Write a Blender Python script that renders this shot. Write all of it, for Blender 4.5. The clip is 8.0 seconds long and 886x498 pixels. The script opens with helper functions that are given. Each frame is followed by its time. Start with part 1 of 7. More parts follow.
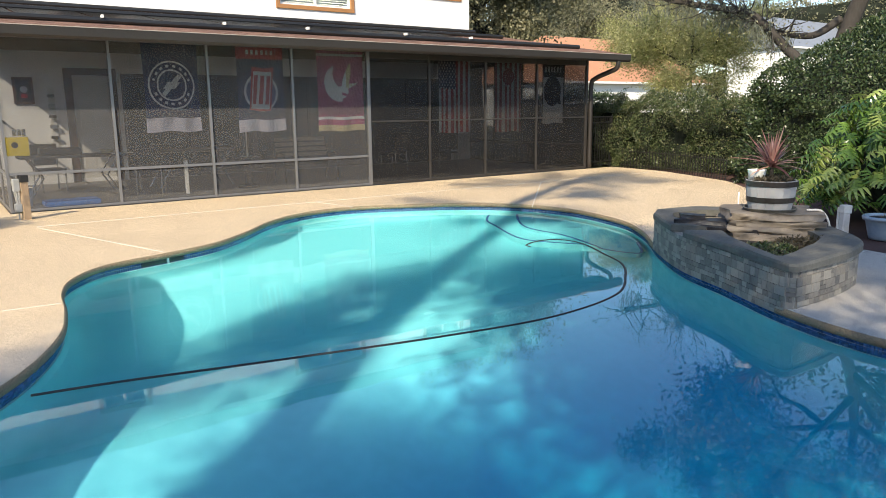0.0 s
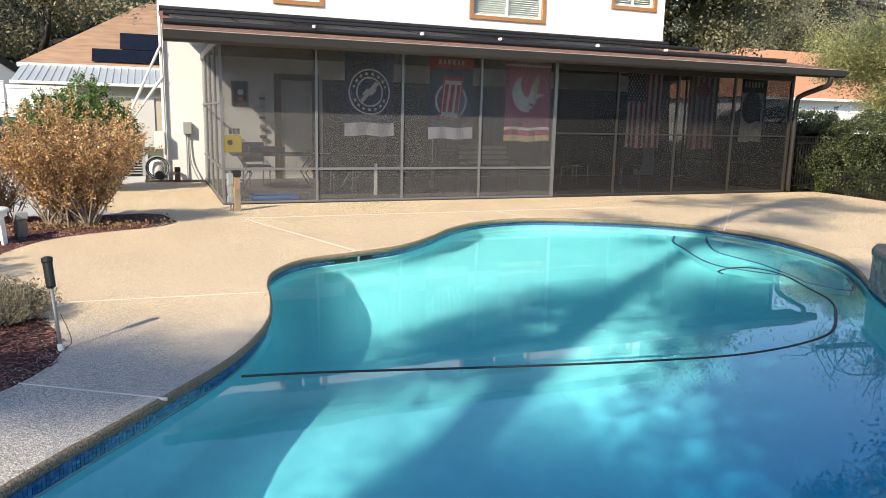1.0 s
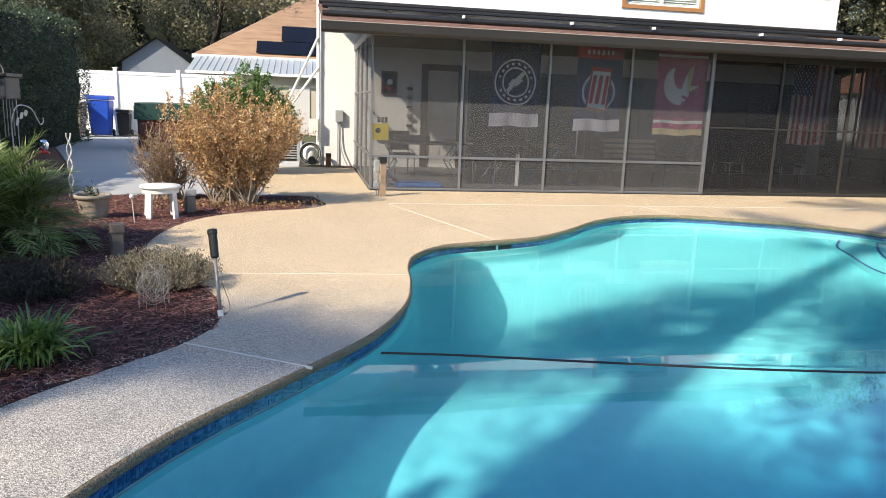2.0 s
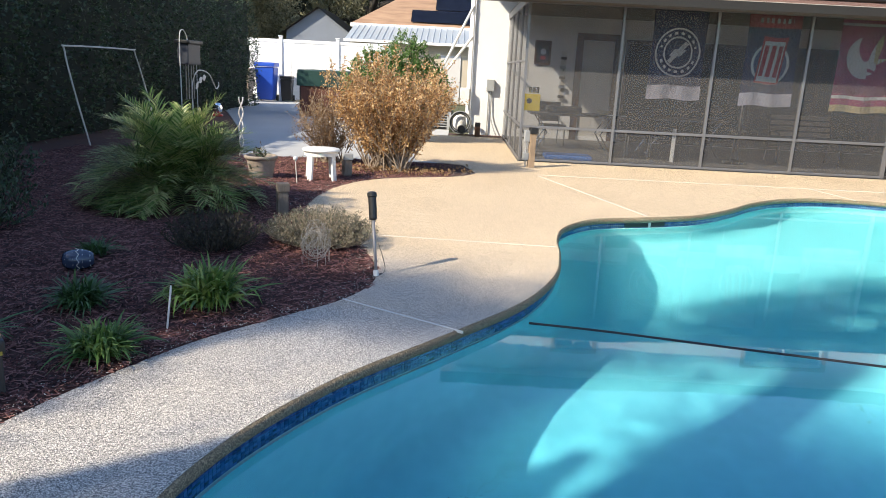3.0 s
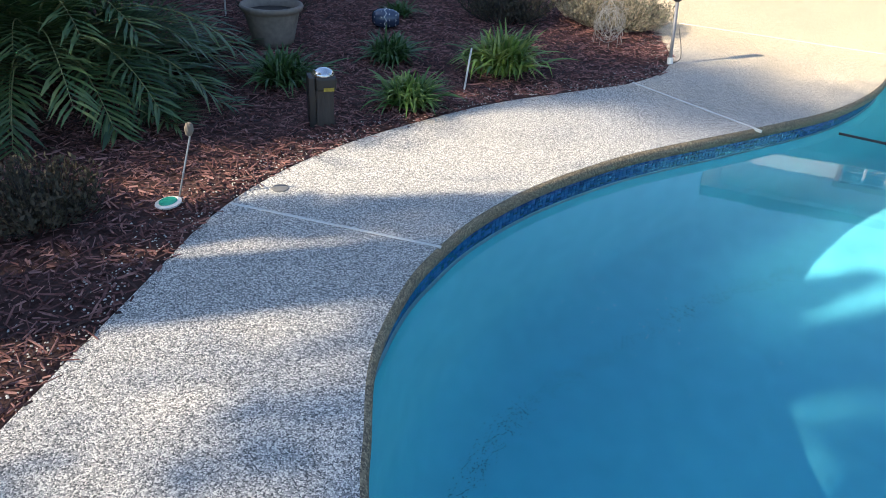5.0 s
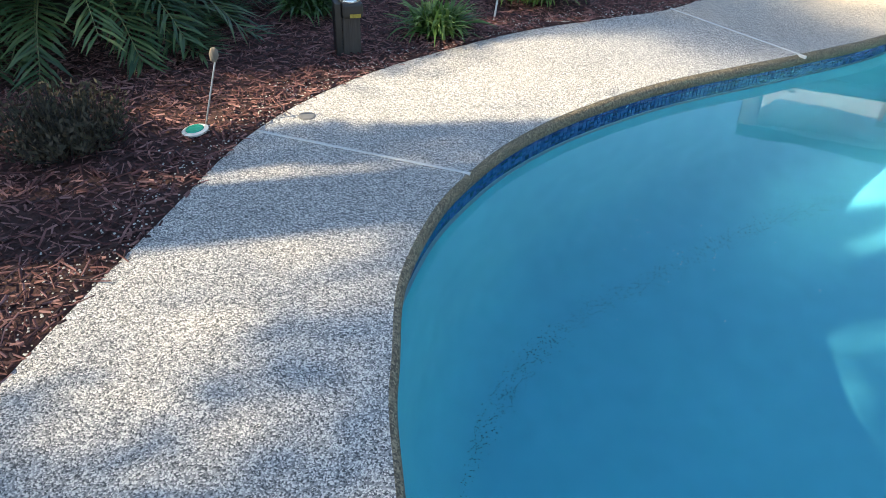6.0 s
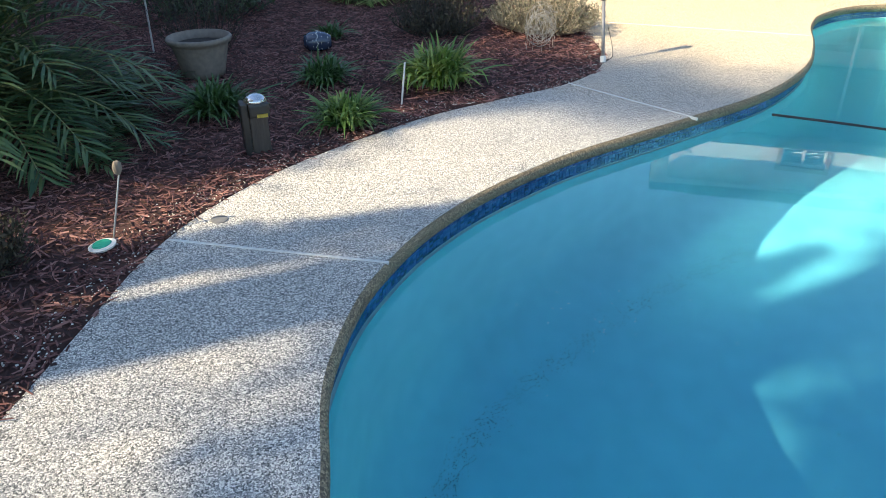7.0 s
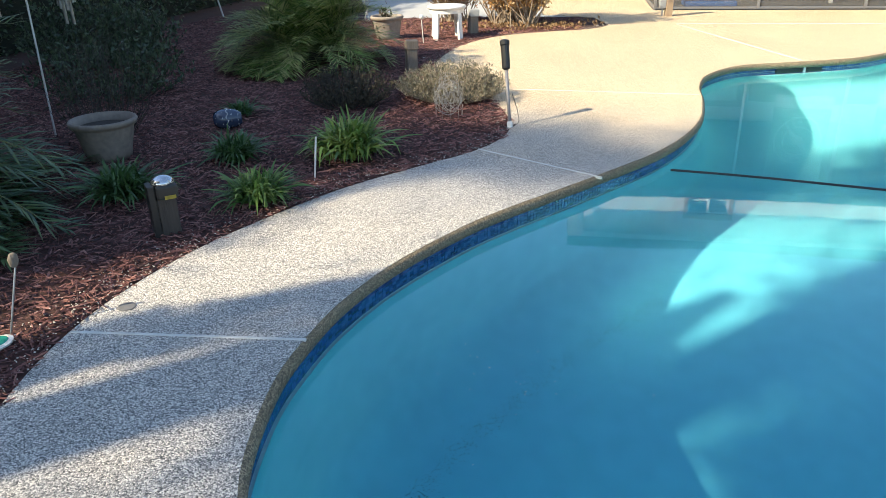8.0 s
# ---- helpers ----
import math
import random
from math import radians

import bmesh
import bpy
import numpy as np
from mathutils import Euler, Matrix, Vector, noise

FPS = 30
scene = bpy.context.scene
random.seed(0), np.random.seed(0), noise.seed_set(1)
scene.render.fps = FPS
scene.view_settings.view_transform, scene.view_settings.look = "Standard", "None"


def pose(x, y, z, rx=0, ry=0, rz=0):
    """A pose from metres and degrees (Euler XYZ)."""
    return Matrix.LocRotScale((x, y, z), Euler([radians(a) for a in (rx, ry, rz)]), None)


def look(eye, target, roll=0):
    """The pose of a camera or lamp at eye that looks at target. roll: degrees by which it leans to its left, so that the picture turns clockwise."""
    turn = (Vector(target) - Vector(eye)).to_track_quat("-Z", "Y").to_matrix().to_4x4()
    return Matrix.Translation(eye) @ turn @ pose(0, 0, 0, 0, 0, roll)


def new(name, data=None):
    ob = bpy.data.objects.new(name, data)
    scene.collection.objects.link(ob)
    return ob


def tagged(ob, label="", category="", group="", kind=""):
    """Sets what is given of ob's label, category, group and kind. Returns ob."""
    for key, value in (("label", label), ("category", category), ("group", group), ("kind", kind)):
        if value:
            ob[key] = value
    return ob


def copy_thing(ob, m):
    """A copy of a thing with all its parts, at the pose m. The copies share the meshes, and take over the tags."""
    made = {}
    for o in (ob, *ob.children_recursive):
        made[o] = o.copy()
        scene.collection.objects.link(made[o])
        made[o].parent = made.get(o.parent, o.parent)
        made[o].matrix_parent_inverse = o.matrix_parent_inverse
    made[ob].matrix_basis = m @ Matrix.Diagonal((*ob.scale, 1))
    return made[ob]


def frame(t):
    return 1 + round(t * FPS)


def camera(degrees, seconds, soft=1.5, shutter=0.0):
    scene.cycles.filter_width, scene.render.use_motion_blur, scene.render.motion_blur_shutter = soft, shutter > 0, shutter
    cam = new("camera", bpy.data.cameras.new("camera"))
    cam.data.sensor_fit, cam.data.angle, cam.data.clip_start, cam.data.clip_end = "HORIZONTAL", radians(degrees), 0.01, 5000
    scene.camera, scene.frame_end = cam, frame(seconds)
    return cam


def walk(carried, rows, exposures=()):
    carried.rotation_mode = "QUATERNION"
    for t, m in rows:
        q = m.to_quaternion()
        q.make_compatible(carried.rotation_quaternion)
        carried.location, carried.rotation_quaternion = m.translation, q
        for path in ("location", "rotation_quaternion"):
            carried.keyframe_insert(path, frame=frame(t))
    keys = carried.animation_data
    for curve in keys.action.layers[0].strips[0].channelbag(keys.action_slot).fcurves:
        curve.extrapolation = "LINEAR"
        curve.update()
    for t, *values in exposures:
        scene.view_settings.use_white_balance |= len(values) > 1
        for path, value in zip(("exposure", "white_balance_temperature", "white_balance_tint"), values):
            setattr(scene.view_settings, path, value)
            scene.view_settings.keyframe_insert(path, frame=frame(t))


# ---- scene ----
cam = camera(63.1, 8.0, 0.6)

PATH = [
    (0, (-0.937, -12.957, 1.535), (0.193, -11.352, 1.153), -0.6),
    (0.5, (-1.008, -12.845, 1.551), (-0.092, -11.104, 1.191), 0.3),
    (1, (-1.07, -12.821, 1.562), (-0.34, -10.995, 1.202), 1.3),
    (1.5, (-1.073, -12.815, 1.542), (-0.521, -10.928, 1.174), 1.7),
    (3, (-1.189, -12.805, 1.504), (-1.2, -10.865, 1.021), 2.9),
    (3.5, (-1.234, -12.822, 1.502), (-1.432, -10.914, 0.934), 3.0),
    (4, (-1.273, -12.85, 1.471), (-1.636, -11.006, 0.787), 3.1),
    (4.5, (-1.324, -12.89, 1.416), (-1.824, -11.142, 0.581), 3.2),
    (5, (-1.341, -12.929, 1.386), (-1.944, -11.32, 0.363), 3.4),
    (5.2, (-1.345, -12.944, 1.366), (-1.976, -11.401, 0.261), 3.5),
    (6.3, (-1.329, -12.917, 1.304), (-1.962, -11.411, 0.151), 1.7),
    (6.5, (-1.323, -12.907, 1.327), (-1.92, -11.35, 0.224), 1.0),
    (7, (-1.302, -12.883, 1.345), (-1.814, -11.214, 0.368), -0.6),
    (7.5, (-1.271, -12.861, 1.358), (-1.696, -11.122, 0.466), -1.6),
    (8, (-1.264, -12.868, 1.367), (-1.595, -11.075, 0.545), -1.3),
]
walk(cam, [(t, look(eye, target, roll)) for t, eye, target, roll in PATH], [(0.0, 0.55, 6200, 10), (1.5, 0.52, 6050, 11), (3.0, 0.66, 5950, 11), (4.5, 0.92, 5950, 10), (5.5, 1.12, 6300, 7), (6.5, 1.22, 6450, 5), (8.0, 1.0, 6400, 6)])

# ---------------------------------------------------------------- world and sun
SUN_HEADING, SUN_HEIGHT = 36.0, 37.0       # way the light travels, degrees from +x; elevation
world = bpy.data.worlds.new("sky")
scene.world = world
world.use_nodes = True
wn = world.node_tree
sky = wn.nodes.new("ShaderNodeTexSky")
sky.sky_type = "NISHITA"
sky.sun_disc = False
sky.sun_elevation = radians(SUN_HEIGHT)
sky.sun_rotation = radians(270 - SUN_HEADING)
sky.air_density, sky.dust_density, sky.ozone_density = 1.0, 0.6, 1.2
wn.nodes["Background"].inputs["Strength"].default_value = 0.165
wn.links.new(sky.outputs["Color"], wn.nodes["Background"].inputs["Color"])
sun = new("sun", bpy.data.lights.new("sun", "SUN"))
sun.data.energy, sun.data.angle, sun.data.color = 5.3, radians(0.55), (1.0, 0.84, 0.6)
_e = radians(SUN_HEIGHT)
sun.matrix_world = look((0, 0, 20), Vector((0, 0, 20)) + Vector((math.cos(radians(SUN_HEADING)) * math.cos(_e), math.sin(radians(SUN_HEADING)) * math.cos(_e), -math.sin(_e))))


# ---------------------------------------------------------------- materials
def nodes_of(m):
    return m.node_tree.nodes, m.node_tree.links


def ramp_node(ns, stops, constant=False):
    r = ns.new("ShaderNodeValToRGB")
    if constant:
        r.color_ramp.interpolation = "CONSTANT"
    while len(r.color_ramp.elements) < len(stops):
        r.color_ramp.elements.new(0.5)
    for el, (p, c) in zip(r.color_ramp.elements, stops):
        el.position, el.color = p, (*c, 1)
    return r


def mat(name, c1, c2=None, rough=0.7, grain=40.0, stain=1.2, metal=0.0, bump=0.2, spread=0.5, island=0.0, coat=0.0, stretch=(1, 1, 1), third=None):
    """A surface: two tones by fine grain and broad stains, a little relief."""
    c2 = c2 or tuple(v * 0.75 for v in c1)
    m = bpy.data.materials.new(name)
    m.use_nodes = True
    ns, ls = nodes_of(m)
    b = ns["Principled BSDF"]
    tc = ns.new("ShaderNodeTexCoord")
    mp = ns.new("ShaderNodeMapping")
    mp.inputs["Scale"].default_value = stretch
    ls.new(tc.outputs["Object"], mp.inputs["Vector"])
    fine, broad = ns.new("ShaderNodeTexNoise"), ns.new("ShaderNodeTexNoise")
    fine.inputs["Scale"].default_value, fine.inputs["Detail"].default_value = grain, 6
    broad.inputs["Scale"].default_value, broad.inputs["Detail"].default_value = stain, 5
    for n in (fine, broad):
        ls.new(mp.outputs["Vector"], n.inputs["Vector"])
    add = ns.new("ShaderNodeMath")
    add.operation = "MULTIPLY_ADD"
    ls.new(fine.outputs["Fac"], add.inputs[0])
    add.inputs[1].default_value = 0.5
    half = ns.new("ShaderNodeMath")
    half.operation = "MULTIPLY"
    half.inputs[1].default_value = 0.5
    ls.new(broad.outputs["Fac"], half.inputs[0])
    ls.new(half.outputs[0], add.inputs[2])
    last = add.outputs[0]
    if island:
        geo, oi = ns.new("ShaderNodeNewGeometry"), ns.new("ShaderNodeObjectInfo")
        s1 = ns.new("ShaderNodeMath")
        s1.operation = "ADD"
        ls.new(geo.outputs["Random Per Island"], s1.inputs[0])
        ls.new(oi.outputs["Random"], s1.inputs[1])
        fr = ns.new("ShaderNodeMath")
        fr.operation = "FRACT"
        ls.new(s1.outputs[0], fr.inputs[0])
        mx = ns.new("ShaderNodeMath")
        mx.operation = "MULTIPLY_ADD"
        ls.new(fr.outputs[0], mx.inputs[0])
        mx.inputs[1].default_value = island
        sub = ns.new("ShaderNodeMath")
        sub.operation = "SUBTRACT"
        ls.new(last, sub.inputs[0])
        sub.inputs[1].default_value = island / 2
        ls.new(sub.outputs[0], mx.inputs[2])
        last = mx.outputs[0]
    stops = [(0.5 - spread / 2, c2), (0.5 + spread / 2, c1)]
    if third:
        stops = [(0.5 - spread / 2, c2), (0.5, c1), (0.5 + spread / 2, third)]
    r = ramp_node(ns, stops)
    ls.new(last, r.inputs["Fac"])
    ls.new(r.outputs["Color"], b.inputs["Base Color"])
    b.inputs["Roughness"].default_value, b.inputs["Metallic"].default_value = rough, metal
    b.inputs["Coat Weight"].default_value = coat
    if bump:
        bp = ns.new("ShaderNodeBump")
        bp.inputs["Strength"].default_value, bp.inputs["Distance"].default_value = bump, 0.3 / grain
        ls.new(fine.outputs["Fac"], bp.inputs["Height"])
        ls.new(bp.outputs["Normal"], b.inputs["Normal"])
    return m


def leaf_mat(name, c1, c2, rough=0.45, glow=0.35, third=None):
    """Leaves: tone by leaf, light passing through."""
    m = mat(name, c1, c2, rough=rough, grain=25, stain=0.9, bump=0, spread=0.8, island=0.9, third=third)
    ns, ls = nodes_of(m)
    b, out = ns["Principled BSDF"], ns["Material Output"]
    tr, mix = ns.new("ShaderNodeBsdfTranslucent"), ns.new("ShaderNodeMixShader")
    col = b.inputs["Base Color"].links[0].from_socket
    ls.new(col, tr.inputs["Color"])
    mix.inputs[0].default_value = glow
    ls.new(b.outputs[0], mix.inputs[1])
    ls.new(tr.outputs[0], mix.inputs[2])
    ls.new(mix.outputs[0], out.inputs["Surface"])
    return m


def pebble_mat(name, stops, scale, bump=0.5, tint=None):
    """Exposed aggregate: small stones of several tones in a binder, with broad worn areas."""
    m = bpy.data.materials.new(name)
    m.use_nodes = True
    ns, ls = nodes_of(m)
    b = ns["Principled BSDF"]
    tc = ns.new("ShaderNodeTexCoord")
    v = ns.new("ShaderNodeTexVoronoi")
    v.inputs["Scale"].default_value = scale
    ls.new(tc.outputs["Object"], v.inputs["Vector"])
    sep = ns.new("ShaderNodeSeparateColor")
    ls.new(v.outputs["Color"], sep.inputs[0])
    r = ramp_node(ns, stops, True)
    ls.new(sep.outputs[0], r.inputs["Fac"])
    broad = ns.new("ShaderNodeTexNoise")
    broad.inputs["Scale"].default_value, broad.inputs["Detail"].default_value = 0.9, 6
    ls.new(tc.outputs["Object"], broad.inputs["Vector"])
    wear = ramp_node(ns, [(0.3, (0.86, 0.85, 0.84)), (0.7, (1.0, 1.0, 1.0))])
    ls.new(broad.outputs["Fac"], wear.inputs["Fac"])
    mx = ns.new("ShaderNodeMix")
    mx.data_type, mx.blend_type = "RGBA", "MULTIPLY"
    mx.inputs["Factor"].default_value = 1.0
    ls.new(r.outputs["Color"], mx.inputs["A"])
    ls.new(wear.outputs["Color"], mx.inputs["B"])
    ls.new(mx.outputs["Result"], b.inputs["Base Color"])
    b.inputs["Roughness"].default_value = 0.75
    bp = ns.new("ShaderNodeBump")
    bp.inputs["Strength"].default_value, bp.inputs["Distance"].default_value = bump, 0.004
    bp.invert = True
    ls.new(v.outputs["Distance"], bp.inputs["Height"])
    ls.new(bp.outputs["Normal"], b.inputs["Normal"])
    return m


def screen_mat(name, color, open_share, rough=0.6):
    """Woven insect screen, too fine to model: threads cover part of every spot."""
    m = bpy.data.materials.new(name)
    m.use_nodes = True
    ns, ls = nodes_of(m)
    b, out = ns["Principled BSDF"], ns["Material Output"]
    b.inputs["Base Color"].default_value, b.inputs["Roughness"].default_value = (*color, 1), rough
    tr, mix = ns.new("ShaderNodeBsdfTransparent"), ns.new("ShaderNodeMixShader")
    tc, n = ns.new("ShaderNodeTexCoord"), ns.new("ShaderNodeTexNoise")
    n.inputs["Scale"].default_value, n.inputs["Detail"].default_value = 1.3, 4
    ls.new(tc.outputs["Object"], n.inputs["Vector"])
    mr = ns.new("ShaderNodeMapRange")
    mr.inputs["To Min"].default_value, mr.inputs["To Max"].default_value = 1 - open_share - 0.06, 1 - open_share + 0.06
    ls.new(n.outputs["Fac"], mr.inputs["Value"])
    ls.new(mr.outputs[0], mix.inputs[0])
    ls.new(tr.outputs[0], mix.inputs[1])
    ls.new(b.outputs[0], mix.inputs[2])
    ls.new(mix.outputs[0], out.inputs["Surface"])
    return m


def water_mat():
    m = bpy.data.materials.new("pool_water")
    m.use_nodes = True
    ns, ls = nodes_of(m)
    b = ns["Principled BSDF"]
    b.inputs["Base Color"].default_value = (0.50, 0.88, 0.94, 1)
    b.inputs["Roughness"].default_value, b.inputs["IOR"].default_value = 0.0, 1.36
    b.inputs["Transmission Weight"].default_value = 1.0
    tc, mp = ns.new("ShaderNodeTexCoord"), ns.new("ShaderNodeMapping")
    mp.inputs["Rotation"].default_value = (0, 0, radians(20))
    mp.inputs["Scale"].default_value = (0.6, 1.4, 1)
    ls.new(tc.outputs["Object"], mp.inputs["Vector"])
    n1, n2 = ns.new("ShaderNodeTexNoise"), ns.new("ShaderNodeTexNoise")
    n1.inputs["Scale"].default_value, n1.inputs["Detail"].default_value = 1.3, 2
    n2.inputs["Scale"].default_value, n2.inputs["Detail"].default_value = 6.0, 2
    add = ns.new("ShaderNodeMath")
    add.operation = "MULTIPLY_ADD"
    add.inputs[1].default_value = 0.1
    for n in (n1, n2):
        ls.new(mp.outputs["Vector"], n.inputs["Vector"])
    ls.new(n2.outputs["Fac"], add.inputs[0])
    ls.new(n1.outputs["Fac"], add.inputs[2])
    bp = ns.new("ShaderNodeBump")
    bp.inputs["Strength"].default_value, bp.inputs["Distance"].default_value = 1.0, 0.0011
    ls.new(add.outputs[0], bp.inputs["Height"])
    ls.new(bp.outputs["Normal"], b.inputs["Normal"])
    return m


def glass_mat(name, tint=(0.9, 0.95, 0.95)):
    m = bpy.data.materials.new(name)
    m.use_nodes = True
    b = m.node_tree.nodes["Principled BSDF"]
    b.inputs["Base Color"].default_value = (*tint, 1)
    b.inputs["Roughness"].default_value, b.inputs["Transmission Weight"].default_value = 0.02, 1.0
    return m


DECK = pebble_mat("exposed_aggregate", [(0.0, (0.10, 0.096, 0.092)), (0.16, (0.27, 0.255, 0.24)), (0.42, (0.50, 0.465, 0.425)), (0.74, (0.84, 0.795, 0.72))], 250, 0.6)
# sunlit tan put into the colour towards the house; beds' side keeps shaded grey
_ns, _ls = nodes_of(DECK)
_tc, _sep, _nz, _sum, _mr, _mx = (_ns.new("ShaderNode" + k) for k in ("TexCoord", "SeparateXYZ", "TexNoise", "Math", "MapRange", "Mix"))
_ls.new(_tc.outputs["Object"], _sep.inputs[0])
_ls.new(_tc.outputs["Object"], _nz.inputs["Vector"])
_nz.inputs["Scale"].default_value, _nz.inputs["Detail"].default_value = 0.8, 5
_sum.operation = "MULTIPLY_ADD"
_sum.inputs[1].default_value = 3.0
_ls.new(_nz.outputs["Fac"], _sum.inputs[0])
_ls.new(_sep.outputs["Y"], _sum.inputs[2])
_ls.new(_sum.outputs[0], _mr.inputs["Value"])
_mr.inputs["From Min"].default_value, _mr.inputs["From Max"].default_value = -7.4, -4.9
_mx.data_type, _mx.blend_type = "RGBA", "MULTIPLY"
_mx.inputs["B"].default_value = (1.3, 1.1, 0.81, 1)
_ls.new(_mr.outputs[0], _mx.inputs["Factor"])
_ls.new(_ns["Principled BSDF"].inputs["Base Color"].links[0].from_socket, _mx.inputs["A"])
_ls.new(_mx.outputs["Result"], _ns["Principled BSDF"].inputs["Base Color"])
COPING = pebble_mat("coping_aggregate", [(0.0, (0.13, 0.098, 0.062)), (0.4, (0.27, 0.205, 0.125)), (0.8, (0.42, 0.32, 0.195))], 200)
JOINT = mat("white_joint_filler", (0.75, 0.74, 0.70), (0.6, 0.58, 0.53), rough=0.6, grain=60)
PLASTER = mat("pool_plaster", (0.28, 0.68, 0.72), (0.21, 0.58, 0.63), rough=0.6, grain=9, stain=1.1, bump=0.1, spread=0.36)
TILE = mat("blue_glazed_tile", (0.04, 0.09, 0.26), (0.013, 0.034, 0.12), rough=0.15, grain=20, stain=3, bump=0, island=0.9, spread=0.9, coat=0.3, third=(0.09, 0.16, 0.36))
GROUT = mat("pale_grout", (0.66, 0.68, 0.70), (0.5, 0.52, 0.55), rough=0.9, grain=80)

# the water's absorption is put into the plaster: darker and bluer with depth
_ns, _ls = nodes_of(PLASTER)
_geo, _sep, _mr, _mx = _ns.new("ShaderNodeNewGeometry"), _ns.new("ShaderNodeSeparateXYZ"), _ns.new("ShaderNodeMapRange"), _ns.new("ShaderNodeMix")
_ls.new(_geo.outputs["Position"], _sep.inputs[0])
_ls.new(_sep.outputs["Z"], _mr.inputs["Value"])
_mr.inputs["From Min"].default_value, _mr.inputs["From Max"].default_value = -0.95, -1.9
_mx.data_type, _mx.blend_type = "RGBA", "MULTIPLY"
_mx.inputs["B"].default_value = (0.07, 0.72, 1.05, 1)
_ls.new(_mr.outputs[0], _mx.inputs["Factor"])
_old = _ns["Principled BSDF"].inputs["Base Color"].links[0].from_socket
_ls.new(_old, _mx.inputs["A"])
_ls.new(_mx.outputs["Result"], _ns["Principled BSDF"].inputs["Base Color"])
WATER = water_mat()
MULCH = mat("red_bark_mulch", (0.10, 0.042, 0.032), (0.03, 0.016, 0.014), rough=0.9, grain=60, stain=2.5, bump=0.8, spread=0.6)
CHIP = mat("bark_chip", (0.125, 0.044, 0.038), (0.035, 0.017, 0.016), rough=0.85, grain=60, stain=3, island=1.0, spread=0.9, third=(0.29, 0.145, 0.125))
GROUND = mat("sandy_soil_and_grass", (0.10, 0.12, 0.05), (0.07, 0.06, 0.035), rough=0.95, grain=20, stain=0.4, bump=0.5)
CONCRETE = mat("grey_concrete", (0.46, 0.47, 0.47), (0.36, 0.36, 0.36), rough=0.85, grain=70, stain=0.8)
STUCCO = mat("white_stucco", (0.81, 0.815, 0.82), (0.73, 0.73, 0.735), rough=0.9, grain=90, stain=0.5, bump=0.35)
# ceiling tone set dark to cut the light bounced inside the porch
CEILING = mat("dimming_ceiling_brown", (0.16, 0.14, 0.12), (0.11, 0.095, 0.08), rough=0.8, grain=14, stain=1.5, stretch=(0.4, 5, 1))
INNER = mat("porch_wall_paint", (0.64, 0.625, 0.60), (0.56, 0.545, 0.52), rough=0.85, grain=60, stain=0.6)
SHINGLE = mat("brown_shingle", (0.24, 0.14, 0.105), (0.14, 0.085, 0.068), rough=0.9, grain=60, stain=1.5, island=0.8, spread=0.8)
DARKTRIM = mat("dark_bronze_paint", (0.035, 0.030, 0.028), (0.022, 0.02, 0.018), rough=0.4, grain=30, stain=1.5, bump=0.05)
ALU = mat("grey_aluminium", (0.23, 0.23, 0.24), (0.18, 0.18, 0.185), rough=0.45, metal=0.5, grain=40, bump=0.05)
BRONZE = mat("bronze_aluminium", (0.06, 0.056, 0.052), (0.045, 0.04, 0.038), rough=0.45, metal=0.3, grain=40, bump=0.05)
SCREEN = screen_mat("fibreglass_screen", (0.115, 0.115, 0.12), 0.71)
SCREEN_DENSE = screen_mat("dense_sun_screen", (0.018, 0.018, 0.019), 0.53)
BLACKPIPE = mat("black_rubber_pipe", (0.02, 0.02, 0.02), (0.012, 0.012, 0.012), rough=0.4, grain=50, bump=0.05)
WOODTRIM = mat("stained_wood_trim", (0.42, 0.21, 0.08), (0.33, 0.16, 0.06), rough=0.6, grain=14, stain=2, stretch=(1, 6, 6))
DARKWOOD = mat("dark_brown_wood", (0.12, 0.06, 0.03), (0.07, 0.035, 0.02), rough=0.6, grain=14, stain=2)
WHITEVINYL = mat("white_vinyl", (0.84, 0.84, 0.83), (0.78, 0.78, 0.77), rough=0.4, grain=30, stain=0.7, bump=0.03)
WHITEPLASTIC = mat("white_plastic", (0.82, 0.82, 0.80), (0.72, 0.71, 0.67), rough=0.4, grain=30, stain=3, bump=0.05)
STONE = mat("grey_stone_slab", (0.15, 0.148, 0.132), (0.07, 0.07, 0.064), rough=0.85, grain=30, stain=2.5, bump=0.5)
LEDGER = mat("split_stone_tile", (0.25, 0.228, 0.195), (0.135, 0.125, 0.115), rough=0.85, grain=35, stain=4, bump=0.5, island=0.8, spread=0.9, third=(0.36, 0.33, 0.28))
IRON = mat("black_iron", (0.016, 0.016, 0.016), (0.01, 0.01, 0.01), rough=0.5, grain=50, bump=0.05)
BARK = mat("grey_brown_bark", (0.062, 0.055, 0.048), (0.022, 0.019, 0.017), rough=0.95, grain=18, stain=2, bump=0.8, stretch=(1, 1, 0.3))
HEDGE_DARK = leaf_mat("glossy_hedge_leaf", (0.09, 0.125, 0.065), (0.03, 0.055, 0.026), rough=0.36, glow=0.25)
SHRUB_DARK = leaf_mat("dark_shrub_leaf", (0.045, 0.075, 0.028), (0.014, 0.03, 0.012), rough=0.4, glow=0.2, third=(0.10, 0.13, 0.055))
HEDGE_MID = leaf_mat("holly_hedge_leaf", (0.07, 0.105, 0.034), (0.018, 0.034, 0.012), rough=0.35, glow=0.25, third=(0.20, 0.20, 0.10))
OAK_LEAF = leaf_mat("oak_leaf", (0.24, 0.235, 0.135), (0.115, 0.12, 0.07), rough=0.6, glow=0.4, third=(0.37, 0.35, 0.23))
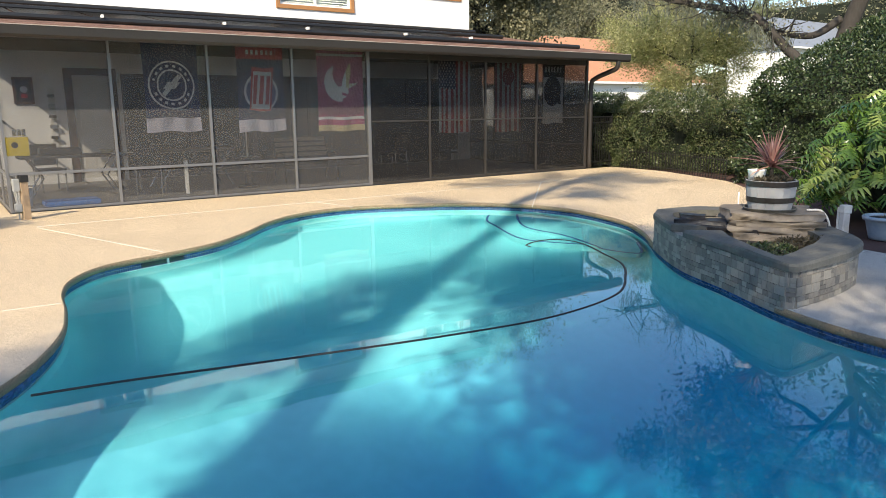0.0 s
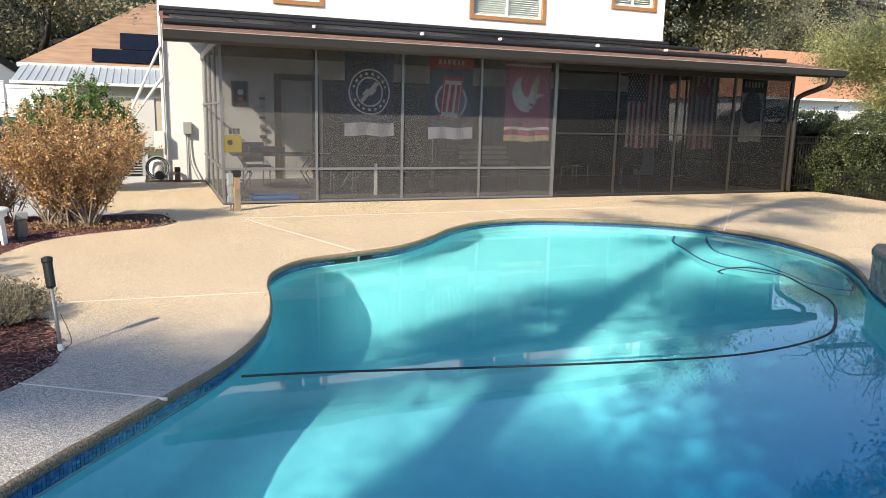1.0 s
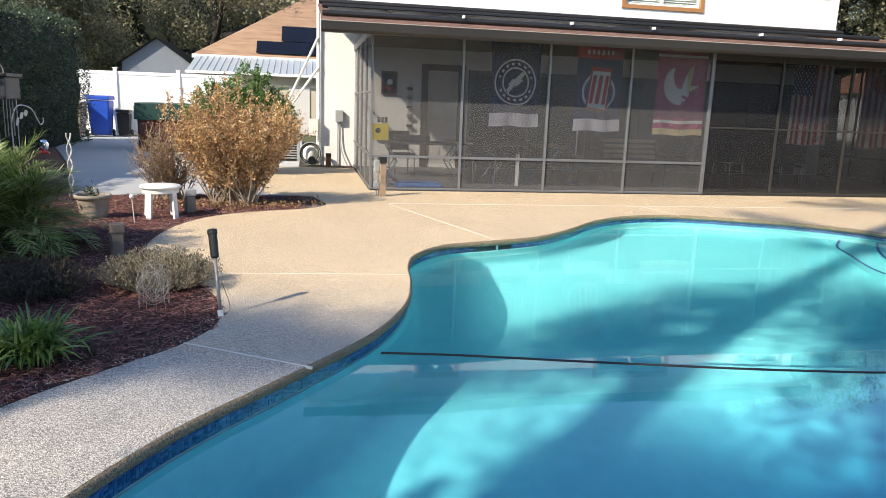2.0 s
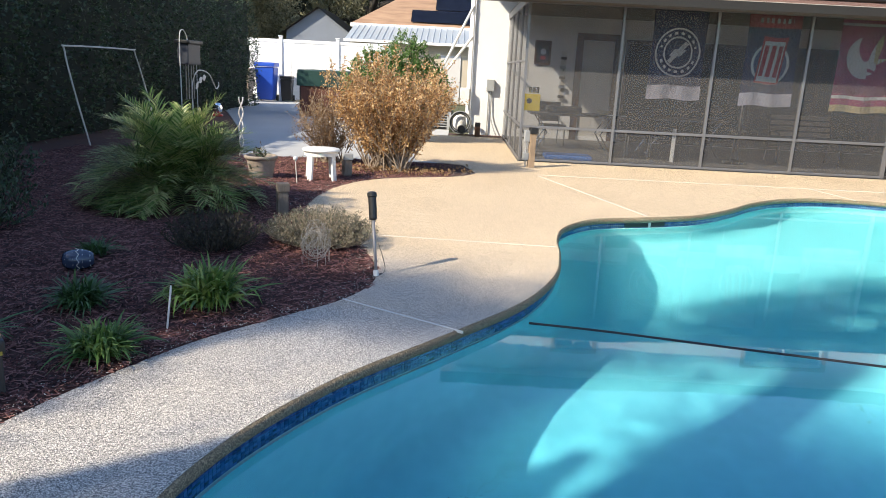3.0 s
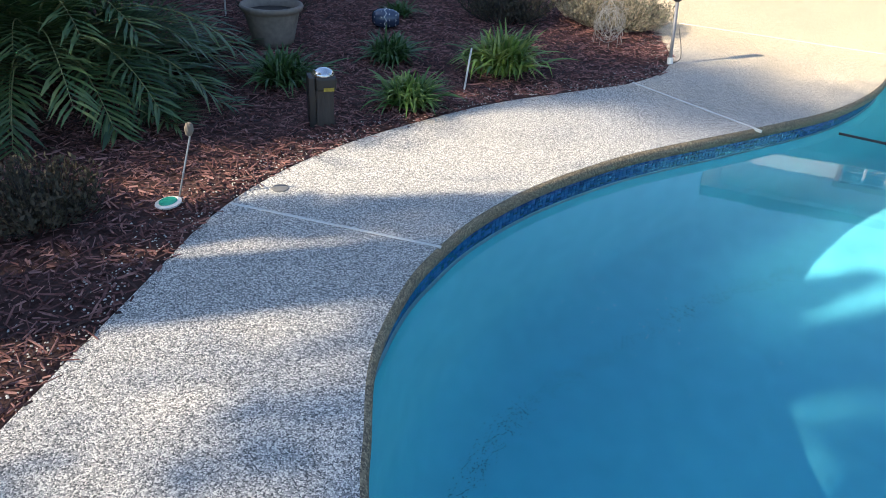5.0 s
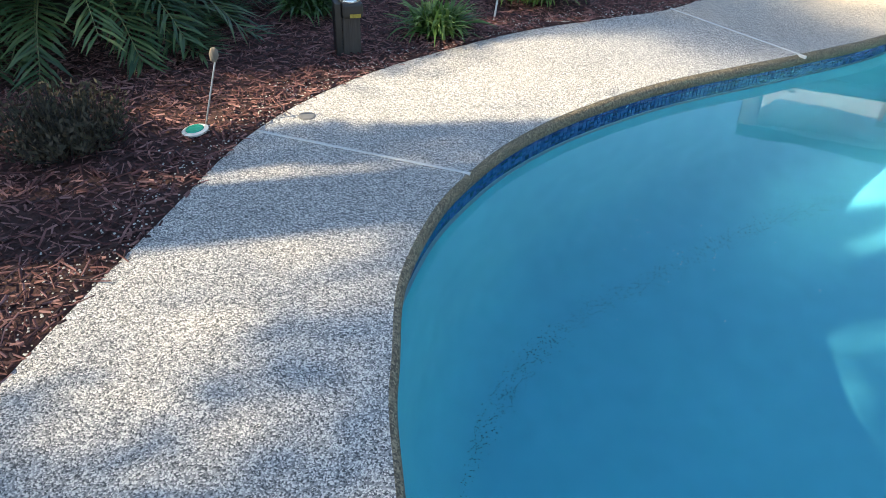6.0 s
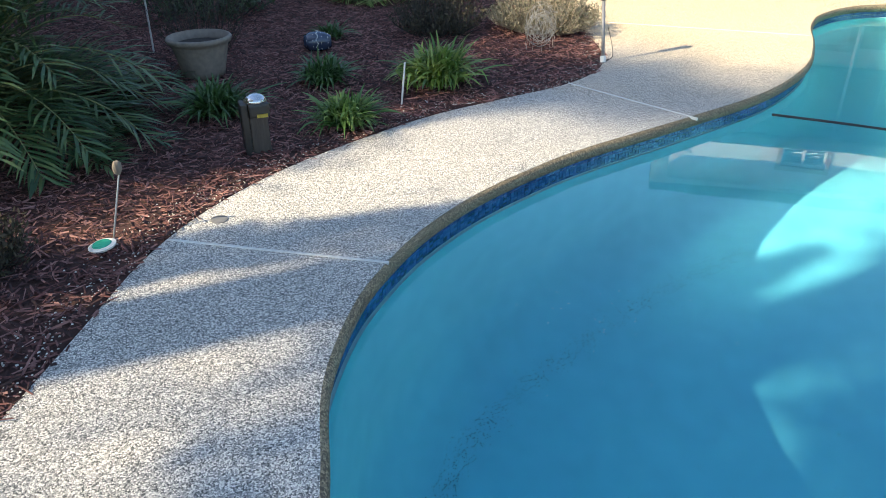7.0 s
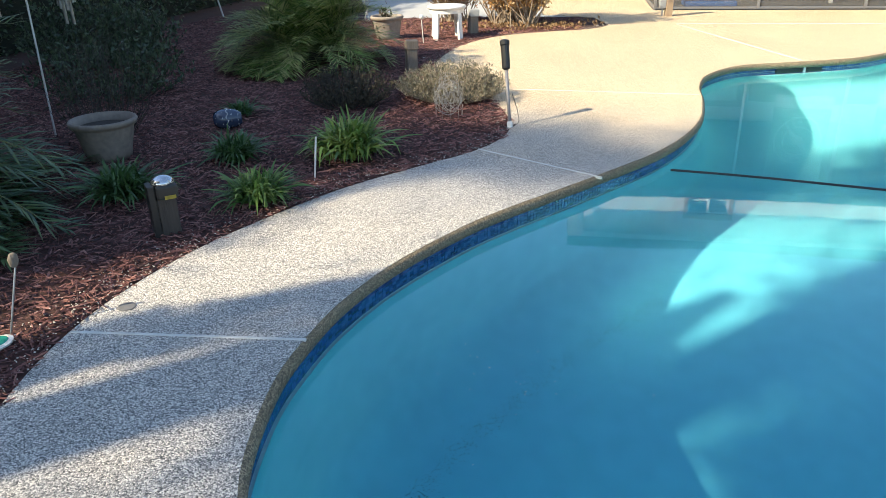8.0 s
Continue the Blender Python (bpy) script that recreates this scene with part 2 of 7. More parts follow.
# near-black solid filling that paints the shade between leaves
CORE = mat("foliage_gap_shade", (0.012, 0.018, 0.008), (0.006, 0.009, 0.004), rough=0.95, grain=20)


# ---------------------------------------------------------------- mesh helpers
def part(name, bm, material, parent=None, label="", smooth=False):
    me = bpy.data.meshes.new(name)
    bm.normal_update()
    bm.to_mesh(me)
    bm.free()
    for m in material if isinstance(material, (list, tuple)) else (material,):
        me.materials.append(m)
    if smooth:
        me.shade_smooth()
    ob = new(name, me)
    if parent:
        ob.parent = parent
    if label:
        ob["label"] = label
    return ob


def shared(name, me, parent, m=None, label=""):
    """One more object on a mesh that is there already."""
    ob = new(name, me)
    ob.parent = parent
    if m is not None:
        ob.matrix_basis = m
    if label:
        ob["label"] = label
    return ob


def base(name, m=None):
    ob = new(name)
    if m is not None:
        ob.matrix_basis = m
    return ob


def box(bm, x0, x1, y0, y1, z0, z1, bevel=0.0):
    r = bmesh.ops.create_cube(bm, size=1, matrix=Matrix.Translation(((x0 + x1) / 2, (y0 + y1) / 2, (z0 + z1) / 2)) @ Matrix.Diagonal((x1 - x0, y1 - y0, z1 - z0, 1)))
    if bevel:
        vs = set(r["verts"])
        bmesh.ops.bevel(bm, geom=[e for e in bm.edges if e.verts[0] in vs and e.verts[1] in vs], offset=bevel, segments=2, affect="EDGES", profile=0.6)
    return bm


def boxed(x0, x1, y0, y1, z0, z1, bevel=0.0):
    return box(bmesh.new(), x0, x1, y0, y1, z0, z1, bevel)


def beam(bm, a, b, w, d):
    """A square bar from a to b."""
    a, b = Vector(a), Vector(b)
    q = (b - a).to_track_quat("Z", "Y").to_matrix().to_4x4()
    bmesh.ops.create_cube(bm, size=1, matrix=Matrix.Translation((a + b) / 2) @ q @ Matrix.Diagonal((w, d, (b - a).length, 1)))
    return bm


def tube(bm, pts, radii, seg=8, caps=True):
    """A round bar along points, with a radius at each."""
    pts = [Vector(p) for p in pts]
    if not isinstance(radii, (list, tuple)):
        radii = [radii] * len(pts)
    rings, side = [], None
    for i, p in enumerate(pts):
        d = (pts[min(i + 1, len(pts) - 1)] - pts[max(i - 1, 0)]).normalized()
        if side is None:
            side = d.orthogonal().normalized()
        side = (side - d * side.dot(d)).normalized()
        up = d.cross(side)
        rings.append([bm.verts.new(p + (side * math.cos(a) + up * math.sin(a)) * radii[i]) for a in (2 * math.pi * k / seg for k in range(seg))])
    for r, s in zip(rings, rings[1:]):
        for k in range(seg):
            bm.faces.new((r[k], r[(k + 1) % seg], s[(k + 1) % seg], s[k]))
    if caps:
        bm.faces.new(rings[0][::-1])
        bm.faces.new(rings[-1])
    return bm


def lathe(bm, profile, seg=28, at=(0, 0, 0)):
    """A turned body from (radius, height) pairs."""
    rings = []
    for r, z in profile:
        if r < 1e-5:
            rings.append([bm.verts.new((at[0], at[1], at[2] + z))])
        else:
            rings.append([bm.verts.new((at[0] + r * math.cos(2 * math.pi * k / seg), at[1] + r * math.sin(2 * math.pi * k / seg), at[2] + z)) for k in range(seg)])
    for a, b in zip(rings, rings[1:]):
        for k in range(seg):
            j = (k + 1) % seg
            if len(a) == 1 and len(b) > 1:
                bm.faces.new((a[0], b[j], b[k]))
            elif len(b) == 1 and len(a) > 1:
                bm.faces.new((a[k], a[j], b[0]))
            elif len(a) > 1:
                bm.faces.new((a[k], a[j], b[j], b[k]))
    return bm


def spline(points, n=8, closed=False):
    """Smooth line through control points."""
    out, k = [], len(points)
    for i in range(k if closed else k - 1):
        p = [Vector(points[j % k] if closed else points[min(max(j, 0), k - 1)]) for j in (i - 1, i, i + 1, i + 2)]
        for s in range(n):
            t = s / n
            out.append(0.5 * (2 * p[1] + (p[2] - p[0]) * t + (2 * p[0] - 5 * p[1] + 4 * p[2] - p[3]) * t * t + (3 * p[1] - p[0] - 3 * p[2] + p[3]) * t ** 3))
    if not closed:
        out.append(Vector(points[-1]))
    return out


def inside(p, poly):
    x, y, hit = p[0], p[1], False
    for a, b in zip(poly, poly[1:] + poly[:1]):
        if (a[1] > y) != (b[1] > y) and x < (b[0] - a[0]) * (y - a[1]) / (b[1] - a[1]) + a[0]:
            hit = not hit
    return hit


def sheet(outer, holes=(), extra=(), height=None, drop=0.0):
    """A flat sheet within an outline, with holes; height(x, y) lifts it; drop gives it a rim."""
    from mathutils.geometry import delaunay_2d_cdt
    pts, edges = [], []
    for loop in (outer, *holes):
        k = len(pts)
        pts += [Vector((p[0], p[1])) for p in loop]
        edges += [(k + i, k + (i + 1) % len(loop)) for i in range(len(loop))]
    pts += [Vector((p[0], p[1])) for p in extra]
    vs, es, fs, *_ = delaunay_2d_cdt(pts, edges, [], 0, 1e-5)
    bm = bmesh.new()
    bv = [bm.verts.new((v.x, v.y, height(v.x, v.y) if height else 0.0)) for v in vs]
    for f in fs:
        c = sum((vs[i] for i in f), Vector((0, 0))) / len(f)
        if inside(c, outer) and not any(inside(c, h) for h in holes):
            bm.faces.new([bv[i] for i in f])
    bmesh.ops.recalc_face_normals(bm, faces=bm.faces)
    if bm.faces and sum(f.normal.z for f in bm.faces) < 0:
        bmesh.ops.reverse_faces(bm, faces=bm.faces)
    if drop:
        rim = [e for e in bm.edges if e.is_boundary]
        ext = bmesh.ops.extrude_edge_only(bm, edges=rim)
        for v in ext["geom"]:
            if isinstance(v, bmesh.types.BMVert):
                v.co.z -= drop
    for v in [v for v in bm.verts if not v.link_faces]:
        bm.verts.remove(v)
    return bm


def mesh_from(name, verts, faces, material):
    """A mesh from arrays: verts (n, 3), faces (m, k)."""
    me = bpy.data.meshes.new(name)
    k = faces.shape[1]
    me.vertices.add(len(verts))
    me.vertices.foreach_set("co", np.asarray(verts, np.float32).ravel())
    me.loops.add(faces.size)
    me.loops.foreach_set("vertex_index", faces.astype(np.int32).ravel())
    me.polygons.add(len(faces))
    me.polygons.foreach_set("loop_start", np.arange(0, faces.size, k, dtype=np.int32))
    me.update(calc_edges=True)
    me.validate()
    me.materials.append(material)
    return me


def leaves(name, P, size, material, aspect=0.5, rng=None, out=None, droop=0.0):
    """Many small leaves: P their feet, each a folded blade of two triangles pairs. out: way they lean."""
    rng = rng or np.random.default_rng(3)
    n = len(P)
    d = rng.normal(size=(n, 3))
    if out is not None:
        d = d * 0.8 + out
    d[:, 2] -= droop
    d /= np.linalg.norm(d, axis=1)[:, None]
    s = np.cross(d, rng.normal(size=(n, 3)))
    s /= np.linalg.norm(s, axis=1)[:, None]
    L = (size * rng.uniform(0.6, 1.3, n))[:, None]
    up = np.cross(s, d)
    v = np.stack([P, P + d * L * 0.5 + s * L * aspect / 2 + up * L * 0.08, P + d * L, P + d * L * 0.5 - s * L * aspect / 2 + up * L * 0.08], 1).reshape(-1, 3)
    f = np.arange(4 * n).reshape(n, 4)
    return mesh_from(name, v, f, material)


# ---------------------------------------------------------------- pool and ground
WATER_Z = -0.1
EDGE = spline([(-2.165, -11.02), (-2.155, -10.72), (-2.105, -10.42), (-1.985, -10.07), (-1.8, -9.71), (-1.58, -9.37), (-1.08, -8.74), (-0.62, -8.1), (-0.32, -7.4), (-0.19, -6.7),
               (-0.13, -6.1), (0.03, -5.55), (0.42, -5.06), (1.1, -4.79), (1.72, -4.5), (2.3, -3.97), (2.88, -3.32), (3.55, -2.85), (4.4, -2.68), (5.3, -2.98),
               (6.1, -3.42), (6.74, -4.12), (7.0, -5.1), (6.74, -6.3), (6.22, -7.12), (5.55, -7.85), (4.98, -8.6), (4.65, -9.3), (4.3, -10.0),
               (4.1, -10.7), (4.05, -11.5), (3.75, -12.5), (2.9, -13.3), (1.5, -13.7), (0.1, -13.55), (-0.8, -13.15), (-1.4, -12.6), (-1.83, -11.97), (-1.97, -11.7), (-2.1, -11.4)], 8, True)
EDGE = [(p.x, p.y) for p in EDGE]


def offset(loop, d):
    """The loop moved inwards by d."""
    out, k = [], len(loop)
    turn = 1 if sum(a[0] * b[1] - b[0] * a[1] for a, b in zip(loop, loop[1:] + loop[:1])) > 0 else -1
    for i in range(k):
        a, b = Vector(loop[i - 1]), Vector(loop[(i + 1) % k])
        t = (b - a).normalized()
        out.append((loop[i][0] - t.y * d * turn, loop[i][1] + t.x * d * turn))
    return out


def pool_depth(x, y):
    """Depth of the floor: shallow by the house, falling to the deep end."""
    s = min(max((-6.6 - y) / 4.0, 0), 1)
    a, b = min(max((x + 0.1) / 2.6, 0), 1), min(max((-8.0 - y) / 2.2, 0), 1)
    return 0.85 + 0.4 * s * s * (3 - 2 * s) + 0.85 * a * a * (3 - 2 * a) * b * b * (3 - 2 * b)


def rings_mesh(loops):
    """Bands between loops of (x, y, z)."""
    bm = bmesh.new()
    rows = [[bm.verts.new(p) for p in loop] for loop in loops]
    for a, b in zip(rows, rows[1:]):
        for i in range(len(a)):
            j = (i + 1) % len(a)
            bm.faces.new((a[i], a[j], b[j], b[i]))
    return bm


def ring(d, z):
    return [(x, y, z) for x, y in offset(EDGE, d)]


GROUND_HOLE = offset(EDGE, -0.25)
tagged(part("ground", sheet([(-400, -400), (400, -400), (400, 400), (-400, 400)], [GROUND_HOLE], height=lambda x, y: -0.07), GROUND),
       "sandy soil and thin grass around the garden", "ground", kind="structure")

BED_EDGE = [(p.x, p.y) for p in spline([(-2.55, -13.2), (-2.82, -12.1), (-2.95, -11.5), (-3.07, -10.9), (-3.05, -10.4), (-2.9, -9.87), (-2.55, -9.16), (-2.18, -8.68),
                                        (-1.85, -8.26), (-1.7, -7.75), (-1.85, -7.0), (-2.35, -6.1), (-2.68, -5.4), (-2.73, -4.6), (-2.6, -3.75), (-2.25, -3.05), (-1.7, -2.66), (-1.1, -2.36), (-0.8, -1.95)], 6)]
DECK_OUT = BED_EDGE + [(-1.0, -1.0), (-1.8, -0.6), (-1.9, 1.0), (-1.9, 4.3), (-0.03, 4.3), (-0.03, -0.06), (13.55, -0.06), (13.6, -0.9), (13.4, -1.9), (12.5, -4.15),
                       (11.0, -5.8), (9.4, -7.1), (8.0, -8.2), (7.25, -8.75), (7.1, -9.6), (7.3, -12), (7.5, -18), (-2.2, -18), (-2.4, -15)]
deck = tagged(part("pavement", sheet(DECK_OUT, [offset(EDGE, -0.022)], drop=0.03), DECK), "tan exposed-aggregate concrete pool deck", "pool deck", kind="structure")

# rounded coping on the pool's edge


def no_coping(bm):
    """Leaves the coping out where the planter stands on the edge."""
    gone = [f for f in bm.faces if f.calc_center_median().x > 4.2 and -10.02 < f.calc_center_median().y < -7.8 and f.calc_center_median().x < 5.7]
    bmesh.ops.delete(bm, geom=gone, context="FACES")
    return bm


tagged(part("coping", no_coping(rings_mesh([ring(-0.024, -0.001), ring(-0.012, -0.006), ring(-0.003, -0.018), ring(0.0, -0.034), ring(-0.003, -0.052), ring(-0.016, -0.064), ring(-0.05, -0.064)])), COPING, smooth=True),
       "rounded brown aggregate coping along the pool edge", "coping", kind="structure")

wall_loops = [ring(-0.045, -0.05), ring(-0.045, -0.24), ring(-0.03, -0.245)]
bm = rings_mesh(wall_loops)
tile_backing = tagged(part("tile_band", bm, GROUT), "blue glazed waterline tile band of the pool", "tile band", kind="structure")


def shell():
    """Plaster walls with a cove, and the sloping floor."""
    loops = [ring(-0.03, -0.243)]
    for d, k in ((-0.02, 0.35), (0.0, 0.7), (0.03, 0.82), (0.1, 0.93), (0.22, 0.99), (0.32, 1.0)):
        loops.append([(x, y, -0.13 - pool_depth(x, y) * k) for x, y in offset(EDGE, d)])
    bm = rings_mesh(loops)
    inner = [(p[0], p[1]) for p in loops[-1]]
    grid = [(x * 0.4, y * 0.4) for x in range(-6, 18) for y in range(-35, -6)]
    grid = [p for p in grid if inside(p, inner) and min((p[0] - q[0]) ** 2 + (p[1] - q[1]) ** 2 for q in inner[::2]) > 0.05]
    fl = sheet(inner, extra=grid, height=lambda x, y: -0.13 - pool_depth(x, y))
    me = bpy.data.meshes.new("tmp")
    fl.to_mesh(me)
    fl.free()
    bm.from_mesh(me)
    bpy.data.meshes.remove(me)
    bmesh.ops.remove_doubles(bm, verts=bm.verts, dist=0.004)
    bmesh.ops.recalc_face_normals(bm, faces=bm.faces)
    return bm


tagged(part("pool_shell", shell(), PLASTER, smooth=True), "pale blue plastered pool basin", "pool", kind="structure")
water = tagged(part("water", sheet(offset(EDGE, -0.04), height=lambda x, y: WATER_Z), WATER), "clear turquoise pool water, nearly still", "water", kind="structure")
water.visible_shadow = False

# mulch beds
BED = BED_EDGE + [(-1.0, -1.0), (-1.3, -0.85), (-4.62, -1.2), (-6.2, 4.0), (-7.9, 8.7), (-9.2, 12.0), (-9.5, 12.0), (-9.5, -16.0), (-2.6, -16.0)]


def bed_height(x, y):
    return -0.009 + 0.012 * noise.noise((x * 1.3, y * 1.3, 0)) + 0.007 * noise.noise((x * 7, y * 7, 3))


rng = np.random.default_rng(11)
ex = [(float(x), float(y)) for x, y in zip(rng.uniform(-9, -1.2, 3800), rng.uniform(-15, -0.9, 3800))]
ex = [p for p in ex if inside(p, BED)]
tagged(part("mulch_bed", sheet(BED, extra=ex, height=bed_height, drop=0.06), MULCH, smooth=True), "planting bed covered in reddish bark mulch", "planting bed", kind="structure")
tagged(part("patio", sheet([(-9.9, 15.9), (-9.17, 12.0), (-7.87, 8.7), (-6.17, 4.0), (-4.58, -1.19), (-1.33, -0.84), (-1.81, -0.6), (-1.91, 1.0), (-1.91, 4.31), (-1.3, 4.31), (-1.3, 15.9)], height=lambda x, y: -0.005, drop=0.06), CONCRETE),
       "grey concrete slab patio beside the house", "patio", kind="structure")

# ---------------------------------------------------------------- house and screened porch
PORCH_X, PORCH_D, BACK = 12.6, 4.8, 4.8
POSTS = [0.0, 1.6, 3.19, 4.765, 6.39, 7.865, 9.385, 10.93, 12.6]


def wall_with_openings(x0, x1, z0, z1, y0, y1, holes):
    """A wall along x with rectangular openings through it."""
    bm = bmesh.new()
    xs = sorted({x0, x1, *[h[0] for h in holes], *[h[1] for h in holes]})
    for a, b in zip(xs, xs[1:]):
        cut = sorted([(h[2], h[3]) for h in holes if h[0] <= a and h[1] >= b])
        z = z0
        for lo, hi in cut:
            box(bm, a, b, y0, y1, z, lo)
            z = hi
        box(bm, a, b, y0, y1, z, z1)
    bmesh.ops.remove_doubles(bm, verts=bm.verts, dist=1e-4)
    return bm


WINDOWS = [(1.62, 2.8, 4.05, 5.3), (6.55, 8.75, 4.05, 5.4), (10.8, 12.3, 4.6, 5.3)]
DOOR = (1.76, 2.5, 0.1, 2.33)
house = tagged(base("house", pose(0, 0, 0)), "white stucco two-storey house with wood-framed windows", "house")
part("wall", wall_with_openings(-0.8, 12.6, -0.05, 5.78, BACK, BACK + 0.2, [(a + 0.09, b - 0.09, c + 0.09, d - 0.09) for a, b, c, d in WINDOWS] + [DOOR]), STUCCO, house)
part("wall", boxed(-0.8, -0.6, BACK + 0.2, BACK + 8, -0.05, 5.78), STUCCO, house)
part("wall", boxed(12.4, 12.6, BACK + 0.2, BACK + 8, -0.05, 5.78), STUCCO, house)
part("wall", boxed(-0.6, 12.4, BACK + 7.8, BACK + 8, -0.05, 5.78), STUCCO, house)
bm = bmesh.new()
for s in (0, 1):
    ys = (BACK - 0.45, BACK + 4.0) if not s else (BACK + 8.45, BACK + 4.0)
    vs = [bm.verts.new(p) for p in ((-1.2, ys[0], 6.0), (13.0, ys[0], 6.0), (13.0, ys[1], 7.7), (-1.2, ys[1], 7.7))]
    f = bm.faces.new(vs)
bmesh.ops.solidify(bm, geom=bm.faces, thickness=0.12)
part("roof", bm, SHINGLE, house)
part("soffit", boxed(-1.2, 13.0, BACK - 0.44, BACK + 8.44, 5.785, 5.82), STUCCO, house)
part("fascia", boxed(-1.2, 13.0, BACK - 0.475, BACK - 0.445, 5.74, 6.03), DARKTRIM, house, "dark fascia board")
part("floor", boxed(-0.6, 12.4, BACK + 0.2, BACK + 7.8, 3.0, 3.1), INNER, house)
GLASS = glass_mat("window_glass")
BLIND = mat("white_blind_slat", (0.72, 0.72, 0.70), (0.62, 0.62, 0.60), rough=0.5, grain=30)
for a, b, c, d in WINDOWS:
    win = base("window")
    win.parent = house
    bm = bmesh.new()
    t = 0.1
    box(bm, a, b, BACK - 0.035, BACK + 0.04, c, c + t, 0.006)
    box(bm, a, b, BACK - 0.035, BACK + 0.04, d - t, d, 0.006)
    box(bm, a, a + t, BACK - 0.033, BACK + 0.04, c + t, d - t, 0.006)
    box(bm, b - t, b, BACK - 0.033, BACK + 0.04, c + t, d - t, 0.006)
    part("casing", bm, WOODTRIM, win, "stained wooden casing")
    bm = bmesh.new()
    m = (a + b) / 2
    for x0, x1 in ((a + t, a + t + 0.05), (m - 0.03, m + 0.03), (b - t - 0.05, b - t)):
        box(bm, x0, x1, BACK + 0.045, BACK + 0.09, c + t, d - t)
    box(bm, a + t, b - t, BACK + 0.047, BACK + 0.088, c + t, c + t + 0.05)
    box(bm, a + t, b - t, BACK + 0.047, BACK + 0.088, d - t - 0.05, d - t)
    part("sash", bm, WHITEVINYL, win)
    part("pane", boxed(a + t + 0.03, b - t - 0.03, BACK + 0.062, BACK + 0.07, c + t + 0.03, d - t - 0.03), GLASS, win).visible_shadow = False
    k = int((d - c - 2 * t) / 0.055)
    slat = None
    for i in range(k):
        z = c + t + 0.03 + i * 0.055
        if slat is None:
            bm = bmesh.new()
            bmesh.ops.create_cube(bm, size=1, matrix=pose(0, 0, 0, 35) @ Matrix.Diagonal((b - a - 2 * t - 0.06, 0.05, 0.003, 1)))
            slat = part("slat", bm, BLIND, win)
            slat.location = (m, BACK + 0.125, z)
        else:
            shared("slat", slat.data, win, pose(m, BACK + 0.125, z))

PORCHFLOOR = mat("dark_porch_concrete", (0.22, 0.21, 0.20), (0.15, 0.145, 0.14), rough=0.7, grain=50, stain=1.0)
tagged(part("porch_floor", boxed(0.0, PORCH_X, 0.0, BACK, -0.09, 0.012), PORCHFLOOR), "grey concrete floor of the screened porch", "floor", kind="structure")
# back wall inside the porch, painted cooler than the stucco outside
tagged(part("ceiling", boxed(-0.02, PORCH_X, 0.06, BACK, 2.82, 2.86), CEILING), "porch ceiling, darkened to dim the porch", "ceiling", kind="structure")
door = tagged(base("door_1"), "closed panelled door in a dark brown frame", "door", kind="structure")
bm = bmesh.new()
box(bm, 1.6, 1.76, BACK - 0.03, BACK + 0.05, 0.012, 2.48, 0.008)
box(bm, 2.5, 2.66, BACK - 0.03, BACK + 0.05, 0.012, 2.48, 0.008)
box(bm, 1.76, 2.5, BACK - 0.028, BACK + 0.05, 2.33, 2.48, 0.008)
part("door_frame", bm, DARKWOOD, door)
bm = boxed(1.762, 2.498, BACK + 0.03, BACK + 0.07, 0.1, 2.329)
for z0, z1 in ((0.25, 1.0), (1.15, 2.15)):
    box(bm, 1.87, 2.1, BACK + 0.02, BACK + 0.032, z0, z1, 0.004)
    box(bm, 2.16, 2.39, BACK + 0.02, BACK + 0.032, z0, z1, 0.004)
part("leaf", bm, INNER, door)

porch = tagged(base("screen_enclosure"), "grey aluminium framed insect-screen porch enclosure", "screen porch")


def bar(x0, x1, y0, y1, z0, z1, m=ALU, name="post"):
    return part(name, boxed(x0, x1, y0, y1, z0, z1, 0.005), m, porch)


for i, x in enumerate(POSTS):
    w = 0.035 if i in (4, 8) else 0.022
    bar(x - w, x + w, -0.03, 0.03, 0.012, 2.7, ALU if i <= 4 else BRONZE)
for i, (a, b) in enumerate(zip(POSTS, POSTS[1:])):
    wa = 0.035 if i in (4, 8) else 0.022
    wb = 0.035 if i + 1 in (4, 8) else 0.022
    if i < 4:
        bar(a + wa, b - wb, -0.022, 0.022, 0.58, 0.625, ALU, "rail")
        bar(a + wa, b - wb, -0.022, 0.022, 0.012, 0.05, ALU, "rail")
        pane = boxed(a + wa, b - wb, -0.001, 0.001, 0.05, 2.7)
        part("screen", pane, SCREEN, porch, "dark woven insect screen")
    else:
        bar(a + wa, b - wb, -0.018, 0.018, 1.275, 1.305, BRONZE, "rail")
        bar(a + wa, b - wb, -0.022, 0.022, 0.012, 0.06, BRONZE, "rail")
        bar(a + wa, b - wb, -0.022, 0.022, 2.54, 2.7, BRONZE, "rail")
        part("screen", boxed(a + wa, b - wb, -0.001, 0.001, 0.06, 2.54), SCREEN_DENSE, porch, "dense dark sun screen")
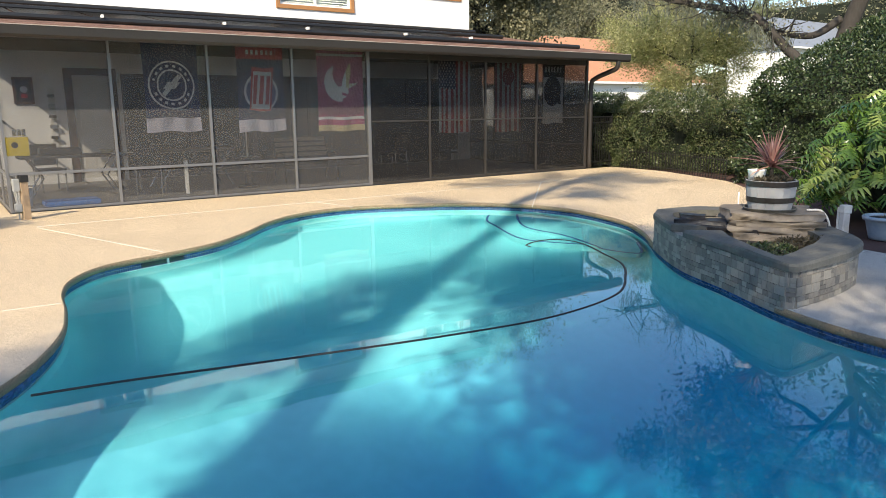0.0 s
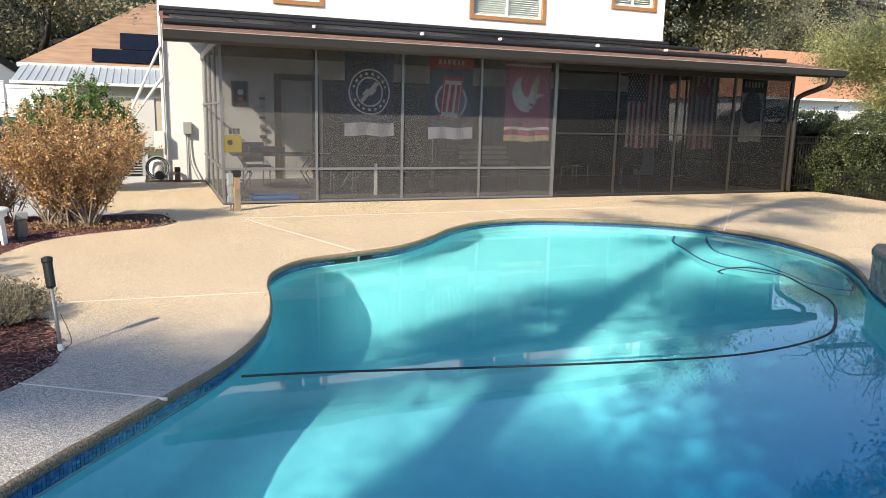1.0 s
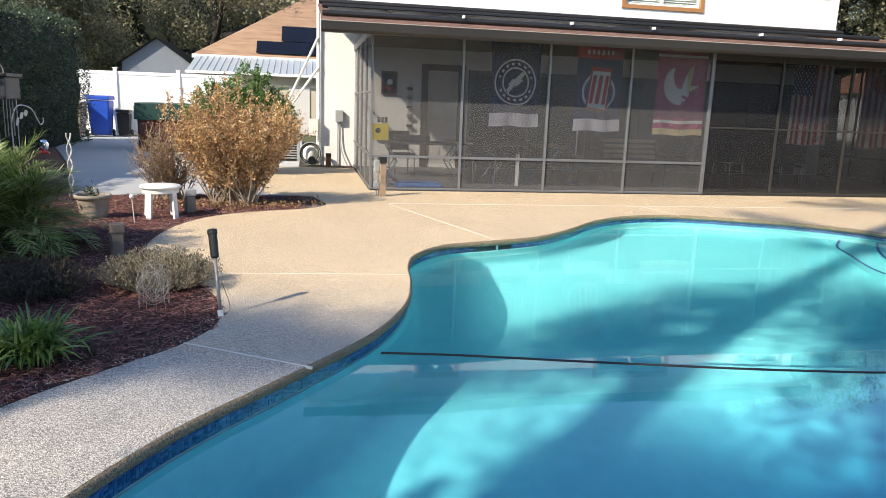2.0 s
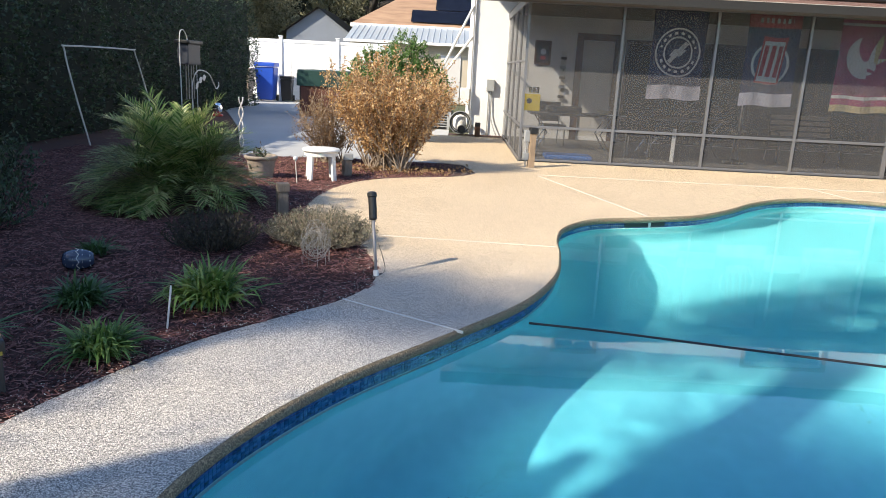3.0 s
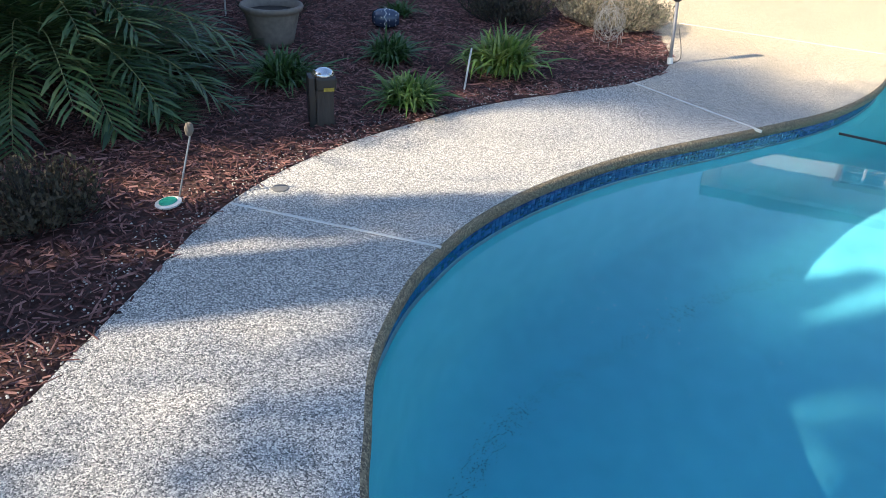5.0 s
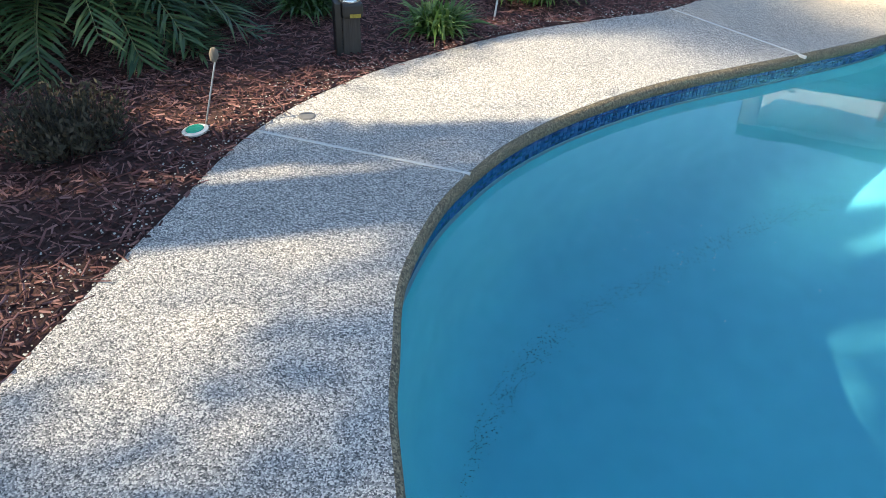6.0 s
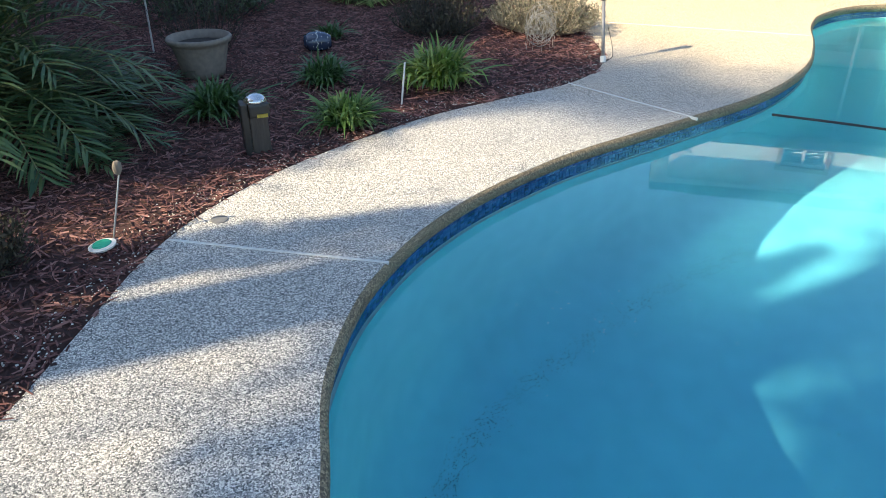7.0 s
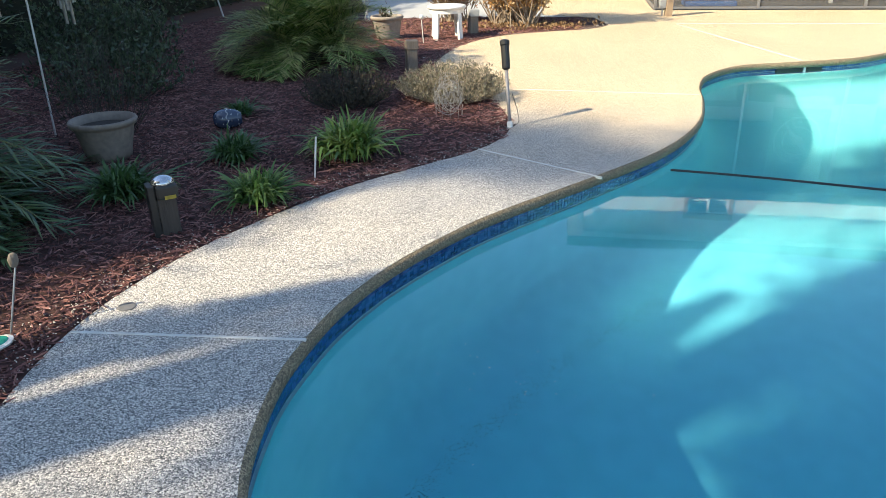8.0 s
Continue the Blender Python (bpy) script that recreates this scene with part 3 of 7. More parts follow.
# left and right ends
for side, m, sm in ((0.0, ALU, SCREEN), (PORCH_X, BRONZE, SCREEN_DENSE)):
    ys = [0.03, 1.2, 2.4, 3.6, BACK]
    for a, b in zip(ys, ys[1:]):
        if b < BACK:
            part("post", boxed(side - 0.022, side + 0.022, b - 0.022, b + 0.022, 0.012, 2.7, 0.005), m, porch)
        part("rail", boxed(side - 0.018, side + 0.018, a + 0.022, b - 0.022, 0.58, 0.625, 0.005), m, porch)
        part("rail", boxed(side - 0.018, side + 0.018, a + 0.022, b - 0.022, 0.012, 0.05, 0.005), m, porch)
        if side == 0.0:
            part("rail", boxed(side - 0.018, side + 0.018, a + 0.022, b - 0.022, 1.7, 1.735, 0.005), m, porch)
        part("screen", boxed(side - 0.001, side + 0.001, a + 0.022, b - 0.022, 0.05, 2.7), sm, porch)
    part("end_wall", boxed(side - 0.03, side + 0.03, 0.0, BACK, 2.7, 2.82), m, porch)

# porch roof: sloping shingles on a dark fascia, with a gutter
LIT_LIP = mat("lit_lip_metal", (0.5, 0.45, 0.4), (0.3, 0.25, 0.21), rough=0.5, grain=20, stain=5)
roof = tagged(base("porch_roof"), "low brown shingle porch roof with dark fascia and gutter", "roof")
EAVE_Y, EAVE_Z = -0.74, 2.79
SLOPE = (3.72 - EAVE_Z) / (BACK - EAVE_Y)


def roof_z(y):
    return EAVE_Z + (y - EAVE_Y) * SLOPE


bm = bmesh.new()
vs = [bm.verts.new(p) for p in ((-0.85, EAVE_Y, EAVE_Z - 0.03), (13.2, EAVE_Y, EAVE_Z - 0.03), (13.2, BACK, roof_z(BACK) - 0.03), (-0.85, BACK, roof_z(BACK) - 0.03))]
bm.faces.new(vs)
bmesh.ops.solidify(bm, geom=bm.faces, thickness=0.1)
part("deck", bm, DARKTRIM, roof)
part("beam", boxed(-0.78, 12.9, -0.06, 0.06, 2.705, 2.83, 0.006), DARKTRIM, roof)
part("soffit", boxed(-0.82, 13.15, -0.66, -0.062, 2.66, 2.675), DARKTRIM, roof)
part("fascia", boxed(-0.86, 13.22, -0.70, -0.665, 2.60, 2.76, 0.005), DARKTRIM, roof)
bm = bmesh.new()
prof = [(-0.925, 2.74), (-0.93, 2.62), (-0.96, 2.60), (-1.02, 2.60), (-1.05, 2.64), (-1.06, 2.73), (-1.045, 2.735), (-1.035, 2.65), (-1.01, 2.615), (-0.965, 2.615), (-0.945, 2.63), (-0.94, 2.74)]
rows = [[bm.verts.new((x, y + 0.22, z + (0.03 if z > 2.7 else 0))) for y, z in prof] for x in (-0.88, 13.24)]
for i in range(len(prof)):
    j = (i + 1) % len(prof)
    bm.faces.new((rows[0][i], rows[0][j], rows[1][j], rows[1][i]))
bm.faces.new(rows[0])
bm.faces.new(rows[1][::-1])
GUTTER = mat("brown_gutter_metal", (0.055, 0.048, 0.043), (0.038, 0.033, 0.03), rough=0.4, metal=0.4, grain=30, bump=0.05)
part("gutter", bm, GUTTER, roof)
# the sunlit top edge of the gutter is painted as a pale strip
part("gutter_lip", boxed(-0.88, 13.24, -0.845, -0.82, 2.766, 2.776), LIT_LIP, roof, "gutter lip, pale for the sun on its edge")
courses = int((BACK - EAVE_Y) / 0.16)
for i in range(courses):
    y0 = EAVE_Y - 0.03 + i * 0.16
    bm = bmesh.new()
    x = -0.87
    rr = random.Random(i)
    while x < 13.19:
        w = rr.uniform(0.25, 0.33)
        x2 = min(x + w, 13.22)
        z = roof_z(y0) - 0.015
        a = [bm.verts.new(p) for p in ((x, y0, z), (x2 - 0.004, y0, z), (x2 - 0.004, y0, z + 0.012 + rr.uniform(0, 0.006)), (x, y0, z + 0.014))]
        b = [bm.verts.new(p) for p in ((x2 - 0.004, y0 + 0.2, roof_z(y0 + 0.2) - 0.008), (x, y0 + 0.2, roof_z(y0 + 0.2) - 0.008))]
        bm.faces.new(a)
        bm.faces.new((a[3], a[2], b[0], b[1]))
        x = x2
    part("shingle_course", bm, SHINGLE, roof)
# black pool-heating mats and pipes along the roof
for n in range(9):
    x0 = -0.7 + n * 1.2
    bm = bmesh.new()
    for i in range(18):
        a, b = x0 + i * 0.064, x0 + i * 0.064 + 0.058
        v = [bm.verts.new((x, y, roof_z(y) + 0.035)) for x, y in ((a, 0.3), (b, 0.3), (b, 4.3), (a, 4.3))]
        bm.faces.new(v)
    bmesh.ops.solidify(bm, geom=bm.faces, thickness=0.014)
    part("solar_mat", bm, BLACKPIPE, roof, "black ribbed pool-heating mat")
for x in (1.6, 3.6, 5.2, 7.4, 9.1):
    part("clip", boxed(x - 0.02, x + 0.02, 0.1, 0.2, roof_z(0.15) + 0.09, roof_z(0.15) + 0.14, 0.005), WHITEPLASTIC, roof)
for n, (y, dz, r, a, b) in enumerate(((0.2, 0.05, 0.05, -0.85, 12.5), (2.9, 0.05, 0.05, -0.8, 12.3), (4.55, 0.06, 0.06, -0.85, 12.6))):
    bm = tube(bmesh.new(), [(a, y, roof_z(y) + dz), ((a + b) / 2, y, roof_z(y) + dz), (b, y, roof_z(y) + dz)], r, 10)
    part("solar_pipe", bm, BLACKPIPE, roof, "black plastic pool-heating pipe")


# ---------------------------------------------------------------- vegetation
MOSS = leaf_mat("grey_moss", (0.26, 0.28, 0.22), (0.15, 0.17, 0.13), rough=0.9, glow=0.4)
YELLOWGREEN = leaf_mat("yellow_green_leaf", (0.46, 0.46, 0.18), (0.24, 0.27, 0.09), rough=0.5, glow=0.45, third=(0.62, 0.58, 0.32))


def hedge(name, x0, x1, y0, y1, h, n, leaf, material, label, seed=1, bulge=0.25, category="hedge", wave=0.7, dome=0.0):
    """A clipped or rough hedge: near-black core for the shade inside, shell of leaves."""
    rng = np.random.default_rng(seed)
    ob = tagged(base(name, pose((x0 + x1) / 2, (y0 + y1) / 2, 0)), label, category)
    cx, cy, hx, hy = (x0 + x1) / 2, (y0 + y1) / 2, (x1 - x0) / 2, (y1 - y0) / 2

    def surface(p):
        k = noise.noise((p[0] * wave + seed, p[1] * wave, p[2] * wave)) * bulge + noise.noise((p[0] * 2.6, p[1] * 2.6 + seed, p[2] * 2.6)) * bulge * 0.45
        return k
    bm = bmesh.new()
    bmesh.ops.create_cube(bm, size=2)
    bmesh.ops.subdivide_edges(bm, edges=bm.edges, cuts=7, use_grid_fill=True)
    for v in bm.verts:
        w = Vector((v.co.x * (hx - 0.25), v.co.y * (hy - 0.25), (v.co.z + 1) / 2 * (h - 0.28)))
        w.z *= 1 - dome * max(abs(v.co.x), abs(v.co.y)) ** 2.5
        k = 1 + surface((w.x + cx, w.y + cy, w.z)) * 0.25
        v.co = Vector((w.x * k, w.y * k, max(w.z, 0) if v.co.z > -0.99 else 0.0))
    part("shade_core", bm, CORE, ob)
    areas = np.array([2 * hy * h, 2 * hy * h, 2 * hx * h, 2 * hx * h, 4 * hx * hy])
    pick = rng.choice(5, n, p=areas / areas.sum())
    u, v = rng.uniform(-1, 1, n), rng.uniform(0, 1, n)
    P, O = np.zeros((n, 3)), np.zeros((n, 3))
    for f, (ax, sg) in enumerate(((0, -1), (0, 1), (1, -1), (1, 1))):
        m = pick == f
        P[m, ax] = sg * (hx if ax == 0 else hy)
        P[m, 1 - ax] = u[m] * (hy if ax == 0 else hx)
        P[m, 2] = v[m] * h
        O[m, ax] = sg
    m = pick == 4
    P[m, 0], P[m, 1], P[m, 2] = u[m] * hx, (2 * v[m] - 1) * hy, h
    O[m, 2] = 1
    k = np.array([surface((p[0] + cx, p[1] + cy, p[2])) for p in P])
    P += O * (k * 1.0 + rng.uniform(-0.16, 0.04, n))[:, None]
    # rounded shoulders
    top = P[:, 2] / h
    ex = np.clip(top - 0.8, 0, 1) * 5
    P[:, 0] *= 1 - 0.12 * ex ** 2
    P[:, 1] *= 1 - 0.04 * ex ** 2
    if dome:
        P[:, 2] *= 1 - dome * np.clip(np.maximum(np.abs(P[:, 0]) / hx, np.abs(P[:, 1]) / hy), 0, 1) ** 2.5
    P[:, 2] = np.maximum(P[:, 2], 0.02)
    o = new("foliage", leaves("foliage", P, leaf, material, 0.5, rng, O * 0.8))
    o.parent = ob
    return ob


def limb_path(p, d, length, rng, bend=0.25, rise=0.05, n=6):
    pts, p, d = [Vector(p)], Vector(p), Vector(d).normalized()
    for _ in range(n):
        d = (d + Vector(rng.normal(0, bend, 3).tolist()) * 0.6 + Vector((0, 0, rise))).normalized()
        p = p + d * length / n
        pts.append(p)
    return pts


def tree(name, x, y, height, trunk_r, crown_r, crown_z, count, leaf, material, label, seed=1, clumps=40, limbs=7, squash=0.7, fork=0.45, lean=(0, 0), spread=0.5, low=0.55):
    """A trunk with limbs, and a crown of leaf clumps round the limbs' ends."""
    rng = np.random.default_rng(seed)
    ob = tagged(base(name, pose(x, y, -0.05)), label, "tree")
    bm = bmesh.new()
    top = Vector((lean[0], lean[1], height * fork))
    mid = Vector((lean[0] * 0.4 + rng.normal(0, 0.1), lean[1] * 0.4 + rng.normal(0, 0.1), height * fork * 0.5))
    tr = spline([(0, 0, 0), tuple(mid), tuple(top), (top.x * 1.1, top.y * 1.1, crown_z + 0.5 * (height - crown_z))], 5)
    tube(bm, tr, [trunk_r * (1.25 - 0.95 * i / (len(tr) - 1)) for i in range(len(tr))], 10)
    part("trunk", bm, BARK, ob, smooth=True)
    ends = []
    for i in range(limbs):
        a = 2 * math.pi * (i + rng.uniform(-0.3, 0.3)) / limbs
        s = tr[int(len(tr) * rng.uniform(low, 0.97))]
        L = crown_r * rng.uniform(0.7, 1.05)
        pts = limb_path(s, (math.cos(a), math.sin(a), rng.uniform(0.15, 0.8)), L, rng)
        bm = tube(bmesh.new(), pts, [trunk_r * 0.5 * (1 - 0.8 * k / (len(pts) - 1)) for k in range(len(pts))], 7)
        for _ in range(3):
            q = pts[int(rng.integers(2, len(pts)))]
            tw = limb_path(q, rng.normal(0, 1, 3) + np.array([math.cos(a), math.sin(a), 0.5]), L * 0.5, rng, 0.35, 0.08, 5)
            tube(bm, tw, [trunk_r * 0.18 * (1 - 0.7 * k / 5) for k in range(len(tw))], 5)
            ends += [tw[3], tw[-1]]
        ends += [pts[-1], pts[-2]]
        part("limb", bm, BARK, ob, smooth=True)
    C = [np.array(e) for e in ends]
    while len(C) < clumps:
        q = rng.normal(0, 0.5, 3)
        q = q / max(1, np.linalg.norm(q))
        C.append(np.array([top.x + q[0] * crown_r, top.y + q[1] * crown_r, crown_z + (height - crown_z) * (0.5 + q[2] * squash)]))
    C = np.array(C)
    w = rng.uniform(0.4, 1.0, len(C))
    pick = rng.choice(len(C), count, p=w / w.sum())
    P = C[pick] + rng.normal(0, 1, (count, 3)) * (spread * w[pick])[:, None] * np.array([1, 1, 0.7])
    o = new("crown", leaves("crown", P, leaf, material, 0.5, rng, None, 0.2))
    o.parent = ob
    return ob


# heights and gap of these two are made up to shape shade and sun
hedge("hedge", -10.4, -7.9, -13.15, -8.65, 5.35, 14000, 0.1, HEDGE_DARK, "length of the dark hedge raised to shade the bed", 2, 0.3)
hedge("hedge", -10.4, -7.9, -20.0, -14.8, 4.1, 13000, 0.1, HEDGE_DARK, "unseen hedge end added to shade deck and bed", 12, 0.35)
hedge("hedge", -10.2, -7.9, -8.6, 12.2, 3.6, 62000, 0.075, HEDGE_DARK, "tall dense dark-green hedge behind the mulch bed", 3, 0.35)
hedge("hedge", 13.75, 15.0, -4.6, 1.2, 1.66, 85000, 0.05, HEDGE_MID, "clipped holly hedge behind a low black fence", 5, 0.5, "hedge", 1.9)
hedge("shrub", 12.3, 16.0, -9.4, -4.5, 2.8, 120000, 0.062, SHRUB_DARK, "large dense dark-green rounded shrub", 8, 0.45, "shrub", 0.9, 0.3)
hedge("hedge", 13.0, 16.0, 1.4, 3.2, 1.9, 12000, 0.07, HEDGE_DARK, "dark-green hedge beyond the iron gate", 9, 0.25)
tree("oak_tree", 20.5, -1.5, 17.0, 0.25, 8.2, 6.6, 70000, 0.2, OAK_LEAF, "tall live oak standing behind the large shrub", 4, 90, 11, 0.75, 0.42, (0.9, -1.6), 0.95)
tree("small_tree", 22.5, 4.2, 6.2, 0.1, 2.7, 1.9, 75000, 0.075, YELLOWGREEN, "small yellow-green tree beyond the hedge", 26, 80, 10, 0.8, 0.35, (0, 0), 0.5)
tree("oak_tree", 20.6, 14.8, 12.0, 0.4, 4.3, 2.5, 80000, 0.17, OAK_LEAF, "grey-green oak tree behind the porch roof", 6, 70, 8, 0.8, 0.35, (0, 0), 0.9)
tree("oak_tree", -16.0, 30.0, 12.0, 0.45, 7.5, 3.0, 60000, 0.2, OAK_LEAF, "grey-green oak tree beyond the white fence", 7, 70, 8, 0.8, 0.35, (0, 0), 0.9)
tree("oak_tree", -7.0, 38.0, 13.0, 0.45, 8.0, 4.0, 50000, 0.22, OAK_LEAF, "tall oak behind the neighbouring house", 17, 70, 8, 0.8, 0.35, (0, 0), 1.0)
tree("oak_tree", 60.0, 54.0, 17.0, 0.45, 12.0, 3.0, 50000, 0.25, OAK_LEAF, "distant oak tree beyond the hedge", 18, 70, 8, 0.8, 0.35, (0, 0), 1.1)
# unseen trees added behind the camera, placed so that they shade pool and deck
tree("oak_tree", -8.2, -17.98, 9.8, 0.2, 1.5, 5.6, 31000, 0.1, OAK_LEAF, "unseen small-crowned oak added to shade pool and deck", 27, 40, 7, 0.8, 0.5, (0, 0), 0.45)
tree("oak_tree", -16.0, -23.65, 18.0, 0.2, 2.2, 11.0, 42000, 0.085, OAK_LEAF, "unseen thin oak added to dapple the deck", 22, 60, 9, 0.8, 0.65, (0, 0), 0.75)
tree("oak_tree", -10.5, -14.6, 9.3, 0.13, 0.75, 6.0, 12000, 0.1, OAK_LEAF, "unseen slender oak added to shade the walkway", 25, 26, 6, 0.9, 0.6, (0, 0), 0.32)

tree("oak_tree", -5.3, -18.45, 11.2, 0.35, 3.1, 7.0, 95000, 0.13, OAK_LEAF, "unseen dense oak added to shade the pool's near end", 23, 70, 9, 0.7, 0.45, (0, 0), 0.75)

tree("oak_tree", -22.05, -23.3, 20.4, 0.2, 0.9, 17.6, 7500, 0.1, OAK_LEAF, "unseen very tall oak added for soft walkway shade", 28, 26, 6, 0.9, 0.75, (0, 0), 0.42)



def mossy_limbs(x, y):
    """Low arching limbs of the oak behind the shrub, with hanging moss and thin leaves."""
    rng = np.random.default_rng(29)
    ob = tagged(base("mossy_oak", pose(x, y, -0.05)), "forked live oak with low arching limbs hung with moss", "tree")
    lines = [[(-0.4, 0.25, 0.0), (-0.4, 0.25, 2.6), (-0.45, 0.6, 3.2), (-0.9, 1.4, 4.15), (-1.3, 2.1, 4.4), (-1.8, 3.1, 4.65), (-2.4, 4.5, 5.1)],
             [(0.55, -0.4, 4.0), (0.1, 0.15, 3.55), (-0.6, 0.9, 3.7), (-0.9, 1.4, 4.12)],
             [(-1.3, 2.1, 4.4), (-1.2, 2.6, 5.0), (-1.0, 3.4, 5.8)]]
    P, M = [], []
    for j, c in enumerate(lines):
        pts = spline(c, 5)
        k = len(pts)
        r = (0.17, 0.12, 0.07)[j]
        part("limb", tube(bmesh.new(), pts, [r * (1 - 0.6 * i / (k - 1)) for i in range(k)], 9), BARK, ob, smooth=True)
        for p in pts[k // 2:]:
            for _ in range(3):
                tw = limb_path(p, rng.normal(0, 1, 3) + np.array([0, 0.3, 0.4]), rng.uniform(0.7, 1.6), rng, 0.35, 0.02, 5)
                part("twig", tube(bmesh.new(), tw, [0.022 * (1 - 0.7 * q / 5) for q in range(len(tw))], 5), BARK, ob)
                P += [tuple(q) for q in tw[2:]]
            for _ in range(12):
                f = np.array(p) + rng.normal(0, 0.12, 3)
                ln = rng.uniform(0.15, 0.7)
                for q in range(12):
                    M.append(f + np.array((rng.normal(0, 0.02), rng.normal(0, 0.02), -ln * rng.uniform(0, 1))))
    P = np.array(P)
    n = 3200
    P = P[rng.integers(0, len(P), n)] + rng.normal(0, 0.22, (n, 3))
    o = new("crown", leaves("crown", P, 0.09, OAK_LEAF, 0.45, rng, None, 0.2))
    o.parent = ob
    o = new("moss", leaves("moss", np.array(M), 0.16, MOSS, 0.12, rng, np.array([[0, 0, -2.2]])))
    o.parent = ob
    o["label"] = "hanging grey moss"


mossy_limbs(20.2, -1.6)


def tall_oak(x, y):
    """A tall oak in the hedge: a straight trunk, a low skirt of foliage and a high open crown."""
    rng = np.random.default_rng(24)
    ob = tagged(base("oak_tree", pose(x, y, -0.05)), "tall straight oak standing in the hedge", "tree")
    trunk = spline([(0.32, -0.45, 0), (0.27, -0.37, 5.0), (0.22, -0.3, 8.0), (0.14, -0.2, 10.0), (0.1, -0.14, 12.5), (0.13, -0.18, 15.5), (0.41, -0.57, 18.8)], 5)
    k = len(trunk)
    part("trunk", tube(bmesh.new(), trunk, [0.23 - 0.1 * i / (k - 1) for i in range(k)], 10), BARK, ob, smooth=True)
    clumps = []
    for lo, hi, count, reach, drop in ((8.6, 10.8, 9, 1.35, -0.1), (13.0, 14.6, 3, 0.9, 0.2), (15.0, 18.8, 17, 2.2, 0.1)):
        for i in range(count):
            q = min(trunk, key=lambda p: abs(p.z - rng.uniform(lo, hi)))
            a = 2.4 * i + rng.uniform(-0.4, 0.4) if lo > 9 else rng.uniform(1.0, 3.2)
            pts = limb_path(q, (math.cos(a), math.sin(a), drop), reach * rng.uniform(0.5, 1.1), rng, 0.3, 0.02, 5)
            part("limb", tube(bmesh.new(), pts, [0.05 * (1 - 0.75 * j / 5) for j in range(len(pts))], 6), BARK, ob, smooth=True)
            clumps += [tuple(pts[-1]), tuple(pts[-2]), tuple(pts[3])]
    C = np.array(clumps)
    w = rng.uniform(0.3, 1.0, len(C))
    n = 15000
    pick = rng.choice(len(C), n, p=w / w.sum())
    P = C[pick] + rng.normal(0, 1, (n, 3)) * (0.3 * w[pick])[:, None]
    o = new("crown", leaves("crown", P, 0.1, OAK_LEAF, 0.5, rng, None, 0.2))
    o.parent = ob


tall_oak(-9.4, -15.6)


def column_tree(x, y, height, r):
    """A narrow upright tree, leafy from the ground to its tip."""
    rng = np.random.default_rng(39)
    ob = tagged(base("cypress", pose(x, y, -0.05)), "unseen foliage column added to shade the walkway", "tree")
    part("trunk", tube(bmesh.new(), [(0, 0, 0), (0.02, 0.01, height * 0.5), (0, 0, height * 0.95)], [0.05, 0.035, 0.01], 8), BARK, ob, smooth=True)
    n = 9000
    z, a, q = rng.uniform(0.3, height, n), rng.uniform(0, 6.28, n), np.sqrt(rng.uniform(0.1, 1, n))
    w = r * np.minimum(1, (height - z) / 0.8 + 0.15) * (1 + 0.3 * np.sin(z * 5 + a))
    o = new("crown", leaves("crown", np.stack([w * q * np.cos(a), w * q * np.sin(a), z], 1), 0.07, HEDGE_DARK, 0.5, rng, np.array([[0, 0, 0.6]])))
    o.parent = ob


# out of view; added only to cast a dark band across the walkway
column_tree(-8.2, -14.75, 6.1, 0.19)
for i, (x0, x1, y0, y1, h, n) in enumerate(((84, 92, -30, 46, 13.0, 50000), (60, 86, 50, 58, 16.0, 50000), (14, 60, 56, 64, 12.0, 60000), (-60, 2, 46, 54, 10.0, 70000), (-30, -24, 10, 44, 9.0, 50000))):
    tagged(hedge("woodland", x0, x1, y0, y1, h, n, 0.34, OAK_LEAF, "distant grey-green oak woodland", 70 + i, 1.6, "woodland", 0.25), kind="stuff")

# ---------------------------------------------------------------- fence, neighbours
fence = tagged(base("fence", pose(0, 16.0, 0)), "white vinyl privacy fence with square posts", "fence")
xs = [-12.4, -10.2, -8.0, -5.8, -3.6]
for x in xs:
    bm = boxed(x - 0.065, x + 0.065, -0.065, 0.065, -0.05, 2.42, 0.01)
    box(bm, x - 0.085, x + 0.085, -0.085, 0.085, 2.42, 2.45, 0.01)
    part("post", bm, WHITEVINYL, fence)
for a, b in zip(xs, xs[1:]):
    part("rail", boxed(a + 0.065, b - 0.065, -0.03, 0.03, 2.2, 2.32, 0.008), WHITEVINYL, fence)
    part("rail", boxed(a + 0.065, b - 0.065, -0.03, 0.03, 0.04, 0.18, 0.008), WHITEVINYL, fence)
    k = 12
    w = (b - a - 0.13) / k
    for i in range(k):
        part("board", boxed(a + 0.065 + i * w + 0.003, a + 0.065 + (i + 1) * w - 0.003, -0.012, 0.012, 0.18, 2.2, 0.003), WHITEVINYL, fence)

# ---------------------------------------------------------------- plants of the beds
STRAP = leaf_mat("strap_leaf", (0.16, 0.26, 0.055), (0.07, 0.14, 0.03), rough=0.4, glow=0.3, third=(0.24, 0.30, 0.09))
# the strap leaf again with shade put into its green, in two strengths
STRAP_SHADE = leaf_mat("shaded_strap_leaf", (0.09, 0.17, 0.05), (0.04, 0.09, 0.03), rough=0.4, glow=0.25)
STRAP_HALF_SHADE = leaf_mat("half_shaded_strap_leaf", (0.11, 0.21, 0.055), (0.05, 0.11, 0.03), rough=0.4, glow=0.3, third=(0.18, 0.26, 0.08))
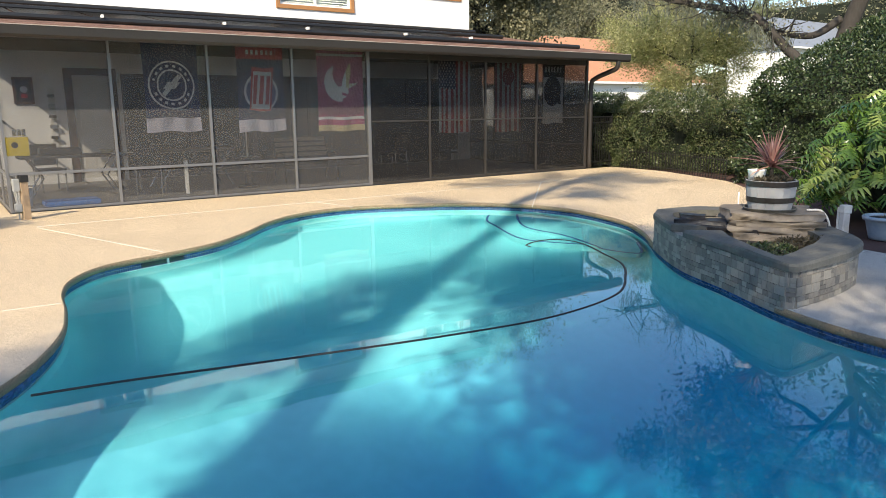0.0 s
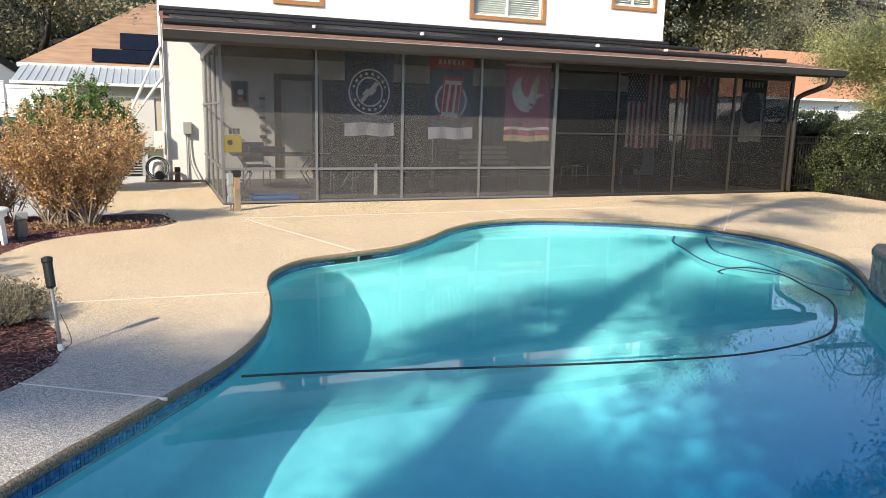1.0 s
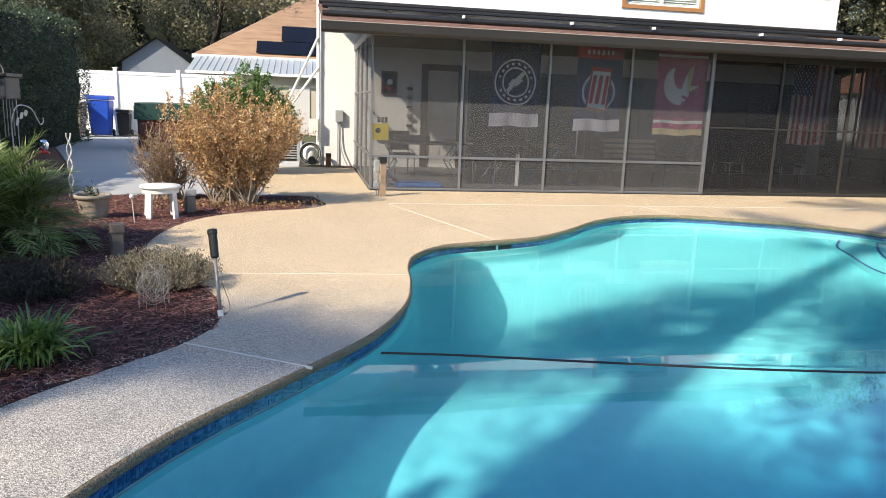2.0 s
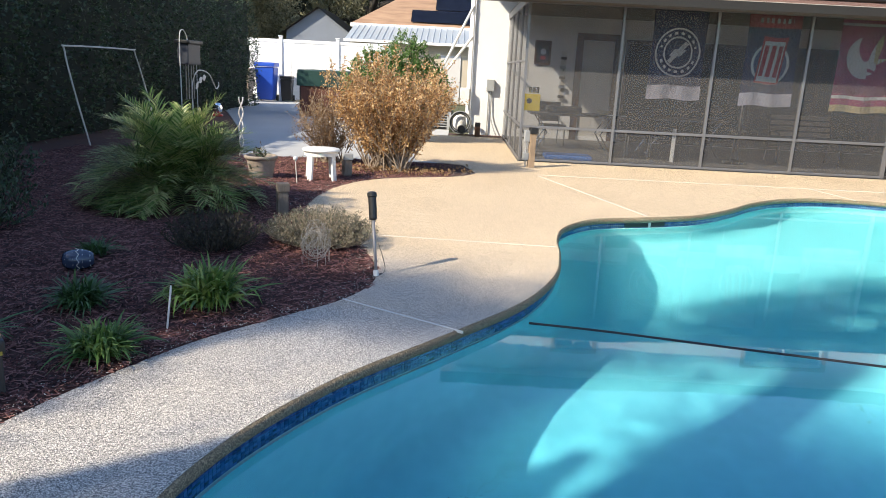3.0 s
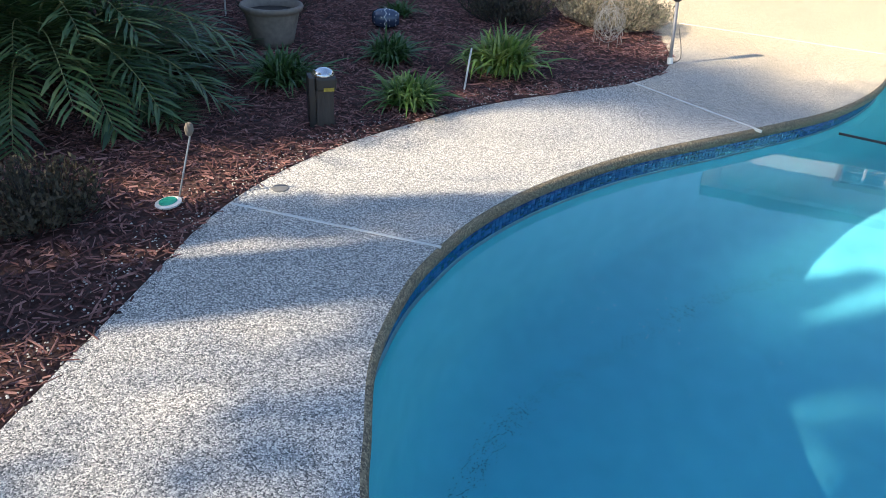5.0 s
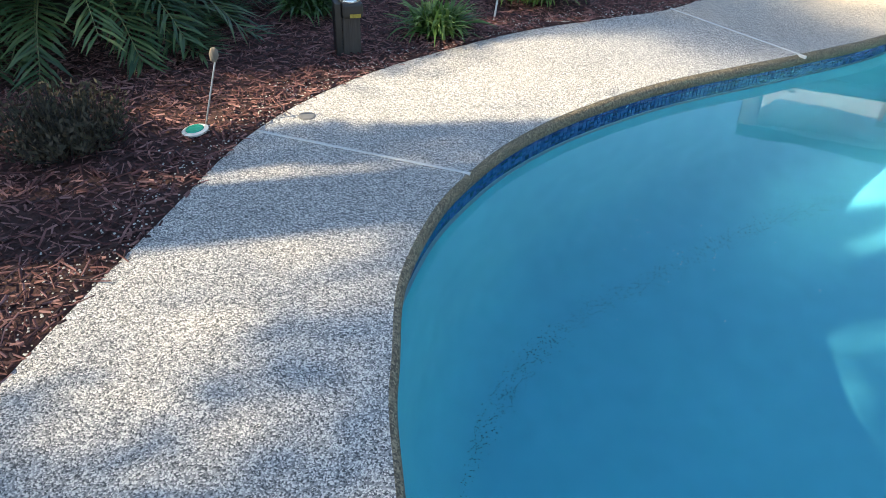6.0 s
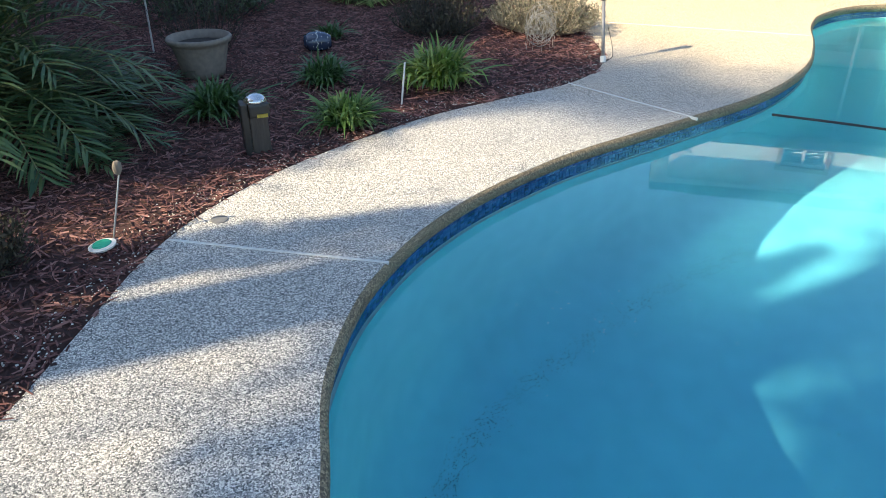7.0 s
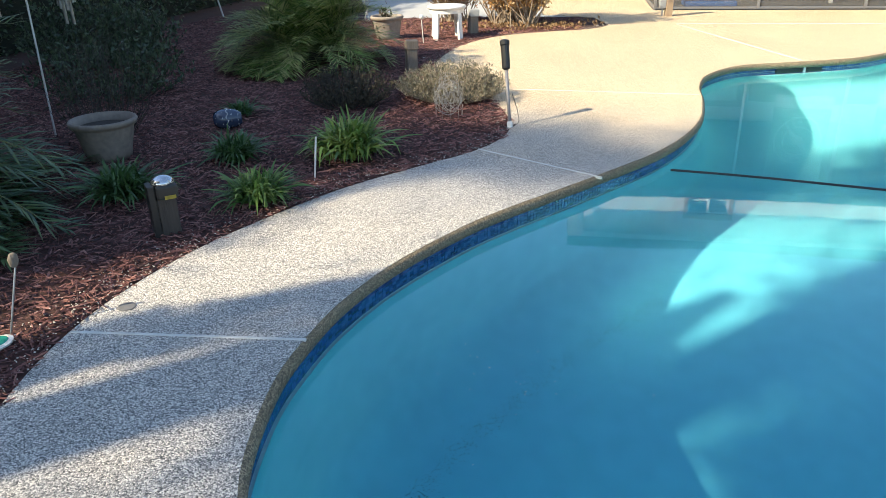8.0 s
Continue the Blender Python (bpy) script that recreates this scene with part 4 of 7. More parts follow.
# palm greens hold the light: brightened for the sunlit palm, darkened for the shaded
PALM_SUNLIT = leaf_mat("sunlit_palm_leaflet", (0.24, 0.36, 0.09), (0.06, 0.12, 0.035), rough=0.32, glow=0.4, third=(0.58, 0.56, 0.27))
PALM_SHADED = leaf_mat("shaded_palm_leaflet", (0.075, 0.14, 0.055), (0.035, 0.075, 0.032), rough=0.35, glow=0.3, third=(0.14, 0.19, 0.07))
PALM_STEM = mat("palm_rib", (0.24, 0.26, 0.10), (0.16, 0.15, 0.07), rough=0.5, grain=30)
SILVER_LEAF = leaf_mat("grey_green_herb_leaf", (0.20, 0.19, 0.13), (0.12, 0.115, 0.08), rough=0.7, glow=0.3, third=(0.30, 0.26, 0.19))
DRY_LEAF = leaf_mat("dry_dark_leaf", (0.09, 0.07, 0.045), (0.045, 0.045, 0.028), rough=0.8, glow=0.2)
ORANGE_LEAF = leaf_mat("autumn_orange_leaf", (0.60, 0.37, 0.15), (0.26, 0.13, 0.055), rough=0.6, glow=0.4, third=(0.84, 0.64, 0.36))
BROWN_LEAF = leaf_mat("faded_brown_leaf", (0.34, 0.22, 0.11), (0.20, 0.12, 0.06), rough=0.7, glow=0.3)
GREEN_LEAF = leaf_mat("bright_green_leaf", (0.10, 0.21, 0.04), (0.05, 0.11, 0.02), rough=0.45, glow=0.35, third=(0.19, 0.30, 0.08))
CORDY_LEAF = leaf_mat("bronze_pink_leaf", (0.34, 0.15, 0.13), (0.16, 0.07, 0.065), rough=0.4, glow=0.3, third=(0.48, 0.28, 0.22))
TWIG = mat("pale_twig", (0.40, 0.33, 0.25), (0.25, 0.19, 0.14), rough=0.85, grain=30)
TERRACOTTA = mat("weathered_beige_clay", (0.38, 0.32, 0.26), (0.20, 0.17, 0.145), rough=0.85, grain=30, stain=4)
DARKCLAY = mat("darker_clay", (0.29, 0.245, 0.205), (0.13, 0.11, 0.095), rough=0.85, grain=30, stain=5)
SOIL = mat("dark_potting_soil", (0.035, 0.026, 0.02), (0.02, 0.015, 0.012), rough=0.95, grain=60, bump=0.6)
GREYWOOD = mat("weathered_grey_wood", (0.25, 0.21, 0.17), (0.13, 0.105, 0.085), rough=0.9, grain=22, stain=3, bump=0.5, stretch=(4, 4, 0.5))
DARKGREYWOOD = mat("dark_weathered_wood", (0.075, 0.062, 0.055), (0.035, 0.03, 0.026), rough=0.9, grain=22, stain=3, bump=0.5, stretch=(4, 4, 0.5))
PINEWOOD = mat("tan_post_wood", (0.42, 0.31, 0.20), (0.28, 0.20, 0.13), rough=0.85, grain=22, stain=3, bump=0.4, stretch=(4, 4, 0.5))
WIRE = mat("dull_grey_wire", (0.42, 0.40, 0.38), (0.26, 0.24, 0.22), rough=0.6, metal=0.2, grain=40, bump=0.05)
GREYPOLE = mat("grey_painted_pole", (0.30, 0.29, 0.30), (0.22, 0.21, 0.22), rough=0.5, metal=0.2, grain=40, bump=0.05)
STEEL = mat("dull_steel", (0.42, 0.42, 0.42), (0.30, 0.30, 0.30), rough=0.35, metal=0.9, grain=40, bump=0.05)
WHITEMETAL = mat("white_painted_metal", (0.68, 0.67, 0.64), (0.5, 0.48, 0.45), rough=0.5, grain=40, stain=4)
CHROME = mat("polished_cap", (0.65, 0.66, 0.68), (0.5, 0.51, 0.53), rough=0.18, metal=0.9, grain=30, bump=0.03)
BLACKPLASTIC = mat("black_plastic", (0.02, 0.02, 0.021), (0.013, 0.013, 0.013), rough=0.45, grain=50, bump=0.1)
GREYPLASTIC = mat("grey_plastic", (0.36, 0.37, 0.37), (0.28, 0.29, 0.29), rough=0.5, grain=40, bump=0.05)
YELLOW = mat("yellow_plastic", (0.75, 0.60, 0.04), (0.62, 0.48, 0.03), rough=0.5, grain=30, bump=0.05)
DULLYELLOW = mat("dull_yellow_sticker", (0.42, 0.33, 0.04), (0.2, 0.15, 0.02), rough=0.6, grain=60, stain=30)
BLUE = mat("blue_plastic", (0.03, 0.10, 0.55), (0.02, 0.07, 0.42), rough=0.4, grain=30, bump=0.05)


def ribbons(name, roots, heads, lengths, rise, sag, width, material, rng, n=5):
    """Strap leaves that rise from roots and arch over. heads: angles; rise, sag: arrays."""
    k = len(roots)
    t = np.linspace(0, 1, n)[None, :]
    out = lengths[:, None] * t * np.cos(rise)[:, None]
    up = lengths[:, None] * (t * np.sin(rise)[:, None] - sag[:, None] * t ** 2.2)
    cx = roots[:, 0, None] + out * np.cos(heads)[:, None]
    cy = roots[:, 1, None] + out * np.sin(heads)[:, None]
    cz = np.maximum(roots[:, 2, None] + up, 0.012 if roots[:, 2].max() < 0.1 else -9)
    w = width * (1 - t ** 2.5 * 0.92) * rng.uniform(0.7, 1.2, k)[:, None]
    tw = rng.uniform(-0.5, 0.5, k)[:, None]
    sx, sy = -np.sin(heads)[:, None], np.cos(heads)[:, None]
    a = np.stack([cx + sx * w, cy + sy * w, cz + tw * w], -1)
    b = np.stack([cx - sx * w, cy - sy * w, cz - tw * w], -1)
    v = np.stack([a, b], 2).reshape(-1, 3)
    base_i = (np.arange(k) * 2 * n)[:, None] + 2 * np.arange(n - 1)[None, :]
    f = np.stack([base_i, base_i + 1, base_i + 3, base_i + 2], -1).reshape(-1, 4)
    return mesh_from(name, v, f, material)


def strap_plant(x, y, r, h, count, material, label, seed, group=""):
    rng = np.random.default_rng(seed)
    roots = np.zeros((count, 3))
    roots[:, :2] = rng.normal(0, r * 0.16, (count, 2))
    heads = rng.uniform(0, 2 * math.pi, count)
    rise = rng.uniform(0.6, 1.5, count)
    L = rng.uniform(0.75, 1.15, count) * math.hypot(r, h)
    sag = rng.uniform(0.35, 0.95, count) * np.sin(rise)
    ob = tagged(base("strap_plant", pose(x, y, 0.0)), label, "plant", group)
    part("crown", lathe(bmesh.new(), [(r * 0.3, -0.01), (r * 0.22, 0.02), (0, 0.03)], 9), DRY_LEAF, ob, "dry brown leaf bases")
    k = 14
    for i in range(k):
        m = np.floor(heads / (2 * math.pi) * k).astype(int) == i
        if m.sum() > 1:
            shared("leaf_spray", ribbons("leaf_spray", roots[m], heads[m], L[m], rise[m], sag[m], 0.0085 * r / 0.25, material, rng, 7), ob)
    return ob


strap_plant(-2.67, -8.5, 0.34, 0.30, 420, STRAP, "clump of arching bright-green strap leaves in mulch", 31, "strap-leaf clumps in the bed")
strap_plant(-2.925, -9.4, 0.25, 0.24, 360, STRAP_HALF_SHADE, "clump of arching green strap leaves beside the deck", 32, "strap-leaf clumps in the bed")
strap_plant(-3.72, -9.42, 0.27, 0.25, 340, STRAP_SHADE, "shaded clump of green strap leaves behind the path light", 33, "strap-leaf clumps in the bed")
strap_plant(-3.38, -8.68, 0.25, 0.23, 300, STRAP_SHADE, "strap-leaf clump in mulch, its green darkened for shade", 34, "strap-leaf clumps in the bed")
strap_plant(-3.85, -7.55, 0.2, 0.18, 120, STRAP_SHADE, "small strap-leaf clump by the ornament, darkened for shade", 35, "strap-leaf clumps in the bed")


def palm(x, y, r, h, count, label, seed, z0=0.12, material=PALM_SUNLIT, leaflet=0.26, trunk=0.1, pairs=32, droop=0.11, wide=0.008):
    """A feather palm: arching ribs with paired narrow leaflets."""
    rng = np.random.default_rng(seed)
    ob = tagged(base("palm", pose(x, y, 0.0)), label, "palm")
    bm = bmesh.new()
    lathe(bm, [(0.0, 0.0), (trunk * 1.2, 0.0), (trunk * 1.3, z0 * 0.6), (trunk, z0 + 0.05), (0.0, z0 + 0.08)], 10)
    part("trunk", bm, BARK, ob, smooth=True)
    V, F, k0 = [], [], 0
    for i in range(count):
        a = 2.4 * i + rng.uniform(-0.3, 0.3)
        e = rng.uniform(0.15, 1.4)
        L = math.hypot(r, h) * rng.uniform(0.75, 1.1)
        n = 12
        p, d = Vector((0, 0, z0)), Vector((math.cos(a) * math.cos(e), math.sin(a) * math.cos(e), math.sin(e)))
        pts = [p.copy()]
        for j in range(n):
            d = (d + Vector((0, 0, -0.03 - droop * j / n))).normalized()
            p = p + d * L / n
            if p.z < 0.04:
                p.z = 0.04
            pts.append(p.copy())
        rib = tube(bmesh.new(), pts, [0.009 * (1 - 0.85 * j / n) for j in range(n + 1)], 4)
        part("rib", rib, PALM_STEM, ob)
        arr = np.array([tuple(q) for q in pts])
        m = pairs
        for s in np.linspace(0.14, 0.995, m):
            f = s * n
            j = min(int(f), n - 1)
            c = arr[j] + (arr[j + 1] - arr[j]) * (f - j)
            dv = arr[j + 1] - arr[j]
            dv = dv / np.linalg.norm(dv)
            side = np.cross(dv, (0, 0, 1.0))
            side = side / (np.linalg.norm(side) + 1e-6)
            up = np.cross(side, dv)
            ll = leaflet * (0.55 + 0.6 * math.sin(math.pi * min(1, 0.12 + s * 0.85))) * rng.uniform(0.85, 1.1)
            for sg in (-1, 1):
                w = dv * (0.4 + 0.6 * s) + side * sg * (1.0 - 0.3 * s) + up * rng.uniform(0.15, 0.45)
                w = w + rng.normal(0, 0.11, 3)
                w = w / np.linalg.norm(w)
                wid = np.cross(w, up)
                wid = wid / (np.linalg.norm(wid) + 1e-6) * wide
                mid = c + w * ll * 0.55 + np.array((0, 0, 0.0))
                tip = c + w * ll + np.array((0, 0, -ll * 0.12))
                V += [c - wid * 0.5, c + wid * 0.5, mid + wid, tip, mid - wid]
                F += [[k0, k0 + 1, k0 + 2, k0 + 4], [k0 + 4, k0 + 2, k0 + 3, k0 + 3]]
                k0 += 5
    V = np.array(V)
    V[:, 2] = np.maximum(V[:, 2], 0.015)
    quads = np.array([f for f in F if f[2] != f[3]])
    tris = np.array([f[:3] for f in F if f[2] == f[3]])
    me = bpy.data.meshes.new("foliage")
    me.from_pydata(V.tolist(), [], quads.tolist() + tris.tolist())
    me.materials.append(material)
    o = new("foliage", me)
    o.parent = ob
    return ob


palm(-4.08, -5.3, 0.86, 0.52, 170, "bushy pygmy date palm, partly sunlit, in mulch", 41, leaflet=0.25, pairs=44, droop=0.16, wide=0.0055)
palm(-4.9, -10.05, 0.84, 0.95, 125, "low shaded feather palm spreading over the mulch", 42, material=PALM_SHADED, leaflet=0.25, pairs=34, droop=0.2, wide=0.0075)


def herb(name, x, y, r, h, stems, material, label, seed, leaf=0.035, per=16, oval=1.0, woody=TWIG):
    """A dome of thin upright stems set with small leaves."""
    rng = np.random.default_rng(seed)
    ob = tagged(base(name, pose(x, y, 0)), label, "shrub")
    bm = bmesh.new()
    P = []
    for i in range(stems):
        a, q = rng.uniform(0, 2 * math.pi), math.sqrt(rng.uniform(0, 1))
        tip = Vector((math.cos(a) * q * r * oval, math.sin(a) * q * r, h * (1 - 0.55 * q * q) * rng.uniform(0.75, 1.1)))
        foot = Vector((tip.x * 0.45, tip.y * 0.45, -0.01))
        mid = (tip + foot) / 2 + Vector((tip.x * 0.12, tip.y * 0.12, 0))
        tube(bm, [foot, mid, tip], [0.0025, 0.002, 0.0012], 3, False)
        t = rng.uniform(0.12, 1.0, per)[:, None]
        P.append(np.array(foot) * (1 - t) ** 2 + 2 * np.array(mid) * t * (1 - t) + np.array(tip) * t ** 2)
    part("wood", bm, woody, ob)
    P = np.concatenate(P)
    P = P + rng.normal(0, 0.012, P.shape)
    P[:, 2] = np.maximum(P[:, 2], 0.02)
    o = new("foliage", leaves("foliage", P, leaf, material, 0.4, rng, np.array([[0, 0, 0.9]])))
    o.parent = ob
    return ob


herb("herb_shrub", -2.28, -6.78, 0.46, 0.31, 420, SILVER_LEAF, "low grey-green woody herb shrub beside the torch", 51, 0.024, 30, 1.1)
herb("herb_shrub", -3.1, -7.1, 0.42, 0.34, 260, DRY_LEAF, "low dark half-dry shrub in the mulch", 52, 0.03, 14, 1.0, BARK)
herb("herb_shrub", -3.62, -11.25, 0.26, 0.24, 190, DRY_LEAF, "small dark wiry shrub by the deck edge", 53, 0.028, 14, 1.0, BARK)
herb("shrub", -5.3, -7.0, 0.75, 0.62, 150, HEDGE_DARK, "loose dark shrub in deep shade before the hedge", 54, 0.05, 16, 1.0, BARK)
herb("shrub", -6.4, -5.4, 0.9, 0.8, 320, HEDGE_DARK, "loose dark shrub in deep shade before the hedge", 55, 0.05, 24, 1.0, BARK)
herb("shrub", -4.6, -8.2, 0.4, 0.75, 90, DRY_LEAF, "thin bare-stemmed shrub behind the clay pot", 56, 0.03, 6, 1.0, BARK)


def upright_bush(name, x, y, rx, ry, h, stems, per, leaf, material, label, seed, clumps, flat=0.38):
    """Many stems fanning up from a few feet, leafy above the lower third."""
    rng = np.random.default_rng(seed)
    ob = tagged(base(name, pose(x, y, 0)), label, "shrub")
    P = []
    bm = bmesh.new()
    for i in range(stems):
        cx, cy = clumps[i % len(clumps)]
        a, q = rng.uniform(0, 2 * math.pi), math.sqrt(rng.uniform(0, 1))
        tip = Vector((math.cos(a) * q * rx, math.sin(a) * q * ry, h * (1.0 - flat * q ** 2) * rng.uniform(0.72, 1.06)))
        foot = Vector((cx + rng.normal(0, 0.07), cy + rng.normal(0, 0.07), 0.0))
        mid = Vector((foot.x * 0.55 + tip.x * 0.45, foot.y * 0.55 + tip.y * 0.45, tip.z * 0.42))
        pts = spline([tuple(foot), tuple(mid), tuple(tip)], 4)
        tube(bm, pts, [0.013 * (1 - 0.85 * k / (len(pts) - 1)) for k in range(len(pts))], 4, False)
        t = rng.uniform(0.28, 1.02, per)[:, None]
        P.append(np.array(foot) * (1 - t) ** 2 + 2 * np.array(mid) * t * (1 - t) + np.array(tip) * t ** 2 + rng.normal(0, 0.028, (per, 3)))
        for _ in range(3):
            q0 = pts[int(rng.integers(3, len(pts)))]
            q1 = q0 + Vector((rng.normal(0, 0.12), rng.normal(0, 0.12), rng.uniform(0.1, 0.3)))
            tube(bm, [q0, q1], [0.004, 0.002], 3, False)
            tt = rng.uniform(0, 1, per // 3)[:, None]
            P.append(np.array(q0) * (1 - tt) + np.array(q1) * tt + rng.normal(0, 0.02, (per // 3, 3)))
    part("wood", bm, TWIG, ob)
    P = np.concatenate(P)
    P = P[P[:, 2] > 0.12]
    o = new("foliage", leaves("foliage", P, leaf, material, 0.55, rng, np.array([[0, 0, 0.2]])))
    o.parent = ob
    return ob


upright_bush("autumn_shrub", -2.15, -2.0, 1.0, 0.75, 1.5, 190, 85, 0.042, ORANGE_LEAF, "upright shrub with orange-brown autumn leaves", 61, [(-0.2, 0), (0.15, -0.1), (-0.1, 0.15), (0.2, 0.1)], 0.22)
upright_bush("autumn_shrub", -3.15, -1.55, 0.55, 0.5, 1.05, 80, 42, 0.03, BROWN_LEAF, "half-bare shrub with faded brown leaves", 62, [(0, 0), (0.1, 0.1)])
upright_bush("shrub", -2.4, 2.6, 1.15, 0.9, 1.95, 190, 190, 0.05, GREEN_LEAF, "rounded bright-green shrub beside the patio", 63, [(0, 0), (0.15, 0.1)])

# fallen leaves under the autumn shrub
rng = np.random.default_rng(64)
n = 900
P = np.stack([rng.normal(-1.9, 0.7, n), rng.normal(-2.2, 0.3, n), np.full(n, 0.045)], 1)
P = P[[inside((p[0], p[1]), BED) for p in P]]
tagged(new("fallen_leaves", leaves("fallen_leaves", P, 0.045, BROWN_LEAF, 0.6, rng, np.array([[0.0, 0.0, -0.05]]))), "dry brown fallen leaves on the mulch", "leaf litter", kind="stuff")


# ---------------------------------------------------------------- garden objects
def torch_light(x, y, top):
    ob = tagged(base("garden_torch", pose(x, y, 0)), "slim garden torch light with black head on a grey pole", "garden light")
    d = Vector(top) - Vector((x, y, 0))
    q = lambda s: tuple(d * s)
    part("pole", tube(bmesh.new(), [q(-0.02), q(0.7)], 0.012, 10), GREYPOLE, ob, smooth=True)
    part("foot", tube(bmesh.new(), [q(0.0), q(0.07)], 0.02, 10), WHITEPLASTIC, ob, "white plastic foot")
    part("head", tube(bmesh.new(), [q(0.66), q(0.67), q(0.68), q(0.93), q(0.94), q(0.985), q(1.0)], [0.015, 0.027, 0.03, 0.031, 0.036, 0.036, 0.02], 14), BLACKPLASTIC, ob)
    part("wire_loop", tube(bmesh.new(), spline([(0.01, 0.0, 0.25), (0.05, 0.02, 0.12), (0.06, 0.02, 0.04), (0.02, 0.0, 0.01)], 5), 0.0025, 5), BLACKPLASTIC, ob)


torch_light(-1.70, -7.70, (-1.766, -7.531, 0.60))


def path_light(x, y, h, label, body, cap=BLACKPLASTIC, w=0.05, dome=False, sticker=False, turn=0):
    ob = tagged(base("path_light", pose(x, y, 0, 0, 0, turn)), label, "path light", "path lights on wooden posts")
    part("post", boxed(-w, w, -w, w, -0.02, h * (0.66 if dome else 0.72), 0.008), DARKGREYWOOD if dome else body, ob)
    part("back", boxed(-w - 0.035, -w - 0.001, -w, w, 0.0, h * 0.9, 0.006) if dome else boxed(-w - 0.012, w + 0.012, w + 0.001, w + 0.03, 0.0, h * 0.9, 0.006), BLACKPLASTIC if dome else body, ob)
    if dome:
        part("housing", boxed(-w, w + 0.012, -w - 0.02, w, h * 0.662, h * 0.9, 0.012), BLACKPLASTIC, ob)
        part("cap", lathe(bmesh.new(), [(w * 1.25, h * 0.9), (w * 1.3, h * 0.93), (w * 1.0, h * 0.985), (w * 0.5, h * 1.02), (0, h * 1.03)], 18), CHROME, ob, "shiny domed cap", True)
    else:
        part("cap", boxed(-w - 0.012, w + 0.012, -w - 0.012, w, h * 0.722, h, 0.012), cap, ob)
    if sticker:
        part("sticker", boxed(-w * 0.2, w * 0.95, -w - 0.024, -w - 0.0205, h * 0.67, h * 0.73), DULLYELLOW, ob, "yellow sticker")


path_light(-3.185, -9.86, 0.29, "path light with shiny domed cap on a dark post", DARKWOOD, w=0.045, dome=True, sticker=True, turn=40)
path_light(-2.87, -5.64, 0.32, "short weathered wooden post light in mulch", GREYWOOD, GREYWOOD, 0.05, turn=20)
path_light(-2.62, -2.88, 0.32, "short dark wooden post light beside the stool", GREYWOOD, GREYPLASTIC, 0.055, turn=20)
path_light(-0.62, 4.35, 0.33, "small dark path light at the house wall", DARKWOOD, BLACKPLASTIC, 0.05)
path_light(7.9, -8.75, 0.36, "white square path light in the mulch", WHITEMETAL, WHITEMETAL, 0.042, turn=-30)

post = tagged(base("outlet_post", pose(0.12, -0.86, 0, 0, 0, 12)), "wooden post with grey outlet boxes by the porch corner", "post")
part("post", boxed(-0.05, 0.05, -0.05, 0.05, -0.01, 0.55, 0.008), PINEWOOD, post)
part("lamp", boxed(-0.06, 0.06, -0.065, 0.06, 0.551, 0.65, 0.01), BLACKPLASTIC, post, "dark lamp head")
part("outlet_box", boxed(-0.14, -0.052, -0.03, 0.05, 0.42, 0.6, 0.01), GREYPLASTIC, post)
part("outlet_box", boxed(-0.14, -0.052, -0.03, 0.05, 0.12, 0.24, 0.01), GREYPLASTIC, post)
part("conduit", tube(bmesh.new(), [(-0.095, 0.01, 0.0), (-0.095, 0.01, 0.42)], 0.012, 8), GREYPLASTIC, post)


def stool(x, y):
    ob = tagged(base("stool", pose(x, y, 0, 0, 0, 15)), "round white plastic garden stool standing in mulch", "stool")
    part("seat", lathe(bmesh.new(), [(0, 0.375), (0.2, 0.375), (0.235, 0.37), (0.25, 0.385), (0.25, 0.4), (0.235, 0.412), (0.1, 0.418), (0, 0.418)], 30), WHITEPLASTIC, ob, smooth=True)
    part("apron", lathe(bmesh.new(), [(0.225, 0.372), (0.222, 0.32), (0.212, 0.32), (0.212, 0.372)], 30), WHITEPLASTIC, ob)
    for k in range(4):
        a = math.pi / 4 + k * math.pi / 2
        c, s = math.cos(a), math.sin(a)
        bm = bmesh.new()
        beam(bm, (c * 0.195, s * 0.195, 0.37), (c * 0.225, s * 0.225, -0.005), 0.07, 0.03)
        part("leg", bm, WHITEPLASTIC, ob)


stool(-2.92, -3.25)


def pot(x, y, r, h, m, label, plant=None, soil=0.85, z=0.0, rim=0.03, taper=0.72):
    ob = tagged(base("plant_pot", pose(x, y, z)), label, "plant pot")
    part("body", lathe(bmesh.new(), [(0, 0), (r * taper, 0), (r * (taper + 0.06), h * 0.2), (r * 0.93, h * 0.8), (r * 0.95, h - rim * 1.6), (r * 1.04, h - rim * 1.5), (r * 1.08, h - rim * 0.5), (r * 1.04, h), (r * 0.95, h), (r * 0.9, h * soil), (r * 0.88, h * soil - 0.01)], 30), m, ob, smooth=True)
    part("soil", lathe(bmesh.new(), [(r * 0.9, h * soil), (0, h * soil + 0.015)], 24), SOIL, ob)
    return ob


pot(-4.25, -8.72, 0.198, 0.265, DARKCLAY, "large weathered beige clay pot, nearly empty", soil=0.8, rim=0.024, taper=0.68)
pot(-3.68, -3.4, 0.2, 0.3, TERRACOTTA, "beige clay pot with a small dark plant")
herb("potted_plant", -3.68, -3.4, 0.15, 0.42, 40, DRY_LEAF, "small dark leafy plant growing in a clay pot", 71, 0.07, 10)

ornament = tagged(base("garden_ornament", pose(-3.8, -7.9, 0.0, 0, 0, 25) @ Matrix.Scale(0.8, 4)), "blue-and-white patterned ceramic ornament lying in mulch", "garden ornament")
CERAMIC = mat("dark_blue_ceramic", (0.05, 0.07, 0.12), (0.03, 0.04, 0.07), rough=0.25, grain=20, coat=0.4)
bm = bmesh.new()
